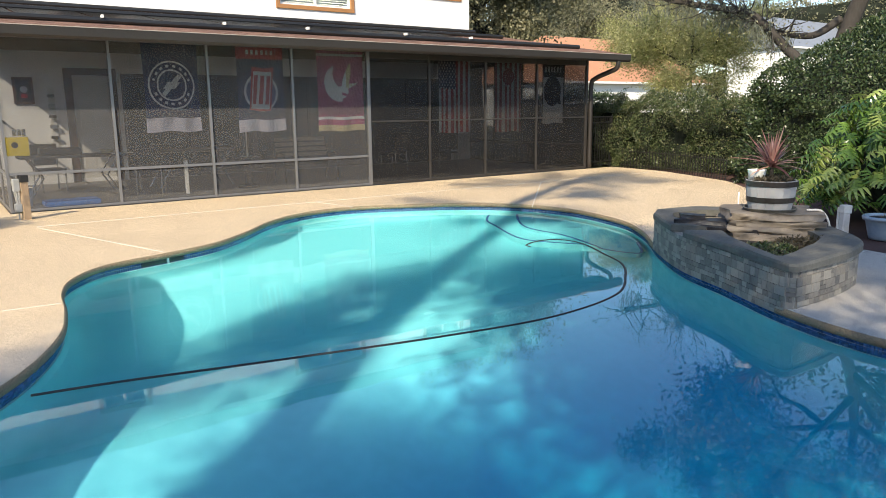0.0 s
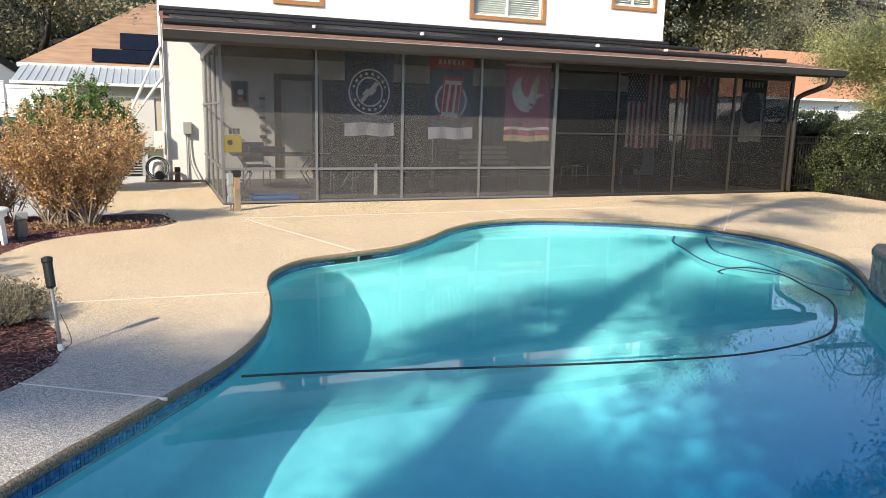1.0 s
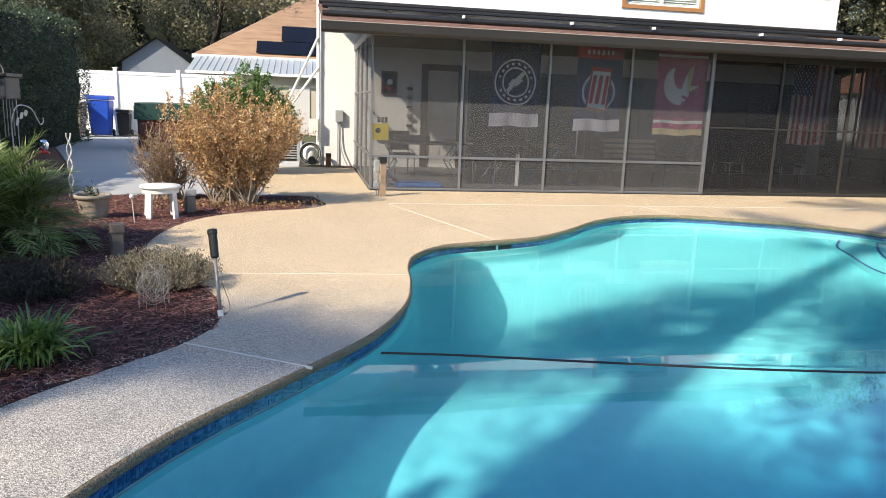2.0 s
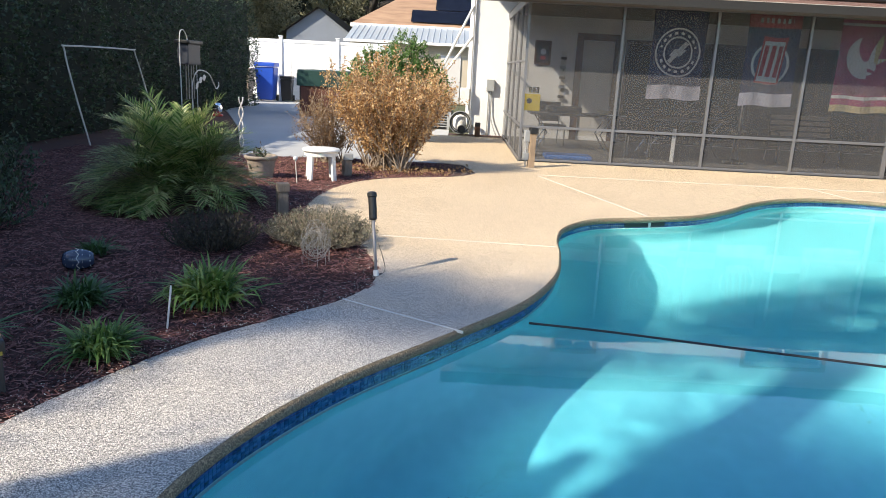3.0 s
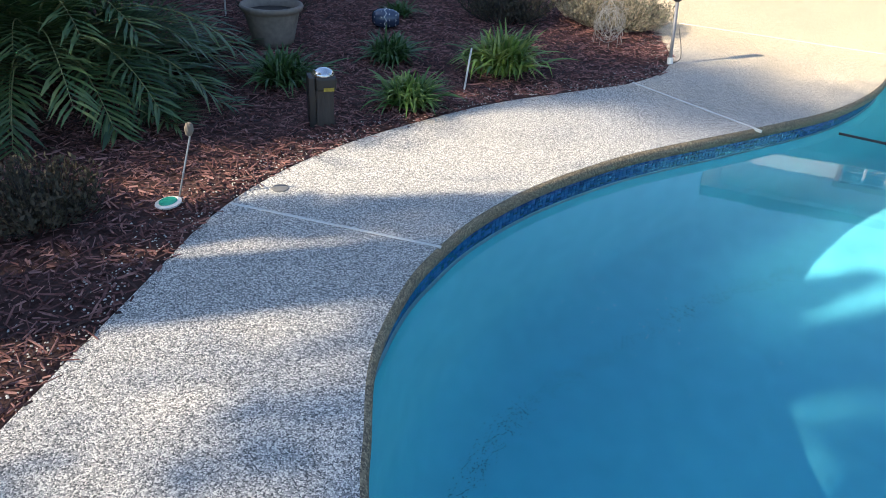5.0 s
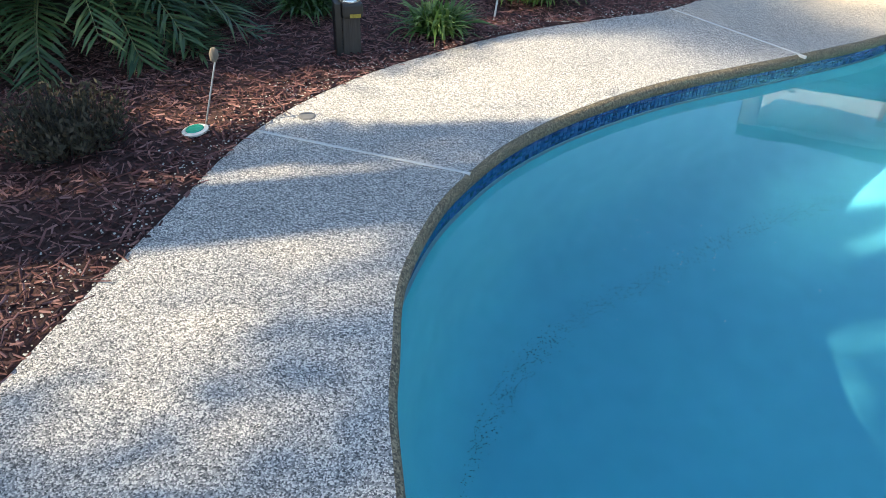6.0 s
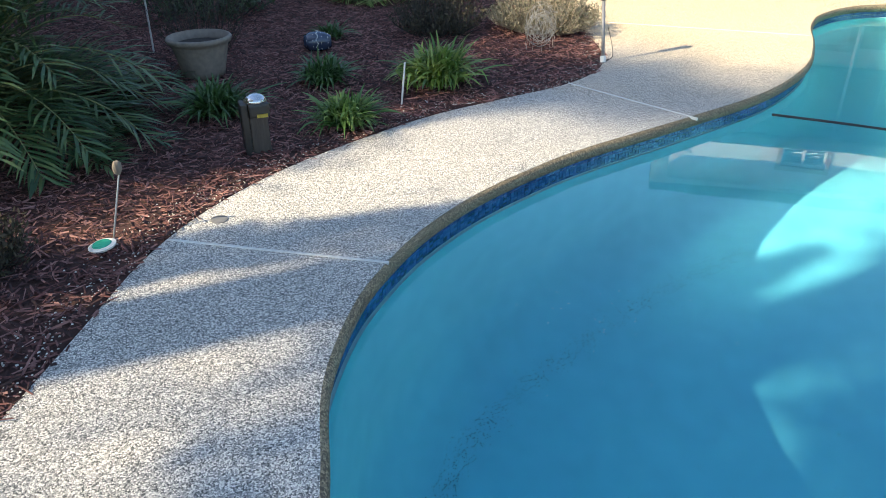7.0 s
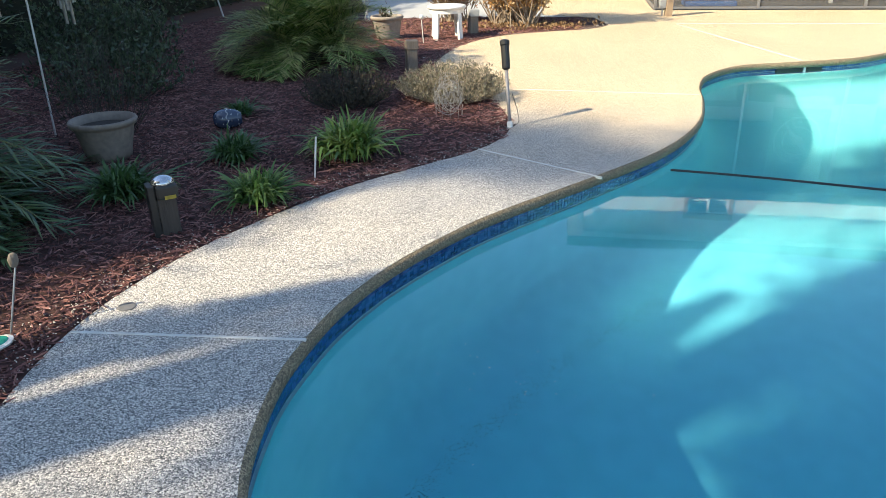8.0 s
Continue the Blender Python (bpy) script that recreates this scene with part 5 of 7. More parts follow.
tube(bm, [(-0.13, 0, 0.085), (-0.12, 0, 0.085), (-0.08, 0, 0.085), (0, 0, 0.085), (0.07, 0, 0.085), (0.11, 0, 0.085), (0.13, 0, 0.085)], [0.03, 0.06, 0.085, 0.095, 0.085, 0.065, 0.055], 20)
part("body", bm, CERAMIC, ornament, smooth=True)
bm = bmesh.new()
for i, xx in enumerate((-0.09, -0.06, -0.03, 0.0, 0.03, 0.06, 0.09)):
    rr = 0.097 - abs(xx) * 0.28
    for j in range(18):
        a0, a1 = 2 * math.pi * j / 18, 2 * math.pi * (j + 1) / 18
        dx = 0.012 * (1 if j % 2 else -1)
        beam(bm, (xx + dx, rr * math.cos(a0), 0.085 + rr * math.sin(a0)), (xx - dx, rr * math.cos(a1), 0.085 + rr * math.sin(a1)), 0.003, 0.003)
part("pattern", bm, WHITEPLASTIC, ornament, "white painted line pattern")

wire = tagged(base("wire_sculpture", pose(-2.2, -7.42, 0)), "tangled silver wire ball sculpture", "garden ornament")
bm = bmesh.new()
rr = random.Random(5)
for i in range(22):
    m = Euler((rr.uniform(0, 3.1), rr.uniform(0, 3.1), rr.uniform(0, 3.1))).to_matrix()
    R = rr.uniform(0.1, 0.135)
    pts = [m @ Vector((R * math.cos(a), R * math.sin(a), rr.uniform(-0.012, 0.012))) + Vector((0, 0, 0.15 + (0.06 if i % 3 == 0 else 0))) for a in [2 * math.pi * k / 18 for k in range(19)]]
    part("wire", tube(bmesh.new(), pts, 0.0015, 4, False), WIRE, wire)
for i in range(10):
    a = 2 * math.pi * i / 10
    tube(bm, [(0.1 * math.cos(a), 0.1 * math.sin(a), 0.16), (0.11 * math.cos(a), 0.11 * math.sin(a), 0.0)], 0.0015, 4, False)
part("base_wire", bm, WIRE, wire)


def stake(x, y, h, lean, label, head=None, m=WHITEMETAL, r=0.006):
    ob = tagged(base("garden_stake", pose(x, y, 0)), label, "garden stake")
    top = (lean[0], lean[1], h)
    part("rod", tube(bmesh.new(), [(0, 0, -0.02), top], r, 7), m, ob)
    if head == "ball":
        part("ball", lathe(bmesh.new(), [(0, -0.03), (0.02, -0.024), (0.031, 0), (0.02, 0.024), (0, 0.03)], 14, (top[0], top[1], h + 0.02)), WHITEPLASTIC, ob, smooth=True)
    if head == "spoon":
        bm = lathe(bmesh.new(), [(0, -0.035), (0.012, -0.028), (0.019, 0.0), (0.014, 0.026), (0, 0.035)], 12, (0, 0, 0))
        bmesh.ops.transform(bm, matrix=pose(top[0], top[1], h + 0.03, 10, 12, 30) @ Matrix.Diagonal((1, 0.35, 1, 1)), verts=bm.verts)
        part("tag", bm, GREYWOOD, ob, "oval spoon-shaped tag", True)


stake(-2.746, -8.99, 0.235, (0.0, 0.09), "thin pale plant stake in the mulch")
stake(-3.272, -10.885, 0.245, (0.02, 0.1), "thin garden marker with an oval head", "spoon", STEEL, 0.004)
stake(-3.14, -3.72, 0.3, (-0.02, 0.0), "white ball-topped garden stake", "ball")
bm = lathe(bmesh.new(), [(0, 0.0), (0.075, 0.0), (0.08, 0.012), (0.06, 0.02), (0.058, 0.016), (0, 0.016)], 26)
disc = tagged(base("stepping_disc", pose(-3.262, -10.945, 0.012, 4, -5) @ Matrix.Scale(0.66, 4)), "small round pale disc with a green centre in mulch", "garden ornament")
part("rim", bm, JOINT, disc)
JADE = mat("jade_green_glaze", (0.05, 0.36, 0.26), (0.03, 0.25, 0.18), rough=0.25, grain=30)
part("centre", lathe(bmesh.new(), [(0, 0.0175), (0.055, 0.0175), (0.05, 0.024), (0, 0.026)], 22), JADE, disc, "jade-green centre")
DRAINGREY = mat("dark_grey_drain", (0.20, 0.19, 0.18), (0.10, 0.10, 0.10), rough=0.6, grain=40)
drain = tagged(base("deck_drain", pose(-2.97, -10.6, 0.0)), "small round dark drain cover in the deck", "drain")
part("cover", lathe(bmesh.new(), [(0.036, 0.0), (0.036, 0.003), (0.028, 0.005), (0, 0.005)], 20), DRAINGREY, drain)


def wind_chime(x, y, z_top, z_bot, seed, label):
    rng = random.Random(seed)
    ob = tagged(base("wind_chime", pose(x, y, 0)), label, "wind chime", "wind chimes on garden hooks")
    part("disc", lathe(bmesh.new(), [(0, z_top + 0.02), (0.06, z_top + 0.018), (0.06, z_top), (0, z_top)], 16), DARKWOOD, ob)
    part("cord", tube(bmesh.new(), [(0, 0, z_top + 0.02), (0, 0, z_top + 0.25)], 0.002, 4), BLACKPLASTIC, ob)
    for k in range(7):
        a = 2 * math.pi * k / 7
        lo = z_bot + rng.uniform(0, 0.18)
        part("tube", tube(bmesh.new(), [(0.05 * math.cos(a), 0.05 * math.sin(a), z_top - 0.05), (0.055 * math.cos(a), 0.055 * math.sin(a), lo)], 0.0125, 8), STEEL, ob)
    return ob


hook = tagged(base("garden_hook", pose(-5.0, -8.25, 0)), "tall thin metal shepherd's hook with two arms", "garden hook")
part("pole", tube(bmesh.new(), [(0, 0, -0.02), (0.0, 0.04, 1.0), (0, 0.08, 1.85)], 0.007, 7), WHITEMETAL, hook)
for s in (-1, 1):
    part("arm", tube(bmesh.new(), spline([(0, 0.08, 1.8), (0, 0.08 + s * 0.12, 1.92), (0, 0.08 + s * 0.32, 1.86), (0, 0.07 + s * 0.38, 1.68)], 5), 0.006, 6), WHITEMETAL, hook)
wind_chime(-5.0, -8.56, 1.42, 0.85, 1, "wind chime with long silver tubes in shade")
wind_chime(-5.0, -7.8, 1.42, 0.72, 2, "wind chime with long silver tubes in shade")

arbor = tagged(base("trellis_frame", pose(-7.3, 0.0, 0)), "leaning white tube frame before the hedge", "trellis")
part("frame", tube(bmesh.new(), spline([(0.15, -0.95, 0.0), (0.05, -1.15, 0.9), (0, -1.26, 1.5), (0, -1.1, 1.57), (0, 1.1, 1.57), (0, 1.28, 1.5), (0.05, 1.6, 0.8), (0.15, 1.8, 0.0)], 5), 0.014, 7), WHITEMETAL, arbor)

feeder = tagged(base("bird_feeder", pose(-6.0, 0.55, 0)), "dark hanging bird feeder on a metal hook", "bird feeder")
part("pole", tube(bmesh.new(), spline([(0, -0.42, -0.02), (0, -0.45, 1.0), (0, -0.45, 1.8), (0, -0.3, 1.95), (0, -0.12, 1.86), (0, -0.08, 1.78)], 6), 0.01, 7), WHITEMETAL, feeder)
part("box", boxed(-0.1, 0.1, -0.32, 0.3, 1.36, 1.72, 0.02), mat("dark_slate_plastic", (0.045, 0.05, 0.065), (0.03, 0.035, 0.045), rough=0.5), feeder)
part("roof", boxed(-0.14, 0.14, -0.36, 0.34, 1.721, 1.78, 0.015), BLACKPLASTIC, feeder)
part("pole", tube(bmesh.new(), [(0, 0.36, 0.3), (0, 0.36, 1.75)], 0.008, 6), WHITEMETAL, feeder)
for k in range(4):
    part("tube", tube(bmesh.new(), [(0, -0.2 + 0.13 * k, 0.75), (0, -0.2 + 0.13 * k, 1.36)], 0.012, 6), STEEL, feeder)

hook2 = tagged(base("garden_hook", pose(-6.0, 0.65, 0)), "white scrolled hook with leaf ornament and hanging feeder", "garden hook")
part("pole", tube(bmesh.new(), spline([(0, 0, 0), (0, 0, 0.6), (0, 0, 1.0), (0, 0.3, 1.25), (0, 0.9, 1.2), (0, 1.2, 1.0), (0, 1.35, 0.9), (0, 1.5, 0.95), (0, 1.5, 1.02)], 6), 0.012, 7), WHITEMETAL, hook2)
for k, (yy, zz) in enumerate(((0.25, 0.98), (0.45, 1.08), (0.65, 1.12))):
    bm = lathe(bmesh.new(), [(0, -0.1), (0.05, -0.04), (0.06, 0.02), (0, 0.12)], 10)
    bmesh.ops.transform(bm, matrix=pose(0, yy, zz, -50 - 15 * k) @ Matrix.Diagonal((0.2, 1, 1, 1)), verts=bm.verts)
    part("leaf", bm, WHITEMETAL, hook2)
part("cord", tube(bmesh.new(), [(0, 1.4, 0.9), (0, 1.4, 0.62)], 0.003, 4), BLACKPLASTIC, hook2)
RED = mat("red_plastic", (0.55, 0.03, 0.03), (0.4, 0.02, 0.02), rough=0.3)
part("globe", lathe(bmesh.new(), [(0, 0.62), (0.06, 0.61), (0.1, 0.53), (0.09, 0.46), (0.05, 0.4), (0, 0.4)], 16, (0, 1.4, 0)), GLASS, hook2, "clear glass globe", True)
part("dish", lathe(bmesh.new(), [(0, 0.34), (0.1, 0.35), (0.11, 0.38), (0.06, 0.4), (0, 0.4)], 16, (0, 1.4, 0)), RED, hook2, "red feeder dish", True)

chain = tagged(base("twisted_post", pose(-4.5, -1.45, 0)), "slim white twisted ornamental garden post", "garden ornament")
bm = bmesh.new()
for s in (0, math.pi):
    tube(bm, [(0.03 * math.cos(s + z * 14), 0.03 * math.sin(s + z * 14), z) for z in [k * 0.03 for k in range(32)]], 0.011, 6)
part("twist", bm, WHITEMETAL, chain)

# ---------------------------------------------------------------- raised stone planter on the pool's edge
FRONT = [p for p in offset(EDGE, -0.014) if p[0] > 3.9 and -10.12 < p[1] < -7.72 and p[0] < 5.8]
FRONT.sort(key=lambda p: -p[1])
BACKSIDE = [(p.x, p.y) for p in spline([(4.32, -10.14), (5.0, -10.12), (5.62, -9.98), (6.05, -9.6), (6.5, -9.0), (6.75, -8.3), (6.5, -7.75), (5.9, -7.6)], 5)]
PLAN = FRONT + BACKSIDE
planter = tagged(base("stone_planter"), "raised planter faced with split stone, slab cap", "planter")


def grow(loop, d):
    """The loop moved outwards by d."""
    return offset(loop, -d)


def band_between(a, b, z0, z1):
    """A closed wall between two loops, from z0 to z1."""
    bm = bmesh.new()
    rows = [[bm.verts.new((x, y, z)) for x, y in loop] for loop, z in ((a, z0), (a, z1), (b, z1), (b, z0))]
    for r, s in zip(rows, rows[1:] + rows[:1]):
        for i in range(len(r)):
            j = (i + 1) % len(r)
            bm.faces.new((r[i], r[j], s[j], s[i]))
    bmesh.ops.recalc_face_normals(bm, faces=bm.faces)
    return bm


_c = Vector((5.35, -9.0))


def toward(loop, d):
    """The loop drawn d towards the planter's middle."""
    return [tuple(Vector(p) + (_c - Vector(p)).normalized() * min(d, 0.8 * (_c - Vector(p)).length)) for p in loop]


IN = toward(PLAN, 0.28)
part("wall", band_between(PLAN, IN, -0.06, 0.29), LEDGER, planter)
CAP_OUT, CAP_IN = toward(PLAN, -0.035), toward(PLAN, 0.31)


def cap_run(ids, z0, z1):
    """A length of slab capping between outer and inner line."""
    bm = bmesh.new()
    rows = []
    for i in ids:
        a, b = CAP_OUT[i], CAP_IN[i]
        k = 0.012 * noise.noise((a[0] * 4, a[1] * 4, 1))
        rows.append([bm.verts.new(p) for p in ((a[0], a[1], z0), (a[0], a[1], z1 - 0.02 + k), (a[0] * 0.94 + b[0] * 0.06, a[1] * 0.94 + b[1] * 0.06, z1 + k), (b[0], b[1], z1 + k), (b[0], b[1], z0))])
    for r, q in zip(rows, rows[1:]):
        for m in range(5):
            bm.faces.new((r[m], r[(m + 1) % 5], q[(m + 1) % 5], q[m]))
    bm.faces.new(rows[0])
    bm.faces.new(rows[-1][::-1])
    bmesh.ops.recalc_face_normals(bm, faces=bm.faces)
    return bm


notch = [i for i, p in enumerate(PLAN) if i < len(FRONT) and -8.72 < p[1] < -8.42]
part("cap", cap_run(list(range(notch[-1], len(PLAN))) + list(range(0, notch[0] + 1)), 0.292, 0.36), STONE, planter, "dark slab capping")
BROWNSTONE = mat("brown_spillway_stone", (0.20, 0.14, 0.095), (0.10, 0.07, 0.05), rough=0.8, grain=30, stain=4)
for i in (notch[0], notch[-1]):
    a, b = Vector(CAP_OUT[i]), Vector(CAP_IN[i])
    side = 1 if i == notch[0] else -1
    t = (b - a).normalized()
    n = Vector((-t.y, t.x)) * 0.035 * side
    bm = bmesh.new()
    beam(bm, (*(a + n + t * 0.02), 0.322), (*(b + n), 0.322), 0.06, 0.055)
    part("spill_stone", bm, BROWNSTONE, planter, "brown stone beside the spill notch")
part("soil", sheet(toward(PLAN, 0.27), height=lambda x, y: 0.26 + 0.03 * noise.noise((x * 3, y * 3, 0))), SOIL, planter)
rr = random.Random(9)
FACED = [Vector(p) for p in FRONT + BACKSIDE[:16]]
RUN = [0.0]
for a, b in zip(FACED, FACED[1:]):
    RUN.append(RUN[-1] + (b - a).length)


def along(d):
    """The point at distance d along the faced side."""
    for i in range(len(RUN) - 1):
        if d <= RUN[i + 1]:
            return FACED[i] + (FACED[i + 1] - FACED[i]) * ((d - RUN[i]) / (RUN[i + 1] - RUN[i]))
    return FACED[-1]


z = -0.055
while z < 0.26:
    h = min(rr.choice((0.045, 0.06, 0.075)), 0.287 - z)
    d = 0.0
    while d < RUN[-1] - 0.02:
        e = min(d + rr.choice((0.05, 0.07, 0.09, 0.12)), RUN[-1])
        p, q = along(d), along(e)
        w = (q - p).length - 0.003
        if w > 0.015:
            n = 2 if h > 0.055 and w < 0.08 and rr.random() < 0.3 else 1
            for m in range(n):
                bm = boxed(-w / 2, w / 2, -0.009 - rr.uniform(0, 0.009), 0.01, 0.0, h / n - 0.003, 0.0025)
                st = part("stone", bm, LEDGER, planter)
                st.matrix_basis = pose((p.x + q.x) / 2, (p.y + q.y) / 2, z + m * h / n, 0, 0, math.degrees(math.atan2(q.y - p.y, q.x - p.x)) + 180)
        d = e
    z += h

SLATE = mat("dark_flat_rock", (0.035, 0.035, 0.042), (0.018, 0.018, 0.022), rough=0.45, grain=30, stain=4, bump=0.5)
spill = tagged(base("spillway_stone", pose(5.5, -8.72, 0, 0, 0, -62)), "dark layered flat rocks at the planter's spillway", "stone")
for n, (dx, dy, z, sx, sy, sz) in enumerate(((-0.05, -0.02, 0.31, 0.8, 0.34, 0.045), (-0.12, 0.02, 0.356, 0.66, 0.2, 0.045), (-0.3, 0.05, 0.402, 0.26, 0.13, 0.04))):
    bm = bmesh.new()
    bmesh.ops.create_cube(bm, size=1)
    bmesh.ops.subdivide_edges(bm, edges=bm.edges, cuts=3, use_grid_fill=True)
    for v in bm.verts:
        w = Vector((dx + v.co.x * sx, dy + v.co.y * sy, z + sz / 2 + v.co.z * sz))
        w.x += 0.04 * noise.noise((w.y * 8, n, w.z * 9)) - 0.04 * v.co.x * abs(v.co.y)
        w.y += 0.05 * noise.noise((w.x * 6, n + 4, w.z * 9))
        w.z += 0.006 * noise.noise((w.x * 9, w.y * 9, n))
        v.co = w
    part("slab", bm, SLATE, spill)

SANDSTONE = mat("tan_flagstone", (0.25, 0.215, 0.175), (0.13, 0.11, 0.09), rough=0.85, grain=25, stain=3, bump=0.4)
block = tagged(base("stone_block", pose(5.88, -8.98, 0.24, 0, 0, -50)), "stacked rough flagstone pedestal under the barrel pot", "stone")
for n, (z0, z1, sx, sy, tw) in enumerate(((0.0, 0.08, 0.86, 0.76, 3), (0.082, 0.14, 0.8, 0.74, -5), (0.142, 0.2, 0.84, 0.7, 4), (0.202, 0.27, 0.86, 0.72, 0))):
    bm = bmesh.new()
    bmesh.ops.create_cube(bm, size=1)
    bmesh.ops.subdivide_edges(bm, edges=bm.edges, cuts=5, use_grid_fill=True)
    for v in bm.verts:
        w = Vector((v.co.x * sx, v.co.y * sy, (z0 + z1) / 2 + v.co.z * (z1 - z0)))
        w.x += 0.07 * noise.noise((w.y * 4, n * 3.0, w.z * 14)) * abs(v.co.x) * 2
        w.y += 0.07 * noise.noise((w.x * 4, n * 5.0, w.z * 14)) * abs(v.co.y) * 2
        w.xy *= 1 - 0.12 * max(0, abs(v.co.x) + abs(v.co.y) - 0.75)
        v.co = w
    part("slab", bm, SANDSTONE, block).matrix_basis = pose(0, 0, 0, 0, 0, tw)

BARREL = mat("grey_painted_staves", (0.40, 0.40, 0.41), (0.30, 0.30, 0.31), rough=0.7, grain=14, stain=3, stretch=(1, 1, 0.3))
barrel = tagged(base("barrel_planter", pose(5.8, -9.02, 0.512) @ Matrix.Scale(0.84, 4)), "grey half-barrel pot with dark bands", "plant pot")
part("saucer", lathe(bmesh.new(), [(0, 0), (0.27, 0), (0.3, 0.035), (0.29, 0.04), (0.26, 0.012), (0, 0.012)], 28), STONE, barrel)
staves = 18
for s in range(staves):
    a0, a1 = 2 * math.pi * (s + 0.01) / staves, 2 * math.pi * (s + 0.99) / staves
    bm = bmesh.new()
    prof = [(0.232, 0.014), (0.262, 0.15), (0.285, 0.36), (0.262, 0.36), (0.24, 0.15), (0.21, 0.014)]
    rows = [[bm.verts.new((r * math.cos(a), r * math.sin(a), z)) for r, z in prof] for a in (a0, a1)]
    for i in range(6):
        j = (i + 1) % 6
        bm.faces.new((rows[0][i], rows[1][i], rows[1][j], rows[0][j]))
    bm.faces.new(rows[0])
    bm.faces.new(rows[1][::-1])
    part("stave", bm, BARREL, barrel)
for z, r in ((0.11, 0.256), (0.295, 0.28)):
    part("hoop", lathe(bmesh.new(), [(r, z), (r + 0.006, z), (r + 0.013, z + 0.06), (r + 0.006, z + 0.06)], 36), DARKTRIM, barrel, "dark metal hoop")
part("soil", lathe(bmesh.new(), [(0.262, 0.33), (0, 0.35)], 24), SOIL, barrel)
rng = np.random.default_rng(81)
n = 500
q = np.sqrt(rng.uniform(0, 1, n)) * 0.21
a = rng.uniform(0, 6.28, n)
tagged(shared("ground_cover", leaves("ground_cover", np.stack([q * np.cos(a), q * np.sin(a), np.full(n, 0.345)], 1), 0.05, DRY_LEAF, 0.5, rng, np.array([[0, 0, 0.7]])), None, pose(5.8, -9.02, 0.47)), "low dry plants covering the barrel's soil", "plant", kind="stuff")
cordy = tagged(base("cordyline", pose(5.82, -9.0, 0.79)), "spiky bronze-pink cordyline growing in the barrel pot", "plant")
part("stem", tube(bmesh.new(), [(0, 0, 0), (0.01, 0, 0.18)], [0.02, 0.016], 8), BARK, cordy)
n = 60
rng = np.random.default_rng(82)
for i in range(n):
    blade = ribbons("blade", np.array([[0.0, 0.0, 0.16]]) + rng.normal(0, 0.012, (1, 3)), rng.uniform(0, 6.28, 1), rng.uniform(0.3, 0.46, 1), rng.uniform(-0.1, 1.45, 1), rng.uniform(0.02, 0.3, 1), 0.012, CORDY_LEAF, rng, 6)
    shared("blade", blade, cordy)
bucket = tagged(base("white_bucket", pose(5.7, -8.92, 0.795)), "small white plastic tub on the barrel's soil", "tub")
part("tub", lathe(bmesh.new(), [(0, 0), (0.07, 0), (0.085, 0.11), (0.09, 0.12), (0.08, 0.12), (0.075, 0.02), (0, 0.02)], 18), WHITEPLASTIC, bucket, smooth=True)
for i, (x, y, r) in enumerate(((4.95, -9.55, 0.3), (5.45, -9.6, 0.3), (5.62, -8.2, 0.14))):
    rng = np.random.default_rng(83 + i)
    n = 700
    q, a = np.sqrt(rng.uniform(0, 1, n)) * r, rng.uniform(0, 6.28, n)
    P = np.stack([q * np.cos(a), q * np.sin(a), 0.27 + 0.09 * rng.uniform(0, 1, n) * (1 - (q / r) ** 2)], 1)
    tagged(shared("creeping_plant", leaves("creeping_plant", P, 0.035, (HEDGE_MID, DRY_LEAF, STRAP)[i], 0.5, rng, np.array([[0, 0, 0.6]])), None, pose(x, y, 0)), "low creeping green plant in the stone planter", "plant")
hose_r = tagged(base("white_hose", pose(6.1, -9.35, 0)), "short pale hose hanging from the stone pedestal", "hose")
part("hose", tube(bmesh.new(), spline([(-0.12, 0.05, 0.525), (0.0, -0.02, 0.52), (0.06, -0.06, 0.45), (0.09, -0.08, 0.36)], 5), 0.011, 8), WHITEMETAL, hose_r, smooth=True)

# bed behind the planter
RBED = [(7.25, -8.76), (8.0, -8.21), (9.4, -7.11), (11.0, -5.81), (12.5, -4.16), (13.4, -1.91), (13.6, -0.9), (20, -0.9), (20, -16), (7.4, -16), (7.31, -12), (7.11, -9.6)]
tagged(part("mulch_bed", sheet(RBED, height=lambda x, y: -0.01), MULCH), "reddish mulch bed behind the planter", "planting bed", kind="structure")
GLAZE = mat("pale_blue_glaze", (0.42, 0.47, 0.52), (0.22, 0.29, 0.38), rough=0.3, grain=12, stain=6)
pot(7.98, -9.2, 0.25, 0.27, GLAZE, "round pale blue-grey glazed pot in mulch", soil=0.9)
herb("ground_cover", 7.98, -9.2, 0.2, 0.33, 60, BROWN_LEAF, "dry plants in the glazed pot", 91, 0.03, 6)
cap = tagged(base("sprinkler_riser", pose(8.6, -6.9, 0)), "thin white sprinkler riser at the deck edge", "pipe")
part("pipe", tube(bmesh.new(), [(0, 0, -0.05), (0, 0, 0.3)], 0.012, 8), WHITEPLASTIC, cap)


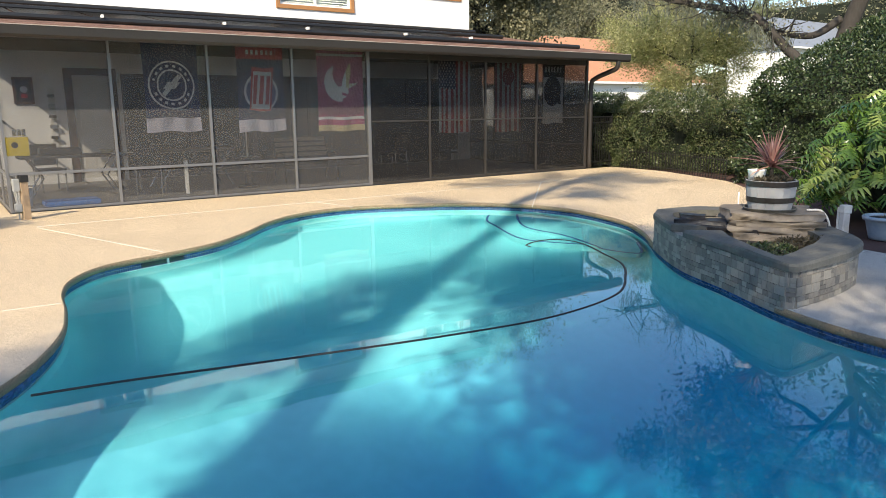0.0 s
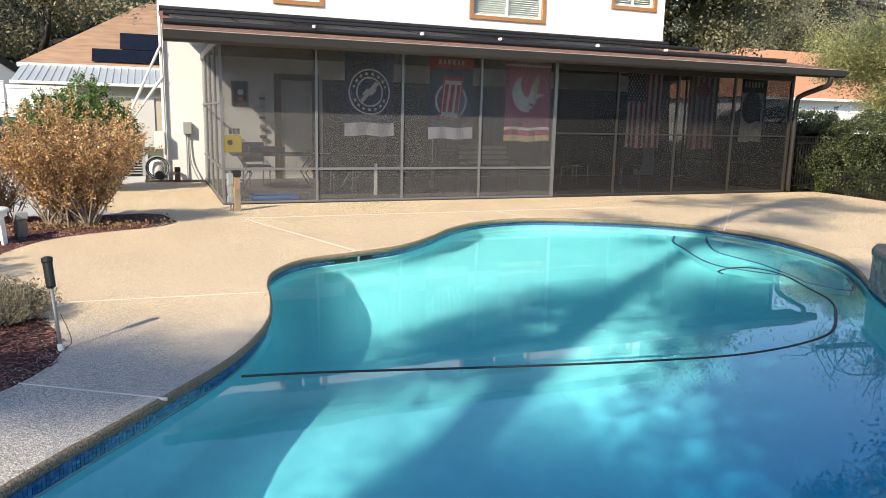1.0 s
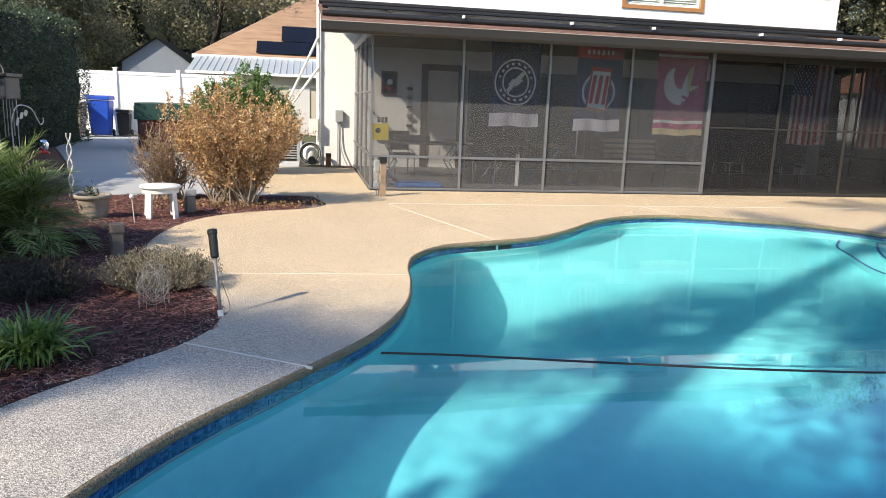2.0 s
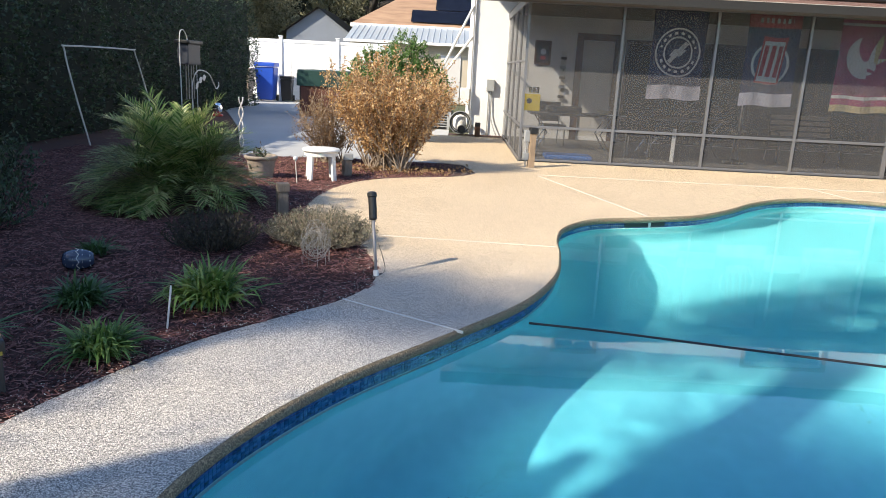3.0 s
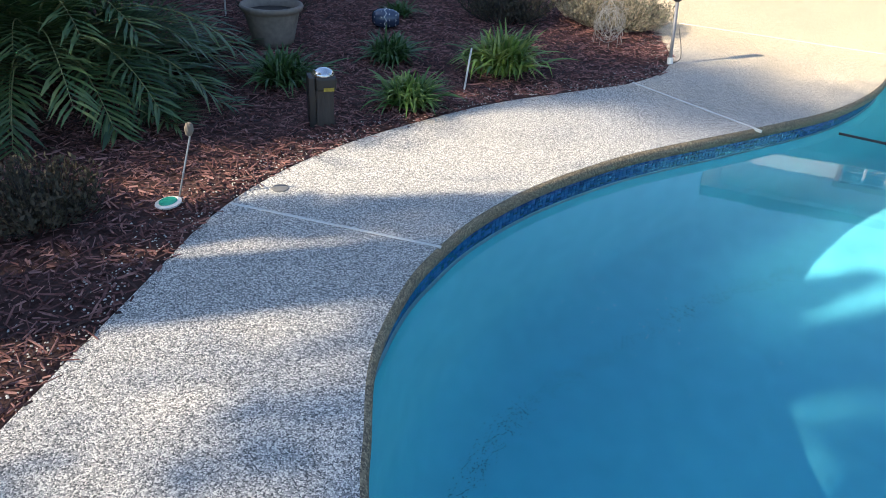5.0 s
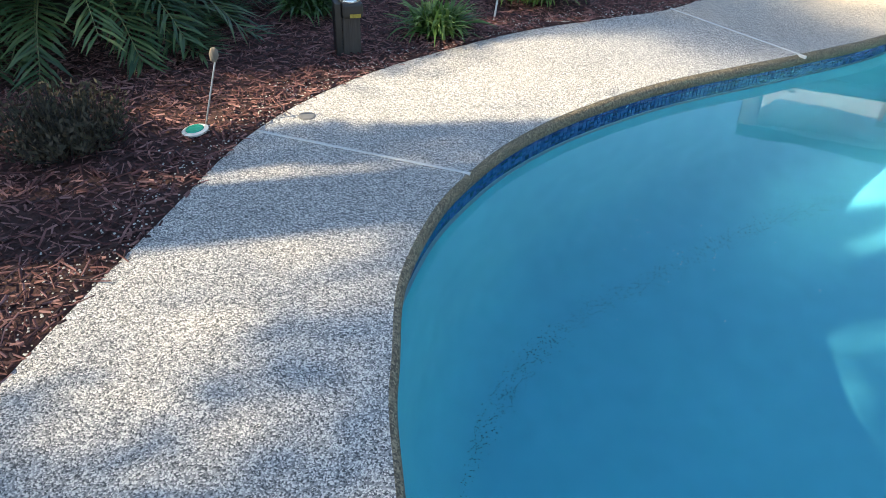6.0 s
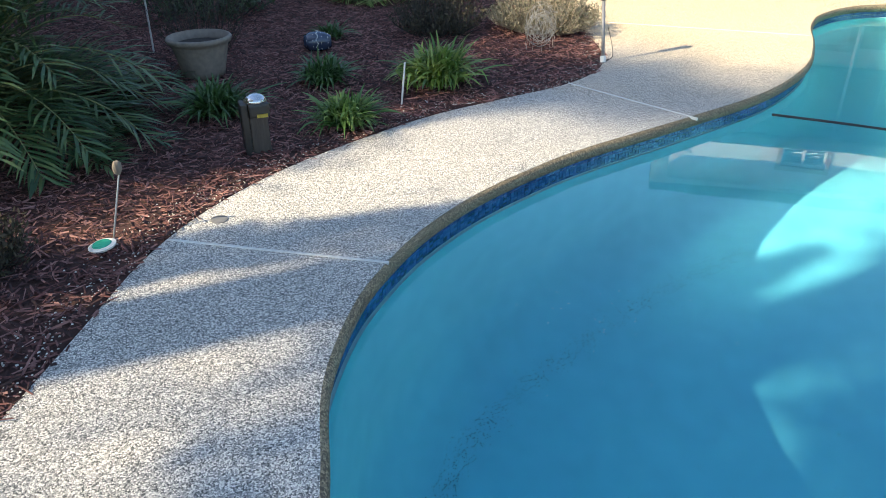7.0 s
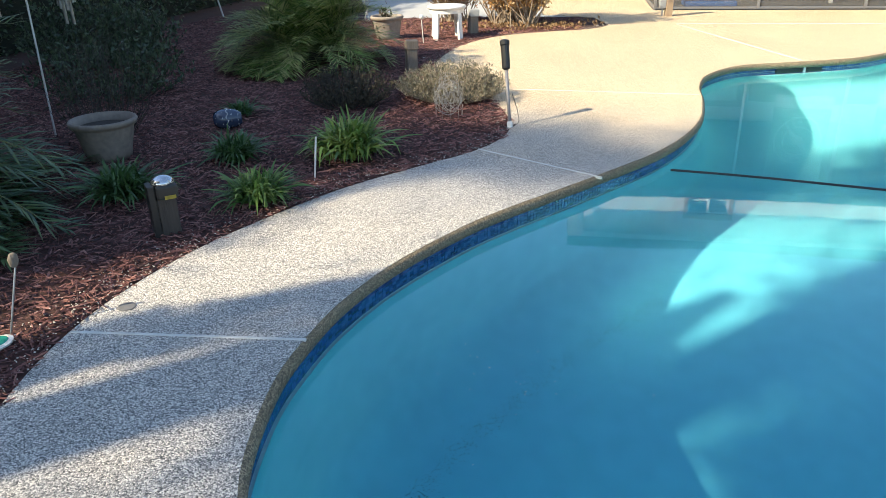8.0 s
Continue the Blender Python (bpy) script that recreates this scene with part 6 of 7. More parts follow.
def lobed_leaf():
    """A deeply cut leaf blade with a stalk side at the origin, along +x, about 1 long."""
    bm = bmesh.new()
    k = 4
    mid = [bm.verts.new((x, 0, 0.16 * math.sin(x * 2.8))) for x in np.linspace(0, 0.86, k + 1)]
    for i in range(k):
        for s in (-1, 1):
            x0, x1, z = mid[i].co.x, mid[i + 1].co.x, mid[i].co.z
            reach = 0.2 + 0.32 * math.sin(math.pi * (0.22 + 0.6 * i / k))
            fan = -0.12 + 0.75 * (i + 0.5) / k
            q = lambda f, off: bm.verts.new((x0 + off * (x1 - x0) + fan * reach * f, s * reach * f * (1 - 0.25 * i / k), z + 0.05 * f - 0.26 * f * f * reach / 0.4))
            a, b, c, d, e = q(0.4, 0.18), q(0.8, 0.3), q(1.1, 0.55), q(0.8, 0.8), q(0.4, 0.8)
            for vs in ((mid[i], a, e, mid[i + 1]), (a, b, d, e)):
                bm.faces.new(vs if s < 0 else vs[::-1])
            vs = (b, c, d)
            bm.faces.new(vs if s < 0 else vs[::-1])
    tip = bm.verts.new((1.08, 0, mid[-1].co.z - 0.12))
    l, r = bm.verts.new((0.95, 0.06, mid[-1].co.z - 0.02)), bm.verts.new((0.95, -0.06, mid[-1].co.z - 0.02))
    bm.faces.new((mid[-1], r, tip, l))
    return bm


PHILO = leaf_mat("philodendron_leaf", (0.12, 0.21, 0.035), (0.03, 0.07, 0.017), rough=0.25, glow=0.25, third=(0.30, 0.37, 0.10))
philo = tagged(base("philodendron", pose(9.5, -8.7, 0)), "large philodendron with deeply cut glossy leaves", "plant")
# near-black ball inside, so gaps between the leaves look shaded
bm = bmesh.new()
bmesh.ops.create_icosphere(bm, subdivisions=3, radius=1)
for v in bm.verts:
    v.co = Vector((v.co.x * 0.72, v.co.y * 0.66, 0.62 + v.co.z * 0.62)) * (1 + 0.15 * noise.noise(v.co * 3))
part("shade_core", bm, CORE, philo, "near-black core for the shade between leaves")
first = None
rr = random.Random(12)
for i in range(700):
    a, e = rr.uniform(0, 6.28), rr.uniform(0.05, 1.45)
    R = rr.uniform(0.7, 1.25)
    p = Vector((math.cos(a) * math.cos(e) * R * 1.1, math.sin(a) * math.cos(e) * R, 0.25 + math.sin(e) * R * 1.25))
    s = rr.uniform(0.17, 0.29)
    m = Matrix.LocRotScale(p, Euler((rr.uniform(-0.6, 0.6), rr.uniform(0.2, 1.1), a + rr.uniform(-0.9, 0.9))), (s, s, s))
    if first is None:
        first = part("leaf", lobed_leaf(), PHILO, philo)
        first.matrix_basis = m
    else:
        shared("leaf", first.data, philo, m)
    if i % 6 == 0:
        part("stalk", tube(bmesh.new(), [(p.x * 0.15, p.y * 0.15, 0.0), (p.x * 0.55, p.y * 0.55, p.z * 0.65), tuple(p)], [0.018, 0.014, 0.01], 5), PALM_STEM, philo)

# low iron fence, gate and downspout
fence2 = tagged(base("iron_fence"), "low black iron picket fence along the hedge", "fence")
line = [Vector((13.55, -0.35, 0)), Vector((13.42, -1.9, 0)), Vector((12.55, -4.1, 0))]
for a, b in zip(line, line[1:]):
    for z in (0.08, 0.42):
        part("rail", beam(bmesh.new(), a + Vector((0, 0, z)), b + Vector((0, 0, z)), 0.02, 0.02), IRON, fence2)
    n = int((b - a).length / 0.1)
    for i in range(n):
        p = a + (b - a) * (i + 0.5) / n
        part("picket", boxed(p.x - 0.007, p.x + 0.007, p.y - 0.007, p.y + 0.007, -0.02, 0.5), IRON, fence2)
gate = tagged(base("iron_gate", pose(12.75, 0.1, 0, 0, 0, 6)), "black iron picket gate beside the porch", "gate")
for x in (0.0, 1.05):
    part("post", boxed(x - 0.025, x + 0.025, -0.025, 0.025, -0.02, 1.32, 0.004), IRON, gate)
for z in (0.12, 1.12, 1.27):
    part("rail", boxed(0.026, 1.024, -0.015, 0.015, z, z + 0.03), IRON, gate)
for i in range(10):
    x = 0.026 + (i + 0.5) * 0.998 / 10
    part("picket", boxed(x - 0.008, x + 0.008, -0.008, 0.008, 0.03, 1.29), IRON, gate)
spout = tagged(base("downspout", pose(12.72, -0.05, 0)), "dark metal downspout curving from the gutter", "downspout")
part("pipe", tube(bmesh.new(), spline([(0, 0, 0.02), (0, 0, 1.2), (0, 0, 2.05), (0.02, -0.1, 2.22), (0.1, -0.45, 2.36), (0.14, -0.68, 2.45), (0.14, -0.72, 2.62)], 5), 0.058, 10), DARKTRIM, spout, smooth=True)

# ---------------------------------------------------------------- flags hung inside the screen
def cloth(name, w, h, cols, rows, paint, seed, wave=0.02):
    """A hanging cloth with soft folds; paint(u, v) picks its material slot."""
    bm = bmesh.new()
    grid = [[bm.verts.new((w * (i / cols - 0.5) * (1 - 0.03 * math.sin(math.pi * j / rows)), wave * math.sin(i / cols * 15 + seed) * (0.3 + 0.9 * j / rows) + 0.01 * noise.noise((i * 26 / cols, j * 28 / rows, seed)), -h * j / rows - 0.012 * math.sin(i / cols * 9 + seed) * j / rows)) for i in range(cols + 1)] for j in range(rows + 1)]
    for j in range(rows):
        for i in range(cols):
            f = bm.faces.new((grid[j][i], grid[j + 1][i], grid[j + 1][i + 1], grid[j][i + 1]))
            f.material_index = paint((i + 0.5) / cols, (j + 0.5) / rows)
    return bm


def cloth_mat(name, c):
    m = leaf_mat(name, c, tuple(v * 0.8 for v in c), rough=0.9, glow=0.35)
    return m


NAVY, ROYAL = cloth_mat("navy_cloth", (0.035, 0.045, 0.12)), cloth_mat("slate_blue_cloth", (0.10, 0.11, 0.24))
WHITECLOTH, REDCLOTH = cloth_mat("white_cloth", (0.72, 0.72, 0.75)), cloth_mat("red_cloth", (0.48, 0.05, 0.07))
PURPLE, GOLDCLOTH = cloth_mat("purple_cloth", (0.40, 0.075, 0.18)), cloth_mat("cream_cloth", (0.62, 0.52, 0.30))
BLACKCLOTH, GREYCLOTH = cloth_mat("black_cloth", (0.02, 0.02, 0.022)), cloth_mat("pale_grey_cloth", (0.50, 0.50, 0.48))
# pale tone painting the sun on the navy flags' lower ends
SUNLIT_NAVY = cloth_mat("sunlit_navy_cloth", (0.58, 0.58, 0.70))
PINKCLOTH = cloth_mat("faded_red_cloth", (0.36, 0.10, 0.11))


def ring_at(u, v, cu, cv, asp):
    return math.hypot((u - cu), (v - cv) * asp)


def emblem_bolt(u, v):
    d = ring_at(u, v, 0.5, 0.47, 1.55)
    if 0.40 < d < 0.43 or 0.25 < d < 0.28:
        return 1
    if 0.28 < d < 0.40:
        a = math.atan2((v - 0.47) * 1.55, u - 0.5)
        return 1 if math.sin(a * 17) > 0.1 and 0.315 < d < 0.36 and abs(math.sin(a)) > 0.25 else 0
    x, y = u - 0.5, (v - 0.47) * 1.55
    if d < 0.24 and abs(x + y * 0.9) < 0.055 + (0.05 if abs(y) < 0.06 else 0):
        return 1
    # sunlit lower end, painted in the cloth colour
    return 2 if v > 0.84 else 0


def emblem_banner(u, v):
    if v < 0.17:
        return 1 if not (0.07 < v < 0.12 and 0.15 < u < 0.85 and math.sin(u * 60) > 0) else 2
    x, y = u - 0.5, (v - 0.56) * 1.75
    x += 0.12 * y
    if abs(x) < 0.24 and -0.5 < y + 0.1 * abs(x) < 0.36:
        if abs(x) > 0.2 or y < -0.44 or y > 0.31:
            return 1
        return 1 if abs(((x + 0.2) / 0.4 * 3) % 1 - 0.5) < 0.3 and -0.36 < y < 0.22 else 2
    d = math.hypot(u - 0.5, y + 0.02)
    if d < 0.38:
        return 2 if d > 0.33 else 3
    # painted sunlight below the eave's shadow line
    return 4 if v > 0.86 else 0


def emblem_wing(u, v):
    if v < 0.04 or v > 0.93:
        return 1
    if 0.07 < v < 0.10 or 0.83 < v < 0.86:
        return 2
    x, y = u - 0.5, (v - 0.46) * 1.55
    if math.hypot(x + 0.02, y + 0.06) < 0.34 and math.hypot(x - 0.16, y + 0.24) > 0.32 and x < 0.02:
        return 2
    if math.hypot(x - 0.03, (y - 0.1) * 1.3) < 0.15:
        return 2 if abs(y - 0.12 - 0.3 * x) > 0.025 else 0
    if abs(x - 0.12 + 0.3 * (y + 0.1)) < 0.085 * (1 - ((y + 0.12) / 0.32) ** 2):
        return 1 if x > 0.12 else 2
    if 0.1 < x < 0.36 and abs(y - 0.04 + 0.25 * x) < 0.1 * (1 - x / 0.38):
        return 1 if int(x * 30) % 2 else 2
    return 0


def stripes(u, v):
    if u < 0.54 and v < 0.385:
        return 2 if (int(u * 22) + int(v * 26)) % 2 == 0 and (u * 22) % 1 > 0.35 and (v * 26) % 1 > 0.35 else 1
    return 0 if int(u * 13) % 2 == 0 else 3


def stripes_faded(u, v):
    return 0 if (int(u * 11) % 2 == 0 or ring_at(u, v, 0.5, 0.2, 1.8) < 0.22) else 1


def emblem_dark(u, v):
    if v < 0.15:
        return 1 if 0.04 < v < 0.12 and 0.12 < u < 0.88 and math.sin(u * 50) > 0 else 0
    d = ring_at(u, v, 0.45, 0.42, 1.5)
    if v < 0.2 or u < 0.05 or u > 0.95:
        return 0
    if d < 0.36 or (abs(u - 0.7) < 0.06 + 0.2 * (v - 0.3) and 0.3 < v < 0.62):
        return 0
    return 1 if v < 0.93 else 0


FLAGS = [(2.6, 0.93, 2.67, 1.48, emblem_bolt, (NAVY, WHITECLOTH, SUNLIT_NAVY), "navy flag with a white ring emblem behind the screen", 1),
         (4.2, 0.9, 2.73, 1.58, emblem_banner, (NAVY, REDCLOTH, WHITECLOTH, ROYAL, SUNLIT_NAVY), "navy flag with a red and white emblem and red header", 2),
         (5.84, 1.02, 2.72, 1.6, emblem_wing, (PURPLE, GOLDCLOTH, WHITECLOTH), "purple flag with a pale winged emblem and cream border", 3),
         (8.62, 0.88, 2.55, 1.54, stripes, (WHITECLOTH, NAVY, WHITECLOTH, REDCLOTH), "star-spangled red and white striped flag hung upright", 4),
         (10.16, 0.82, 2.55, 1.56, stripes_faded, (PINKCLOTH, GREYCLOTH), "faded red and pale striped flag behind the screen", 5),
         (11.6, 0.76, 2.55, 1.5, emblem_dark, (BLACKCLOTH, GREYCLOTH), "black flag with a pale grey emblem behind the screen", 6)]
for x, w, ztop, h, paint, ms, label, seed in FLAGS:
    ob = tagged(base("flag", pose(x, 0.12, ztop)), label, "flag", "flags hung along the porch screen")
    part("cloth", cloth("cloth", w, h, 130, 180, paint, seed), list(ms), ob, smooth=True)
    part("rod", tube(bmesh.new(), [(-w / 2 - 0.04, 0, 0.01), (w / 2 + 0.04, 0, 0.01)], 0.01, 8), DARKWOOD, ob)

# ---------------------------------------------------------------- inside the porch
def folding_table(x, y, w, d, label, turn=0):
    ob = tagged(base("folding_table", pose(x, y, 0.012, 0, 0, turn)), label, "table", "folding tables in the porch")
    part("tabletop", boxed(-w / 2, w / 2, -d / 2, d / 2, 0.7, 0.745, 0.012), TABLETOP, ob)
    for sx in (-1, 1):
        for sy in (-1, 1):
            part("leg", tube(bmesh.new(), [(sx * w * 0.42, sy * d * 0.4, 0.7), (sx * w * 0.3, sy * d * 0.4, 0.35), (sx * w * 0.42, sy * d * 0.4, 0.0)], 0.016, 7), CHROME, ob)
        part("brace", tube(bmesh.new(), [(sx * w * 0.3, -d * 0.4, 0.35), (sx * w * 0.3, d * 0.4, 0.35)], 0.01, 6), STEEL, ob)
    return ob


TABLETOP = mat("dark_grey_tabletop", (0.07, 0.07, 0.072), (0.045, 0.045, 0.047), rough=0.6, grain=30)
folding_table(1.25, 2.3, 1.8, 0.76, "dark folding table inside the porch")
folding_table(3.5, 2.5, 1.8, 0.76, "dark folding table inside the porch", 4)
speaker = tagged(base("yellow_box", pose(0.4, 2.6, 0.757)), "yellow box with a round dark hole on the table", "box")
part("body", boxed(-0.18, 0.18, -0.14, 0.07, 0.0, 0.34, 0.012), YELLOW, speaker)
part("hole", lathe(bmesh.new(), [(0, 0.0), (0.055, 0.0), (0.055, 0.006), (0, 0.006)], 20), BLACKPLASTIC, speaker).matrix_basis = pose(-0.05, -0.141, 0.2, 90)
for k in range(3):
    part("can", lathe(bmesh.new(), [(0, 0), (0.03, 0), (0.033, 0.01), (0.033, 0.11), (0.027, 0.12), (0, 0.12)], 12, (-0.02 + k * 0.075, 0.02, 0.36)), CHROME, speaker)
case = tagged(base("black_case", pose(1.05, 2.3, 0.757)), "low black case lying on the folding table", "case")
part("case", boxed(-0.35, 0.35, -0.2, 0.2, 0.0, 0.13, 0.03), BLACKPLASTIC, case)
hat = tagged(base("bowl", pose(1.85, 2.2, 0.757)), "small yellow and white bowl on the table", "bowl")
part("bowl", lathe(bmesh.new(), [(0, 0), (0.09, 0.005), (0.13, 0.08), (0.12, 0.08), (0.085, 0.02), (0, 0.018)], 18), GOLDCLOTH, hat)
papers = tagged(base("paper_stack", pose(2.1, 2.1, 0.757)), "loose white papers on the table", "paper")
part("sheet", boxed(-0.2, 0.2, -0.12, 0.12, 0, 0.012), WHITEPLASTIC, papers)
mat_b = tagged(base("pool_float", pose(0.95, 0.55, 0.012)), "flat blue pool float on the porch floor", "pool float")
bm = boxed(-0.45, 0.4, -0.22, 0.22, 0, 0.09, 0.035)
part("cushion", bm, mat("pool_float_vinyl", (0.07, 0.22, 0.60), (0.05, 0.16, 0.5), rough=0.45, grain=20), mat_b)
bag = tagged(base("bucket", pose(0.25, 0.75, 0.012)), "white and blue plastic bucket by the corner post", "bucket")
part("bucket", lathe(bmesh.new(), [(0, 0), (0.12, 0), (0.15, 0.3), (0.155, 0.31), (0.14, 0.31), (0.115, 0.02), (0, 0.02)], 18), WHITEPLASTIC, bag)
pic = tagged(base("picture", pose(0.82, BACK - 0.02, 1.72)), "dark framed picture on the porch wall", "picture")
bm = bmesh.new()
for a in ((-0.19, 0.19, 0.0, 0.05), (-0.19, 0.19, 0.5, 0.55), (-0.19, -0.14, 0.05, 0.5), (0.14, 0.19, 0.05, 0.5)):
    box(bm, a[0], a[1], -0.02, 0.015, a[2], a[3], 0.004)
part("frame", bm, DARKWOOD, pic)
part("canvas", boxed(-0.14, 0.14, -0.005, 0.01, 0.05, 0.5), BLACKCLOTH, pic)
part("motif", lathe(bmesh.new(), [(0, -0.002), (0.07, -0.002), (0.07, 0.0), (0, 0.0)], 16), WHITECLOTH, pic).matrix_basis = pose(0.01, -0.006, 0.3, 90)
part("motif", boxed(-0.05, 0.07, -0.009, -0.0055, 0.12, 0.2), REDCLOTH, pic)
rack = tagged(base("wall_rack", pose(1.33, BACK - 0.01, 0.8)), "narrow wall rack holding dark hanging tools", "rack")
part("board", boxed(-0.06, 0.06, -0.015, 0.005, 0.0, 1.25, 0.004), INNER, rack)
for k in range(5):
    z = 0.15 + 0.22 * k
    part("hook", tube(bmesh.new(), [(0, -0.016, z), (0, -0.07, z), (0, -0.08, z + 0.05)], 0.008, 6), IRON, rack)
    part("tool", boxed(-0.09, 0.05, -0.1, -0.05, z + 0.03, z + 0.09 + 0.02 * (k % 2), 0.01), (IRON, STEEL)[k % 2], rack)
bench = tagged(base("bench", pose(5.85, 1.9, 0.012)), "metal garden bench with slatted seat and back", "bench")
for sx in (-0.62, 0.62):
    part("frame", tube(bmesh.new(), spline([(sx, -0.28, 0.0), (sx, -0.28, 0.42), (sx, -0.25, 0.58), (sx, 0.15, 0.6), (sx, 0.2, 0.42), (sx, 0.3, 0.0)], 5), 0.018, 7), IRON, bench)
    part("upright", tube(bmesh.new(), [(sx, 0.18, 0.42), (sx, 0.3, 0.92)], 0.018, 7), IRON, bench)
for k in range(5):
    part("slat", boxed(-0.6, 0.6, -0.25 + k * 0.09, -0.19 + k * 0.09, 0.42, 0.44, 0.004), GREYWOOD, bench)
for k in range(4):
    part("slat", boxed(-0.6, 0.6, 0.2 + k * 0.03, 0.222 + k * 0.03, 0.52 + k * 0.11, 0.6 + k * 0.11, 0.004), GREYWOOD, bench)
broom = tagged(base("pool_pole", pose(4.25, 1.2, 0.012)), "pale pole standing in a dark stand", "pole")
part("pole", tube(bmesh.new(), [(0, 0, 0.05), (0.02, 0.03, 1.6)], 0.012, 7), WHITEMETAL, broom)
part("stand", lathe(bmesh.new(), [(0, 0), (0.22, 0), (0.22, 0.05), (0.08, 0.09), (0.06, 0.5), (0.15, 0.55), (0.15, 0.62), (0, 0.62)], 18), BLACKPLASTIC, broom)
leg = tagged(base("white_post", pose(2.95, 0.9, 0.012)), "short white plastic post on the porch floor", "post")
part("post", boxed(-0.03, 0.03, -0.03, 0.03, 0, 0.62, 0.006), WHITEPLASTIC, leg)


def patio_chair(x, y, turn):
    ob = tagged(base("patio_chair", pose(x, y, 0.012, 0, 0, turn)), "dark metal patio chair in the porch", "chair", "patio chairs")
    part("seat", boxed(-0.24, 0.24, -0.22, 0.24, 0.41, 0.45, 0.012), BLACKPLASTIC, ob)
    part("backrest", boxed(-0.24, 0.24, 0.24, 0.28, 0.5, 0.92, 0.012), BLACKPLASTIC, ob)
    for sx in (-0.22, 0.22):
        part("leg", tube(bmesh.new(), [(sx, -0.2, 0.41), (sx, -0.22, 0)], 0.013, 7), STEEL, ob)
        part("leg", tube(bmesh.new(), [(sx, 0.26, 0.9), (sx, 0.24, 0.41), (sx, 0.28, 0)], 0.013, 7), STEEL, ob)
    return ob


chair = patio_chair(2.45, 1.5, 160)
copy_thing(chair, pose(0.95, 3.1, 0.012, 0, 0, 10))
copy_thing(chair, pose(8.4, 2.4, 0.012, 0, 0, 200))
copy_thing(chair, pose(9.9, 2.2, 0.012, 0, 0, 150))
lampfix = tagged(base("eave_light", pose(7.55, -0.35, 2.6)), "small white light fitting under the eave", "light fitting")
part("body", boxed(-0.13, 0.13, -0.04, 0.04, 0.03, 0.06, 0.01), WHITEPLASTIC, lampfix)

DARKPANEL = mat("dark_panel_surface", (0.012, 0.013, 0.015), (0.008, 0.009, 0.01), rough=0.35, grain=10, bump=0)
# panels added to make the porch's back wall dark
dark_panels = tagged(base("sliding_door", pose(0, BACK, 0)), "framed dark panels added along the porch's back wall", "door")
for k in range(6):
    a, b = 2.75 + k * 1.52, 2.75 + (k + 1) * 1.52
    part("pane", boxed(a + 0.06, b - 0.06, -0.03, -0.018, 0.1, 2.3), DARKPANEL, dark_panels)
    for x0, x1, z0, z1 in ((a, a + 0.058, 0.02, 2.38), (b - 0.058, b - 0.002, 0.02, 2.38), (a + 0.06, b - 0.06, 0.02, 0.098), (a + 0.06, b - 0.06, 2.302, 2.38)):
        part("frame", boxed(x0, x1, -0.04, -0.004, z0, z1, 0.004), BRONZE, dark_panels)

# ---------------------------------------------------------------- beside the house
tub = tagged(base("hot_tub", pose(-4.6, 9.3, 0)), "square brown hot tub under a dark green cover", "hot tub")
PANEL = mat("reddish_brown_panel", (0.15, 0.055, 0.035), (0.10, 0.035, 0.024), rough=0.6, grain=14, stain=2, stretch=(6, 6, 0.5))
for k in range(4):
    for i in range(10):
        o = part("board", boxed(-1.0 + i * 0.2 + 0.004, -0.8 + i * 0.2 - 0.004, -1.05, -1.02, 0.02, 1.02, 0.004), PANEL, tub)
        o.matrix_basis = pose(0, 0, 0, 0, 0, 90 * k)
part("shell", boxed(-1.02, 1.02, -1.02, 1.02, 0.0, 1.04), BLACKPLASTIC, tub)
COVER = mat("green_vinyl_cover", (0.02, 0.06, 0.05), (0.012, 0.04, 0.035), rough=0.45, grain=30, stain=2)
part("cover", boxed(-1.1, 1.1, -1.1, 0.0, 1.045, 1.3, 0.03), COVER, tub)
part("cover", boxed(-1.1, 1.1, 0.005, 1.1, 1.045, 1.3, 0.03), COVER, tub)
part("skirt", boxed(-1.11, 1.11, -1.115, -1.1, 0.85, 1.2, 0.004), COVER, tub)


def wheelie_bin(x, y, m, h, label, w=0.36):
    ob = tagged(base("wheelie_bin", pose(x, y, 0)), label, "bin", "wheeled bins by the fence")
    bm = bmesh.new()
    lo = [bm.verts.new((sx * w * 0.8, sy * w * 0.85, 0.06)) for sx, sy in ((-1, -1), (1, -1), (1, 1), (-1, 1))]
    hi = [bm.verts.new((sx * w, sy * w * 1.05, h * 0.88)) for sx, sy in ((-1, -1), (1, -1), (1, 1), (-1, 1))]
    for i in range(4):
        j = (i + 1) % 4
        bm.faces.new((lo[i], lo[j], hi[j], hi[i]))
    bm.faces.new(lo[::-1])
    bm.faces.new(hi)
    bmesh.ops.bevel(bm, geom=bm.edges[:], offset=0.03, segments=2, affect="EDGES")
    part("body", bm, m, ob)
    part("lid", boxed(-w * 1.08, w * 1.08, -w * 1.15, w * 1.15, h * 0.89, h, 0.04), m, ob)
    part("handle", tube(bmesh.new(), [(-w * 0.8, w * 1.25, h * 0.86), (w * 0.8, w * 1.25, h * 0.86)], 0.018, 8), BLACKPLASTIC, ob)
    for sx in (-1, 1):
        bm = tube(bmesh.new(), [(sx * w * 0.8, w * 0.95, 0.12), (sx * (w * 0.8 + 0.06), w * 0.95, 0.12)], 0.12, 16)
        part("wheel", bm, BLACKPLASTIC, ob)


BEIGE = mat("beige_plastic", (0.36, 0.30, 0.23), (0.28, 0.23, 0.17), rough=0.5)
wheelie_bin(-8.35, 15.2, BLUE, 1.43, "blue plastic wheeled recycling bin")
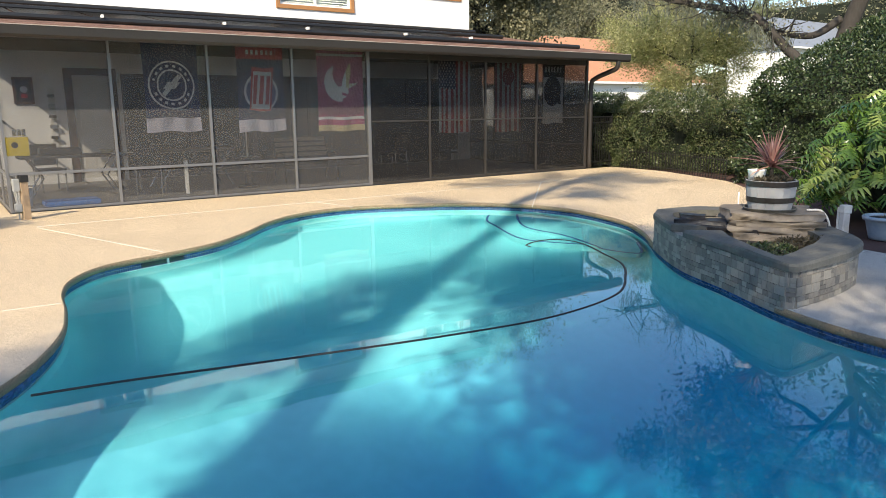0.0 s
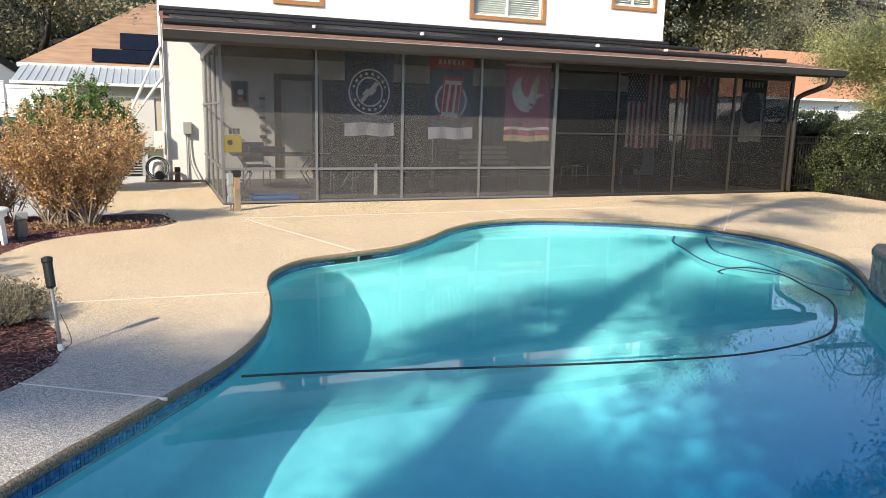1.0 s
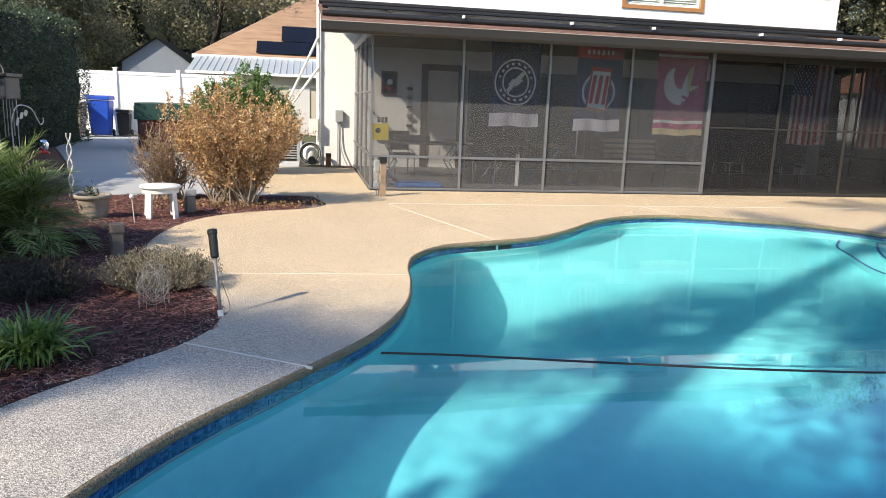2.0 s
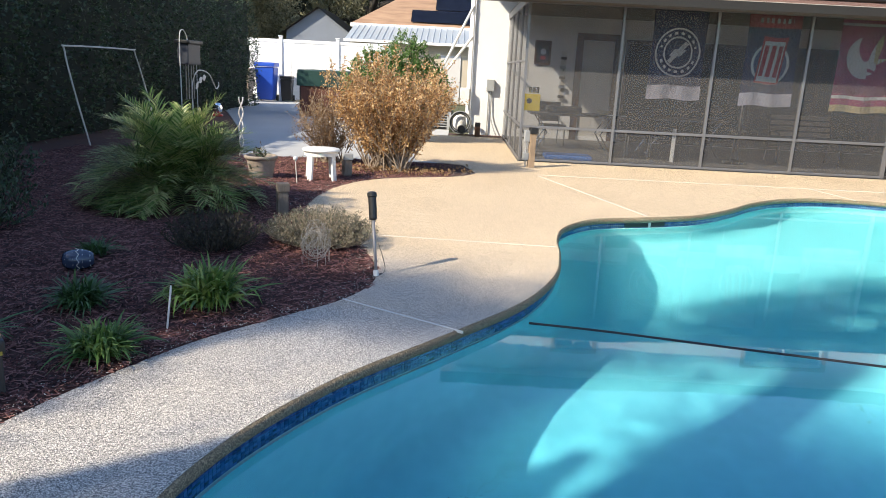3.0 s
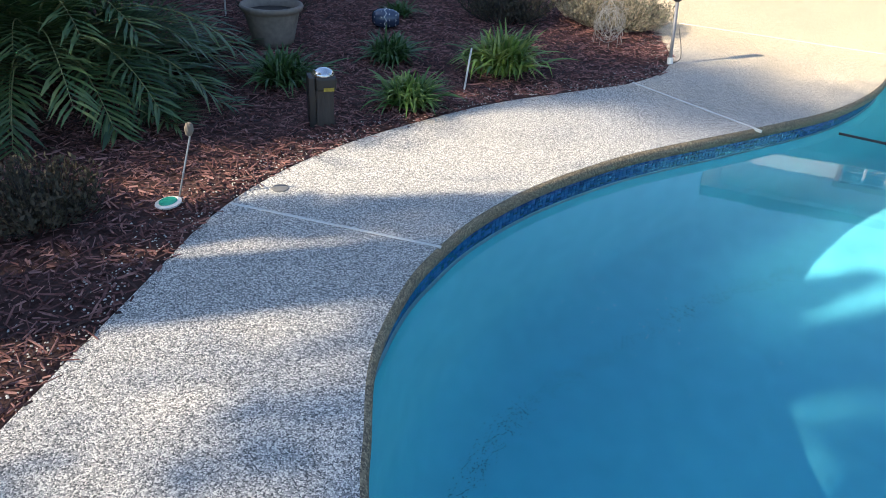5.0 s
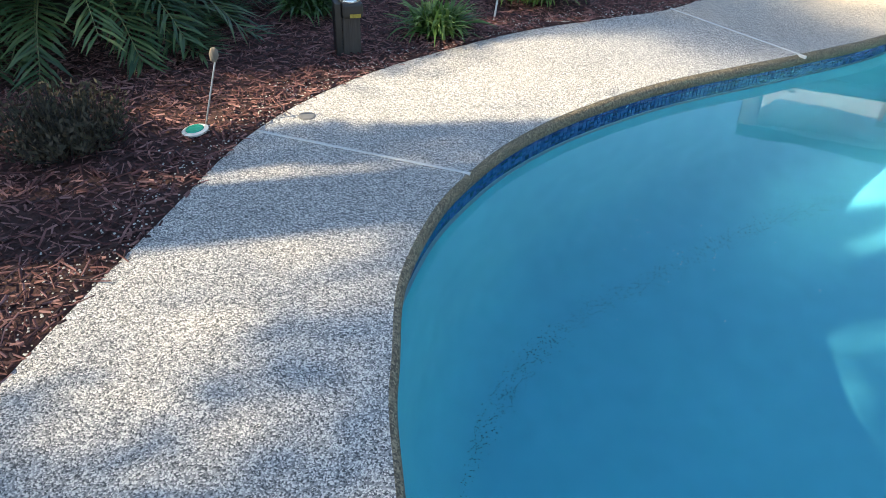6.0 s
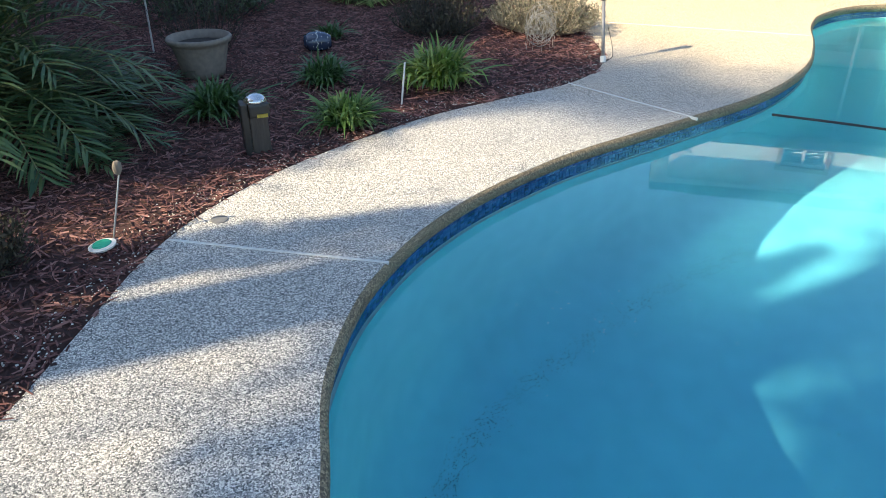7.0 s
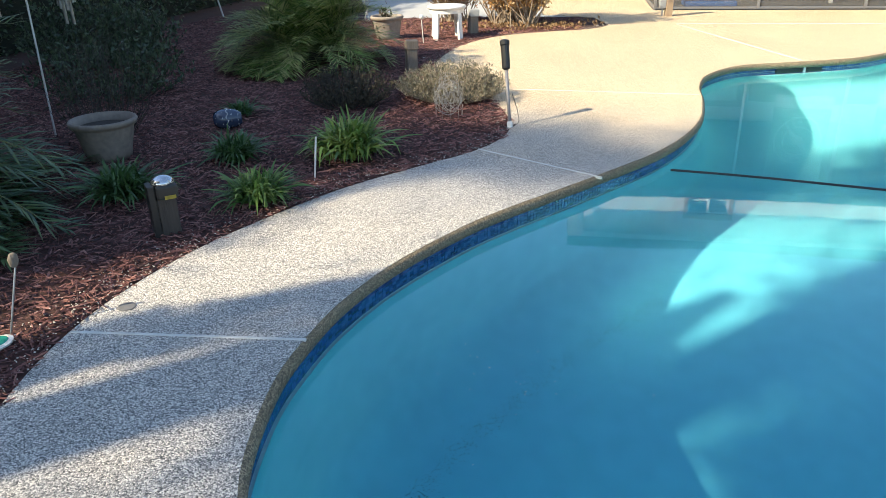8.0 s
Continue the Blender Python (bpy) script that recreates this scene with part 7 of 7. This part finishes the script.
wheelie_bin(-9.1, 14.6, BEIGE, 1.2, "beige plastic wheeled bin in the hedge's shade")
wheelie_bin(-7.65, 15.5, BLACKPLASTIC, 0.95, "dark plastic wheeled bin beside the blue one", 0.22)

ac = tagged(base("air_conditioner", pose(-1.75, 6.4, 0)), "grey outdoor air-conditioner unit with louvred sides", "air conditioner")
part("core", boxed(-0.4, 0.4, -0.4, 0.4, 0.02, 0.95), BLACKPLASTIC, ac)
for i in range(14):
    part("louvre", boxed(-0.42, 0.42, -0.43, 0.43, 0.06 + i * 0.064, 0.085 + i * 0.064), GREYPLASTIC, ac)
part("top", boxed(-0.44, 0.44, -0.45, 0.45, 0.955, 1.0, 0.02), GREYPLASTIC, ac)
for sx in (-1, 1):
    for sy in (-1, 1):
        part("corner", boxed(sx * 0.42 - 0.03, sx * 0.42 + 0.03, sy * 0.43 - 0.03, sy * 0.43 + 0.03, 0, 0.954), GREYPLASTIC, ac)
meter = tagged(base("meter_box", pose(-0.36, BACK - 0.06, 0)), "grey electrical box with conduits on the wall", "electrical box")
part("box", boxed(-0.09, 0.09, -0.06, 0.058, 1.05, 1.32, 0.012), GREYPLASTIC, meter)
part("conduit", tube(bmesh.new(), [(-0.03, 0.02, 0.0), (-0.03, 0.02, 1.05)], 0.016, 8), GREYPLASTIC, meter)
part("conduit", tube(bmesh.new(), spline([(0.03, 0.02, 1.05), (0.04, 0.0, 0.5), (0.12, -0.05, 0.2), (0.2, -0.08, 0.03)], 5), 0.014, 7), GREYPLASTIC, meter)
braces = tagged(base("pvc_pipes", pose(0, 0, 0)), "white plastic pipes slanting from the house corner", "pipe")
part("pipe", tube(bmesh.new(), [(-0.86, 4.7, 2.95), (-1.28, 4.7, 2.05), (-1.6, 4.7, 1.35)], 0.03, 8), WHITEPLASTIC, braces)
part("pipe", tube(bmesh.new(), [(-0.83, 4.72, 2.3), (-1.4, 4.72, 1.5), (-2.0, 4.72, 0.75)], 0.03, 8), WHITEPLASTIC, braces)
part("pipe", tube(bmesh.new(), [(-0.84, 4.74, 0.05), (-0.84, 4.74, 3.7)], 0.03, 8), WHITEPLASTIC, braces)
pump = tagged(base("pool_pump", pose(-1.05, 4.75, 0)), "white and grey pool pump with coiled hoses", "pump")
part("tank", lathe(bmesh.new(), [(0, 0.1), (0.14, 0.1), (0.16, 0.2), (0.16, 0.42), (0.1, 0.5), (0, 0.52)], 18), WHITEPLASTIC, pump, smooth=True)
part("motor", tube(bmesh.new(), [(0.05, -0.1, 0.15), (0.05, -0.42, 0.15)], 0.09, 12), BLACKPLASTIC, pump)
part("valve_box", boxed(-0.02, 0.2, -0.15, 0.03, 0.72, 1.1, 0.01), WHITEPLASTIC, pump)
for k in range(4):
    R = 0.2 + 0.02 * k
    part("hose", tube(bmesh.new(), [(0.02 + R * math.cos(a), -0.2 - 0.02 * k, 0.3 + R * math.sin(a)) for a in [2 * math.pi * i / 22 for i in range(23)]], 0.014, 6), (BLACKPLASTIC, GREYPLASTIC)[k % 2], pump)
tagged(part("mulch_strip", sheet([(-1.3, 4.31), (-0.03, 4.31), (-0.03, 4.79), (-1.3, 4.79)], height=lambda x, y: 0.01), MULCH), "narrow reddish mulch strip along the wall", "planting bed", kind="structure")

# ---------------------------------------------------------------- neighbouring houses
def neighbour(x0, x1, y0, y1, eave, ridge, wall, roof_m, label, hip=2.0):
    ob = tagged(base("house", pose(0, 0, 0)), label, "house")
    part("wall", boxed(x0, x1, y0, y1, -0.05, eave - 0.06), wall, ob)
    o = 0.5
    bm = bmesh.new()
    c = (y0 + y1) / 2
    v = [bm.verts.new(p) for p in ((x0 - o, y0 - o, eave), (x1 + o, y0 - o, eave), (x1 + o, y1 + o, eave), (x0 - o, y1 + o, eave), (x0 - o + hip, c, ridge), (x1 + o - hip, c, ridge))]
    for f in ((0, 1, 5, 4), (1, 2, 5), (2, 3, 4, 5), (3, 0, 4), (3, 2, 1, 0)):
        bm.faces.new([v[i] for i in f])
    part("roof", bm, roof_m, ob)
    part("fascia", boxed(x0 - o, x1 + o, y0 - o - 0.03, y0 - o - 0.005, eave - 0.16, eave + 0.02), WHITEVINYL, ob)
    return ob


ROOF_TAN = mat("tan_shingle_roof", (0.40, 0.26, 0.16), (0.22, 0.135, 0.085), rough=0.9, grain=3, stain=0.5, spread=0.3, stretch=(0.35, 0.35, 3.0))
ROOF_ORANGE = mat("terracotta_shingle_roof", (0.50, 0.25, 0.14), (0.38, 0.18, 0.10), rough=0.9, grain=20, stain=0.6)
BEIGEWALL = mat("beige_stucco", (0.56, 0.49, 0.38), (0.48, 0.42, 0.32), rough=0.9, grain=40)
nb = neighbour(-5.9, 8.0, 24.0, 33.0, 3.45, 6.9, BEIGEWALL, ROOF_TAN, "neighbouring beige house with tan hip roof and solar panels", 5.2)
SOLAR = mat("dark_solar_panel", (0.018, 0.022, 0.04), (0.012, 0.014, 0.028), rough=0.2, grain=10, bump=0)
sl = (6.9 - 3.45) / 5.0
for x0, x1, f0, f1 in ((-3.5, 0.4, 0.15, 1.05), (-2.35, 0.4, 1.1, 2.3)):
    bm = bmesh.new()
    v = [bm.verts.new((x, 23.5 + f, 3.45 + f * sl + 0.1)) for x, f in ((x0, f0), (x1, f0), (x1, f1), (x0, f1))]
    bm.faces.new(v)
    bmesh.ops.solidify(bm, geom=bm.faces, thickness=0.05)
    part("solar_panel", bm, SOLAR, nb, "dark blue solar panel")
METALROOF = mat("pale_metal_roof", (0.52, 0.57, 0.60), (0.44, 0.48, 0.51), rough=0.4, metal=0.3, grain=20)
lean = tagged(base("lean_to", pose(0, 0, 0)), "lean-to porch with ribbed pale metal roof", "lean-to")
bm = bmesh.new()
for i in range(26):
    x = -6.2 + i * 0.28
    a = [bm.verts.new(p) for p in ((x, 20.4, 2.62), (x + 0.24, 20.4, 2.62), (x + 0.24, 23.45, 3.38), (x, 23.45, 3.38))]
    bm.faces.new(a)
    b = [bm.verts.new(p) for p in ((x + 0.24, 20.4, 2.62), (x + 0.26, 20.4, 2.66), (x + 0.26, 23.45, 3.42), (x + 0.24, 23.45, 3.38))]
    bm.faces.new(b)
    c = [bm.verts.new(p) for p in ((x + 0.26, 20.4, 2.66), (x + 0.28, 20.4, 2.62), (x + 0.28, 23.45, 3.38), (x + 0.26, 23.45, 3.42))]
    bm.faces.new(c)
part("roof", bm, METALROOF, lean)
part("wall", boxed(-6.0, 0.9, 20.8, 23.4, -0.05, 2.6), BEIGEWALL, lean)
part("fascia", boxed(-6.25, 1.1, 20.36, 20.39, 2.5, 2.62), WHITEVINYL, lean)
part("door", boxed(-1.9, -1.0, 20.75, 20.795, 0.0, 2.1, 0.01), INNER, lean)
GREYWALL = mat("grey_siding", (0.22, 0.25, 0.30), (0.17, 0.19, 0.23), rough=0.8, grain=20)
shed = tagged(base("shed", pose(-8.6, 27, 0)), "blue-grey gabled shed beyond the fence", "shed")
bm = bmesh.new()
v = [bm.verts.new((x, y, z)) for y in (0, 5) for x, z in ((-1.7, -0.05), (1.7, -0.05), (1.7, 3.1), (0, 4.3), (-1.7, 3.1))]
for f in ((0, 1, 2, 3, 4), (9, 8, 7, 6, 5), (0, 5, 6, 1), (1, 6, 7, 2), (4, 9, 5, 0), (2, 7, 8, 3), (3, 8, 9, 4)):
    bm.faces.new([v[i] for i in f])
part("wall", bm, GREYWALL, shed)
for s in (-1, 1):
    bm = bmesh.new()
    bm.faces.new([bm.verts.new(p) for p in ((s * 2.0, -0.3, 2.92), (s * 2.0, 5.3, 2.92), (0.0, 5.3, 4.36), (0.0, -0.3, 4.36))])
    bmesh.ops.solidify(bm, geom=bm.faces, thickness=0.08)
    part("roof", bm, DARKTRIM, shed)
neighbour(41.0, 60.0, 30.0, 42.0, 3.6, 7.8, WHITEVINYL, ROOF_ORANGE, "white house with terracotta-coloured hip roof", 4.0)
neighbour(70.0, 86.0, 27.5, 34.5, 7.2, 10.5, WHITEVINYL, GREYWALL, "white two-storey house beyond the hedge", 1.0)
for i, (x, y) in enumerate(((31.0, 8.5), (36.0, 7.0))):
    car = tagged(base("car", pose(x, y, -0.06, 0, 0, 25)), "dark blue parked car beyond the hedge", "car")
    CARBLUE = mat("dark_blue_car_paint", (0.02, 0.03, 0.09), (0.015, 0.02, 0.06), rough=0.2, coat=0.8, grain=10, bump=0)
    bm = bmesh.new()
    prof = [(-2.2, 0.3), (2.2, 0.3), (2.25, 0.75), (1.3, 0.95), (0.6, 1.5), (-1.2, 1.52), (-1.9, 1.0), (-2.25, 0.9)]
    rows = [[bm.verts.new((a, yy, z)) for a, z in prof] for yy in (-0.85, 0.85)]
    for k in range(len(prof)):
        j = (k + 1) % len(prof)
        bm.faces.new((rows[0][k], rows[0][j], rows[1][j], rows[1][k]))
    bm.faces.new(rows[0][::-1])
    bm.faces.new(rows[1])
    bmesh.ops.bevel(bm, geom=bm.edges[:], offset=0.06, segments=2, affect="EDGES")
    part("body", bm, CARBLUE, car, smooth=False)
    for xx in (-1.35, 1.35):
        for yy in (-0.8, 0.8):
            part("wheel", tube(bmesh.new(), [(xx, yy - 0.1, 0.32), (xx, yy + 0.1, 0.32)], 0.32, 18), BLACKPLASTIC, car)

# ---------------------------------------------------------------- deck joints, pool fittings
def joint(a, b, w=0.012):
    bm = bmesh.new()
    A, B = Vector((*a, 0.0)), Vector((*b, 0.0))
    beam(bm, A + Vector((0, 0, -0.004)), B + Vector((0, 0, -0.004)), w, 0.014)
    return bm


for a, b, *wide in (((-1.07, -8.77), (-1.86, -8.27)), ((-2.17, -10.74), (-3.07, -10.81)), ((0.14, -1.85), (1.06, -4.74)), ((-1.92, -6.36), (-0.2, -6.47), 0.005), ((0.14, -1.75), (13.3, -1.75)), ((4.5, -2.7), (4.3, -1.75)), ((6.75, -4.5), (9.5, -1.75))):
    tagged(part("joint", joint(a, b, *wide), JOINT, deck), "white filler strip between deck slabs")

skim = tagged(base("skimmer", pose(1.1, -4.79, 0, 0, 0, 20)), "dark skimmer mouth in the tile band", "skimmer")
part("mouth", boxed(-0.32, -0.02, 0.03, 0.09, -0.17, -0.07), BLACKPLASTIC, skim)
part("mouth", boxed(0.02, 0.2, 0.03, 0.09, -0.17, -0.07), BLACKPLASTIC, skim)
part("divider", boxed(-0.012, 0.012, 0.026, 0.09, -0.18, -0.065), GROUT, skim)

HOSE = [(-0.62, -8.27), (-0.1, -8.36), (0.8, -8.57), (2.0, -8.82), (2.98, -8.93), (3.9, -8.76), (4.55, -8.3), (4.93, -7.92), (5.15, -7.49), (5.44, -6.85), (5.4, -6.5), (5.15, -6.4), (4.85, -6.5), (4.8, -6.62)]
hose = tagged(base("pool_hose"), "dark ribbed vacuum hose floating across the pool", "hose")
bm = tube(bmesh.new(), spline([(x, y, WATER_Z - 0.006) for x, y in HOSE], 10), 0.014, 8)
part("hose", bm, BLACKPIPE, hose, smooth=True)


def pool_step(outline, z0, z1, label):
    ob = tagged(base("pool_step"), label, "step", "steps in the pool's corner")
    ring_pts = [(p.x, p.y) for p in spline(outline, 6)]
    bm = sheet(ring_pts, height=lambda x, y: z1, drop=z1 - z0)
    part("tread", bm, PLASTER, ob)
    part("nosing", tube(bmesh.new(), [(p[0], p[1], z1 + 0.002) for p in ring_pts[: int(len(ring_pts) * 0.62)]], 0.02, 6), TILE, ob, "dark blue tile nosing")


pool_step([(6.4, -3.85), (6.0, -4.3), (5.78, -4.8), (5.5, -5.45), (5.42, -5.85), (5.55, -6.2), (5.8, -6.6), (5.95, -7.1), (6.3, -7.0), (6.72, -6.2), (6.83, -5.2), (6.7, -4.3), (6.5, -3.96)], -0.97, -0.58, "lower pool step with dark tile edge")
pool_step([(6.66, -4.25), (6.25, -4.75), (5.9, -5.35), (5.87, -6.1), (5.68, -6.8), (5.58, -7.1), (5.72, -7.5), (6.1, -7.18), (6.5, -6.7), (6.75, -6.0), (6.83, -5.2), (6.76, -4.5), (6.63, -4.11)], -0.63, -0.36, "upper pool step with dark tile edge")

# glazed tiles of the waterline band: nearest stretch as pieces, the rest joined
TW, TH = 0.0225, 0.0225
band = offset(EDGE, -0.043)
loose, n_near = [], 0
acc = 0.0
walkway = []
for a, b in zip(band, band[1:] + band[:1]):
    A, B = Vector(a), Vector(b)
    L = (B - A).length
    while acc < L:
        p = A + (B - A) * (acc / L)
        walkway.append((p.x, p.y, math.atan2(B.y - A.y, B.x - A.x)))
        acc += TW + 0.0035
    acc -= L
bm = boxed(-TW / 2, TW / 2, -0.004, 0.004, 0, TH)
V0 = np.array([v.co[:] for v in bm.verts])
F0 = [[v.index for v in f.verts] for f in bm.faces]
tile_ob = part("tile", bm, TILE, tile_backing)
used = False
Vs, Fs = [], []
for x, y, a in walkway:
    for row in range(6):
        z = -0.066 - 0.026 * (row + 1)
        near = -12.2 < y < -8.9 and x < -0.9
        if near and n_near < 299:
            n_near += 1
            m = pose(x, y, z, 0, 0, math.degrees(a))
            if not used:
                tile_ob.matrix_basis = m
                used = True
            else:
                shared("tile", tile_ob.data, tile_backing, m)
        else:
            c, s = math.cos(a), math.sin(a)
            k = len(Vs) * len(V0)
            Vs.append(np.stack([x + c * V0[:, 0] - s * V0[:, 1], y + s * V0[:, 0] + c * V0[:, 1], z + V0[:, 2]], 1))
            Fs += [[i + k for i in f] for f in F0]
me = bpy.data.meshes.new("tiles")
me.from_pydata(np.concatenate(Vs).tolist(), [], Fs)
me.materials.append(TILE)
o = new("tiles", me)
o.parent = tile_backing
tagged(o, kind="stuff")

PEBBLE = mat("pale_pebble", (0.62, 0.58, 0.52), (0.35, 0.31, 0.27), rough=0.8, grain=60, island=0.9, spread=0.9)
# bark chips over the beds
rng = np.random.default_rng(101)
n = 210000
x, y = rng.uniform(-7.3, -1.2, n), rng.uniform(-13.0, -1.0, n)
w = np.array([inside((a, b), BED) for a, b in zip(x, y)])
x, y = x[w] + rng.normal(0, 0.014, w.sum()), y[w] + rng.normal(0, 0.014, w.sum())
n = len(x)
z = np.array([bed_height(a, b) for a, b in zip(x, y)]) + rng.uniform(0.0, 0.018, n)
L, W = 0.009 + 0.036 * rng.uniform(0, 1, n) ** 2, rng.uniform(0.0012, 0.0048, n)
a, tilt = rng.uniform(0, 6.28, n), rng.normal(0, 0.22, n)
ax = np.stack([np.cos(a) * np.cos(tilt), np.sin(a) * np.cos(tilt), np.sin(tilt)], 1) * L[:, None]
sd = np.stack([-np.sin(a), np.cos(a), rng.normal(0, 0.3, n)], 1) * W[:, None]
c, up = np.stack([x, y, z + 0.004], 1), np.stack([0 * W, 0 * W, W * 0.9 + 0.001], 1)
skew = rng.uniform(0.5, 1.0, (n, 1))
V = np.stack([c - ax + sd, c - ax * 0.9 + up, c - ax * skew - sd, c + ax * skew + sd, c + ax * 0.85 + up, c + ax - sd], 1).reshape(-1, 3)
k = 6 * np.arange(n)[:, None]
F = np.concatenate([k + np.array([[0, 3, 4, 1]]), k + np.array([[1, 4, 5, 2]])])
tagged(new("bark_chips", mesh_from("bark_chips", V, F, CHIP)), "loose reddish-brown bark chips", "mulch", kind="stuff")

# pale pebbles from the deck, spilled along the bed's edge
rng = np.random.default_rng(102)
n = 4200
q = rng.integers(0, len(BED_EDGE), n)
P = np.array([BED_EDGE[i] for i in q]) + rng.normal(0, 0.09, (n, 2)) - np.array([[0.06, 0]])
keep = np.array([inside((p[0], p[1]), BED) for p in P])
P = P[keep]
n = len(P)
z = np.array([bed_height(a, b) for a, b in P]) + 0.012
r = rng.uniform(0.0025, 0.006, n)[:, None]
c = np.column_stack([P, z])
V = np.stack([c + r * np.array([d]) for d in ((1, 0, 0), (0, 1, 0), (-1, 0.2, 0), (-0.1, -1, 0), (0, 0, 0.8))], 1).reshape(-1, 3)
k = 5 * np.arange(n)[:, None]
F = np.concatenate([k + np.array([t]) for t in ([0, 1, 4], [1, 2, 4], [2, 3, 4], [3, 0, 4])])
tagged(new("pebbles", mesh_from("pebbles", V, F, PEBBLE)), "loose pale pebbles along the deck edge", "pebbles", kind="stuff")

# fine debris on the pool floor, and specks afloat
rng = np.random.default_rng(103)


def flakes(name, P, size, material, label, flat):
    n = len(P)
    a = rng.uniform(0, 6.28, n)
    r = (size * rng.uniform(0.4, 1.4, n))[:, None]
    d = np.stack([np.cos(a), np.sin(a), rng.normal(0, flat, n)], 1)
    e = np.stack([-np.sin(a), np.cos(a), rng.normal(0, flat, n)], 1) * 0.55
    V = np.stack([P - d * r, P + e * r, P + d * r, P - e * r], 1).reshape(-1, 3)
    tagged(new(name, mesh_from(name, V, np.arange(4 * n).reshape(n, 4), material)), label, "debris", kind="stuff")


n = 1500
STREAK = spline([(-1.93, -11.5), (-1.9, -11.0), (-1.83, -10.58), (-1.54, -10.07), (-1.14, -9.55), (-0.7, -9.1)], 12)
PICK = rng.integers(0, len(STREAK), n)
x, y = (np.array([STREAK[i][k] for i in PICK]) for k in (0, 1))
x, y = x + rng.normal(0, 0.035, n), y + rng.normal(0, 0.035, n)
x[1300:], y[1300:] = rng.uniform(-1.4, 2.0, 200), rng.uniform(-11.0, -8.0, 200)
flakes("floor_debris", np.stack([x, y, np.array([WATER_Z - 0.012 - pool_depth(a, b) + 0.006 for a, b in zip(x, y)])], 1), 0.0036, SOIL, "fine dark leaf debris on the pool floor", 0.1)
n = 46
x, y = rng.normal(-1.5, 0.2, n), rng.normal(-10.75, 0.2, n)
flakes("floating_specks", np.stack([x, y, np.full(n, WATER_Z + 0.002)], 1), 0.0035, WHITEPLASTIC, "tiny pale specks afloat on the water", 0.02)
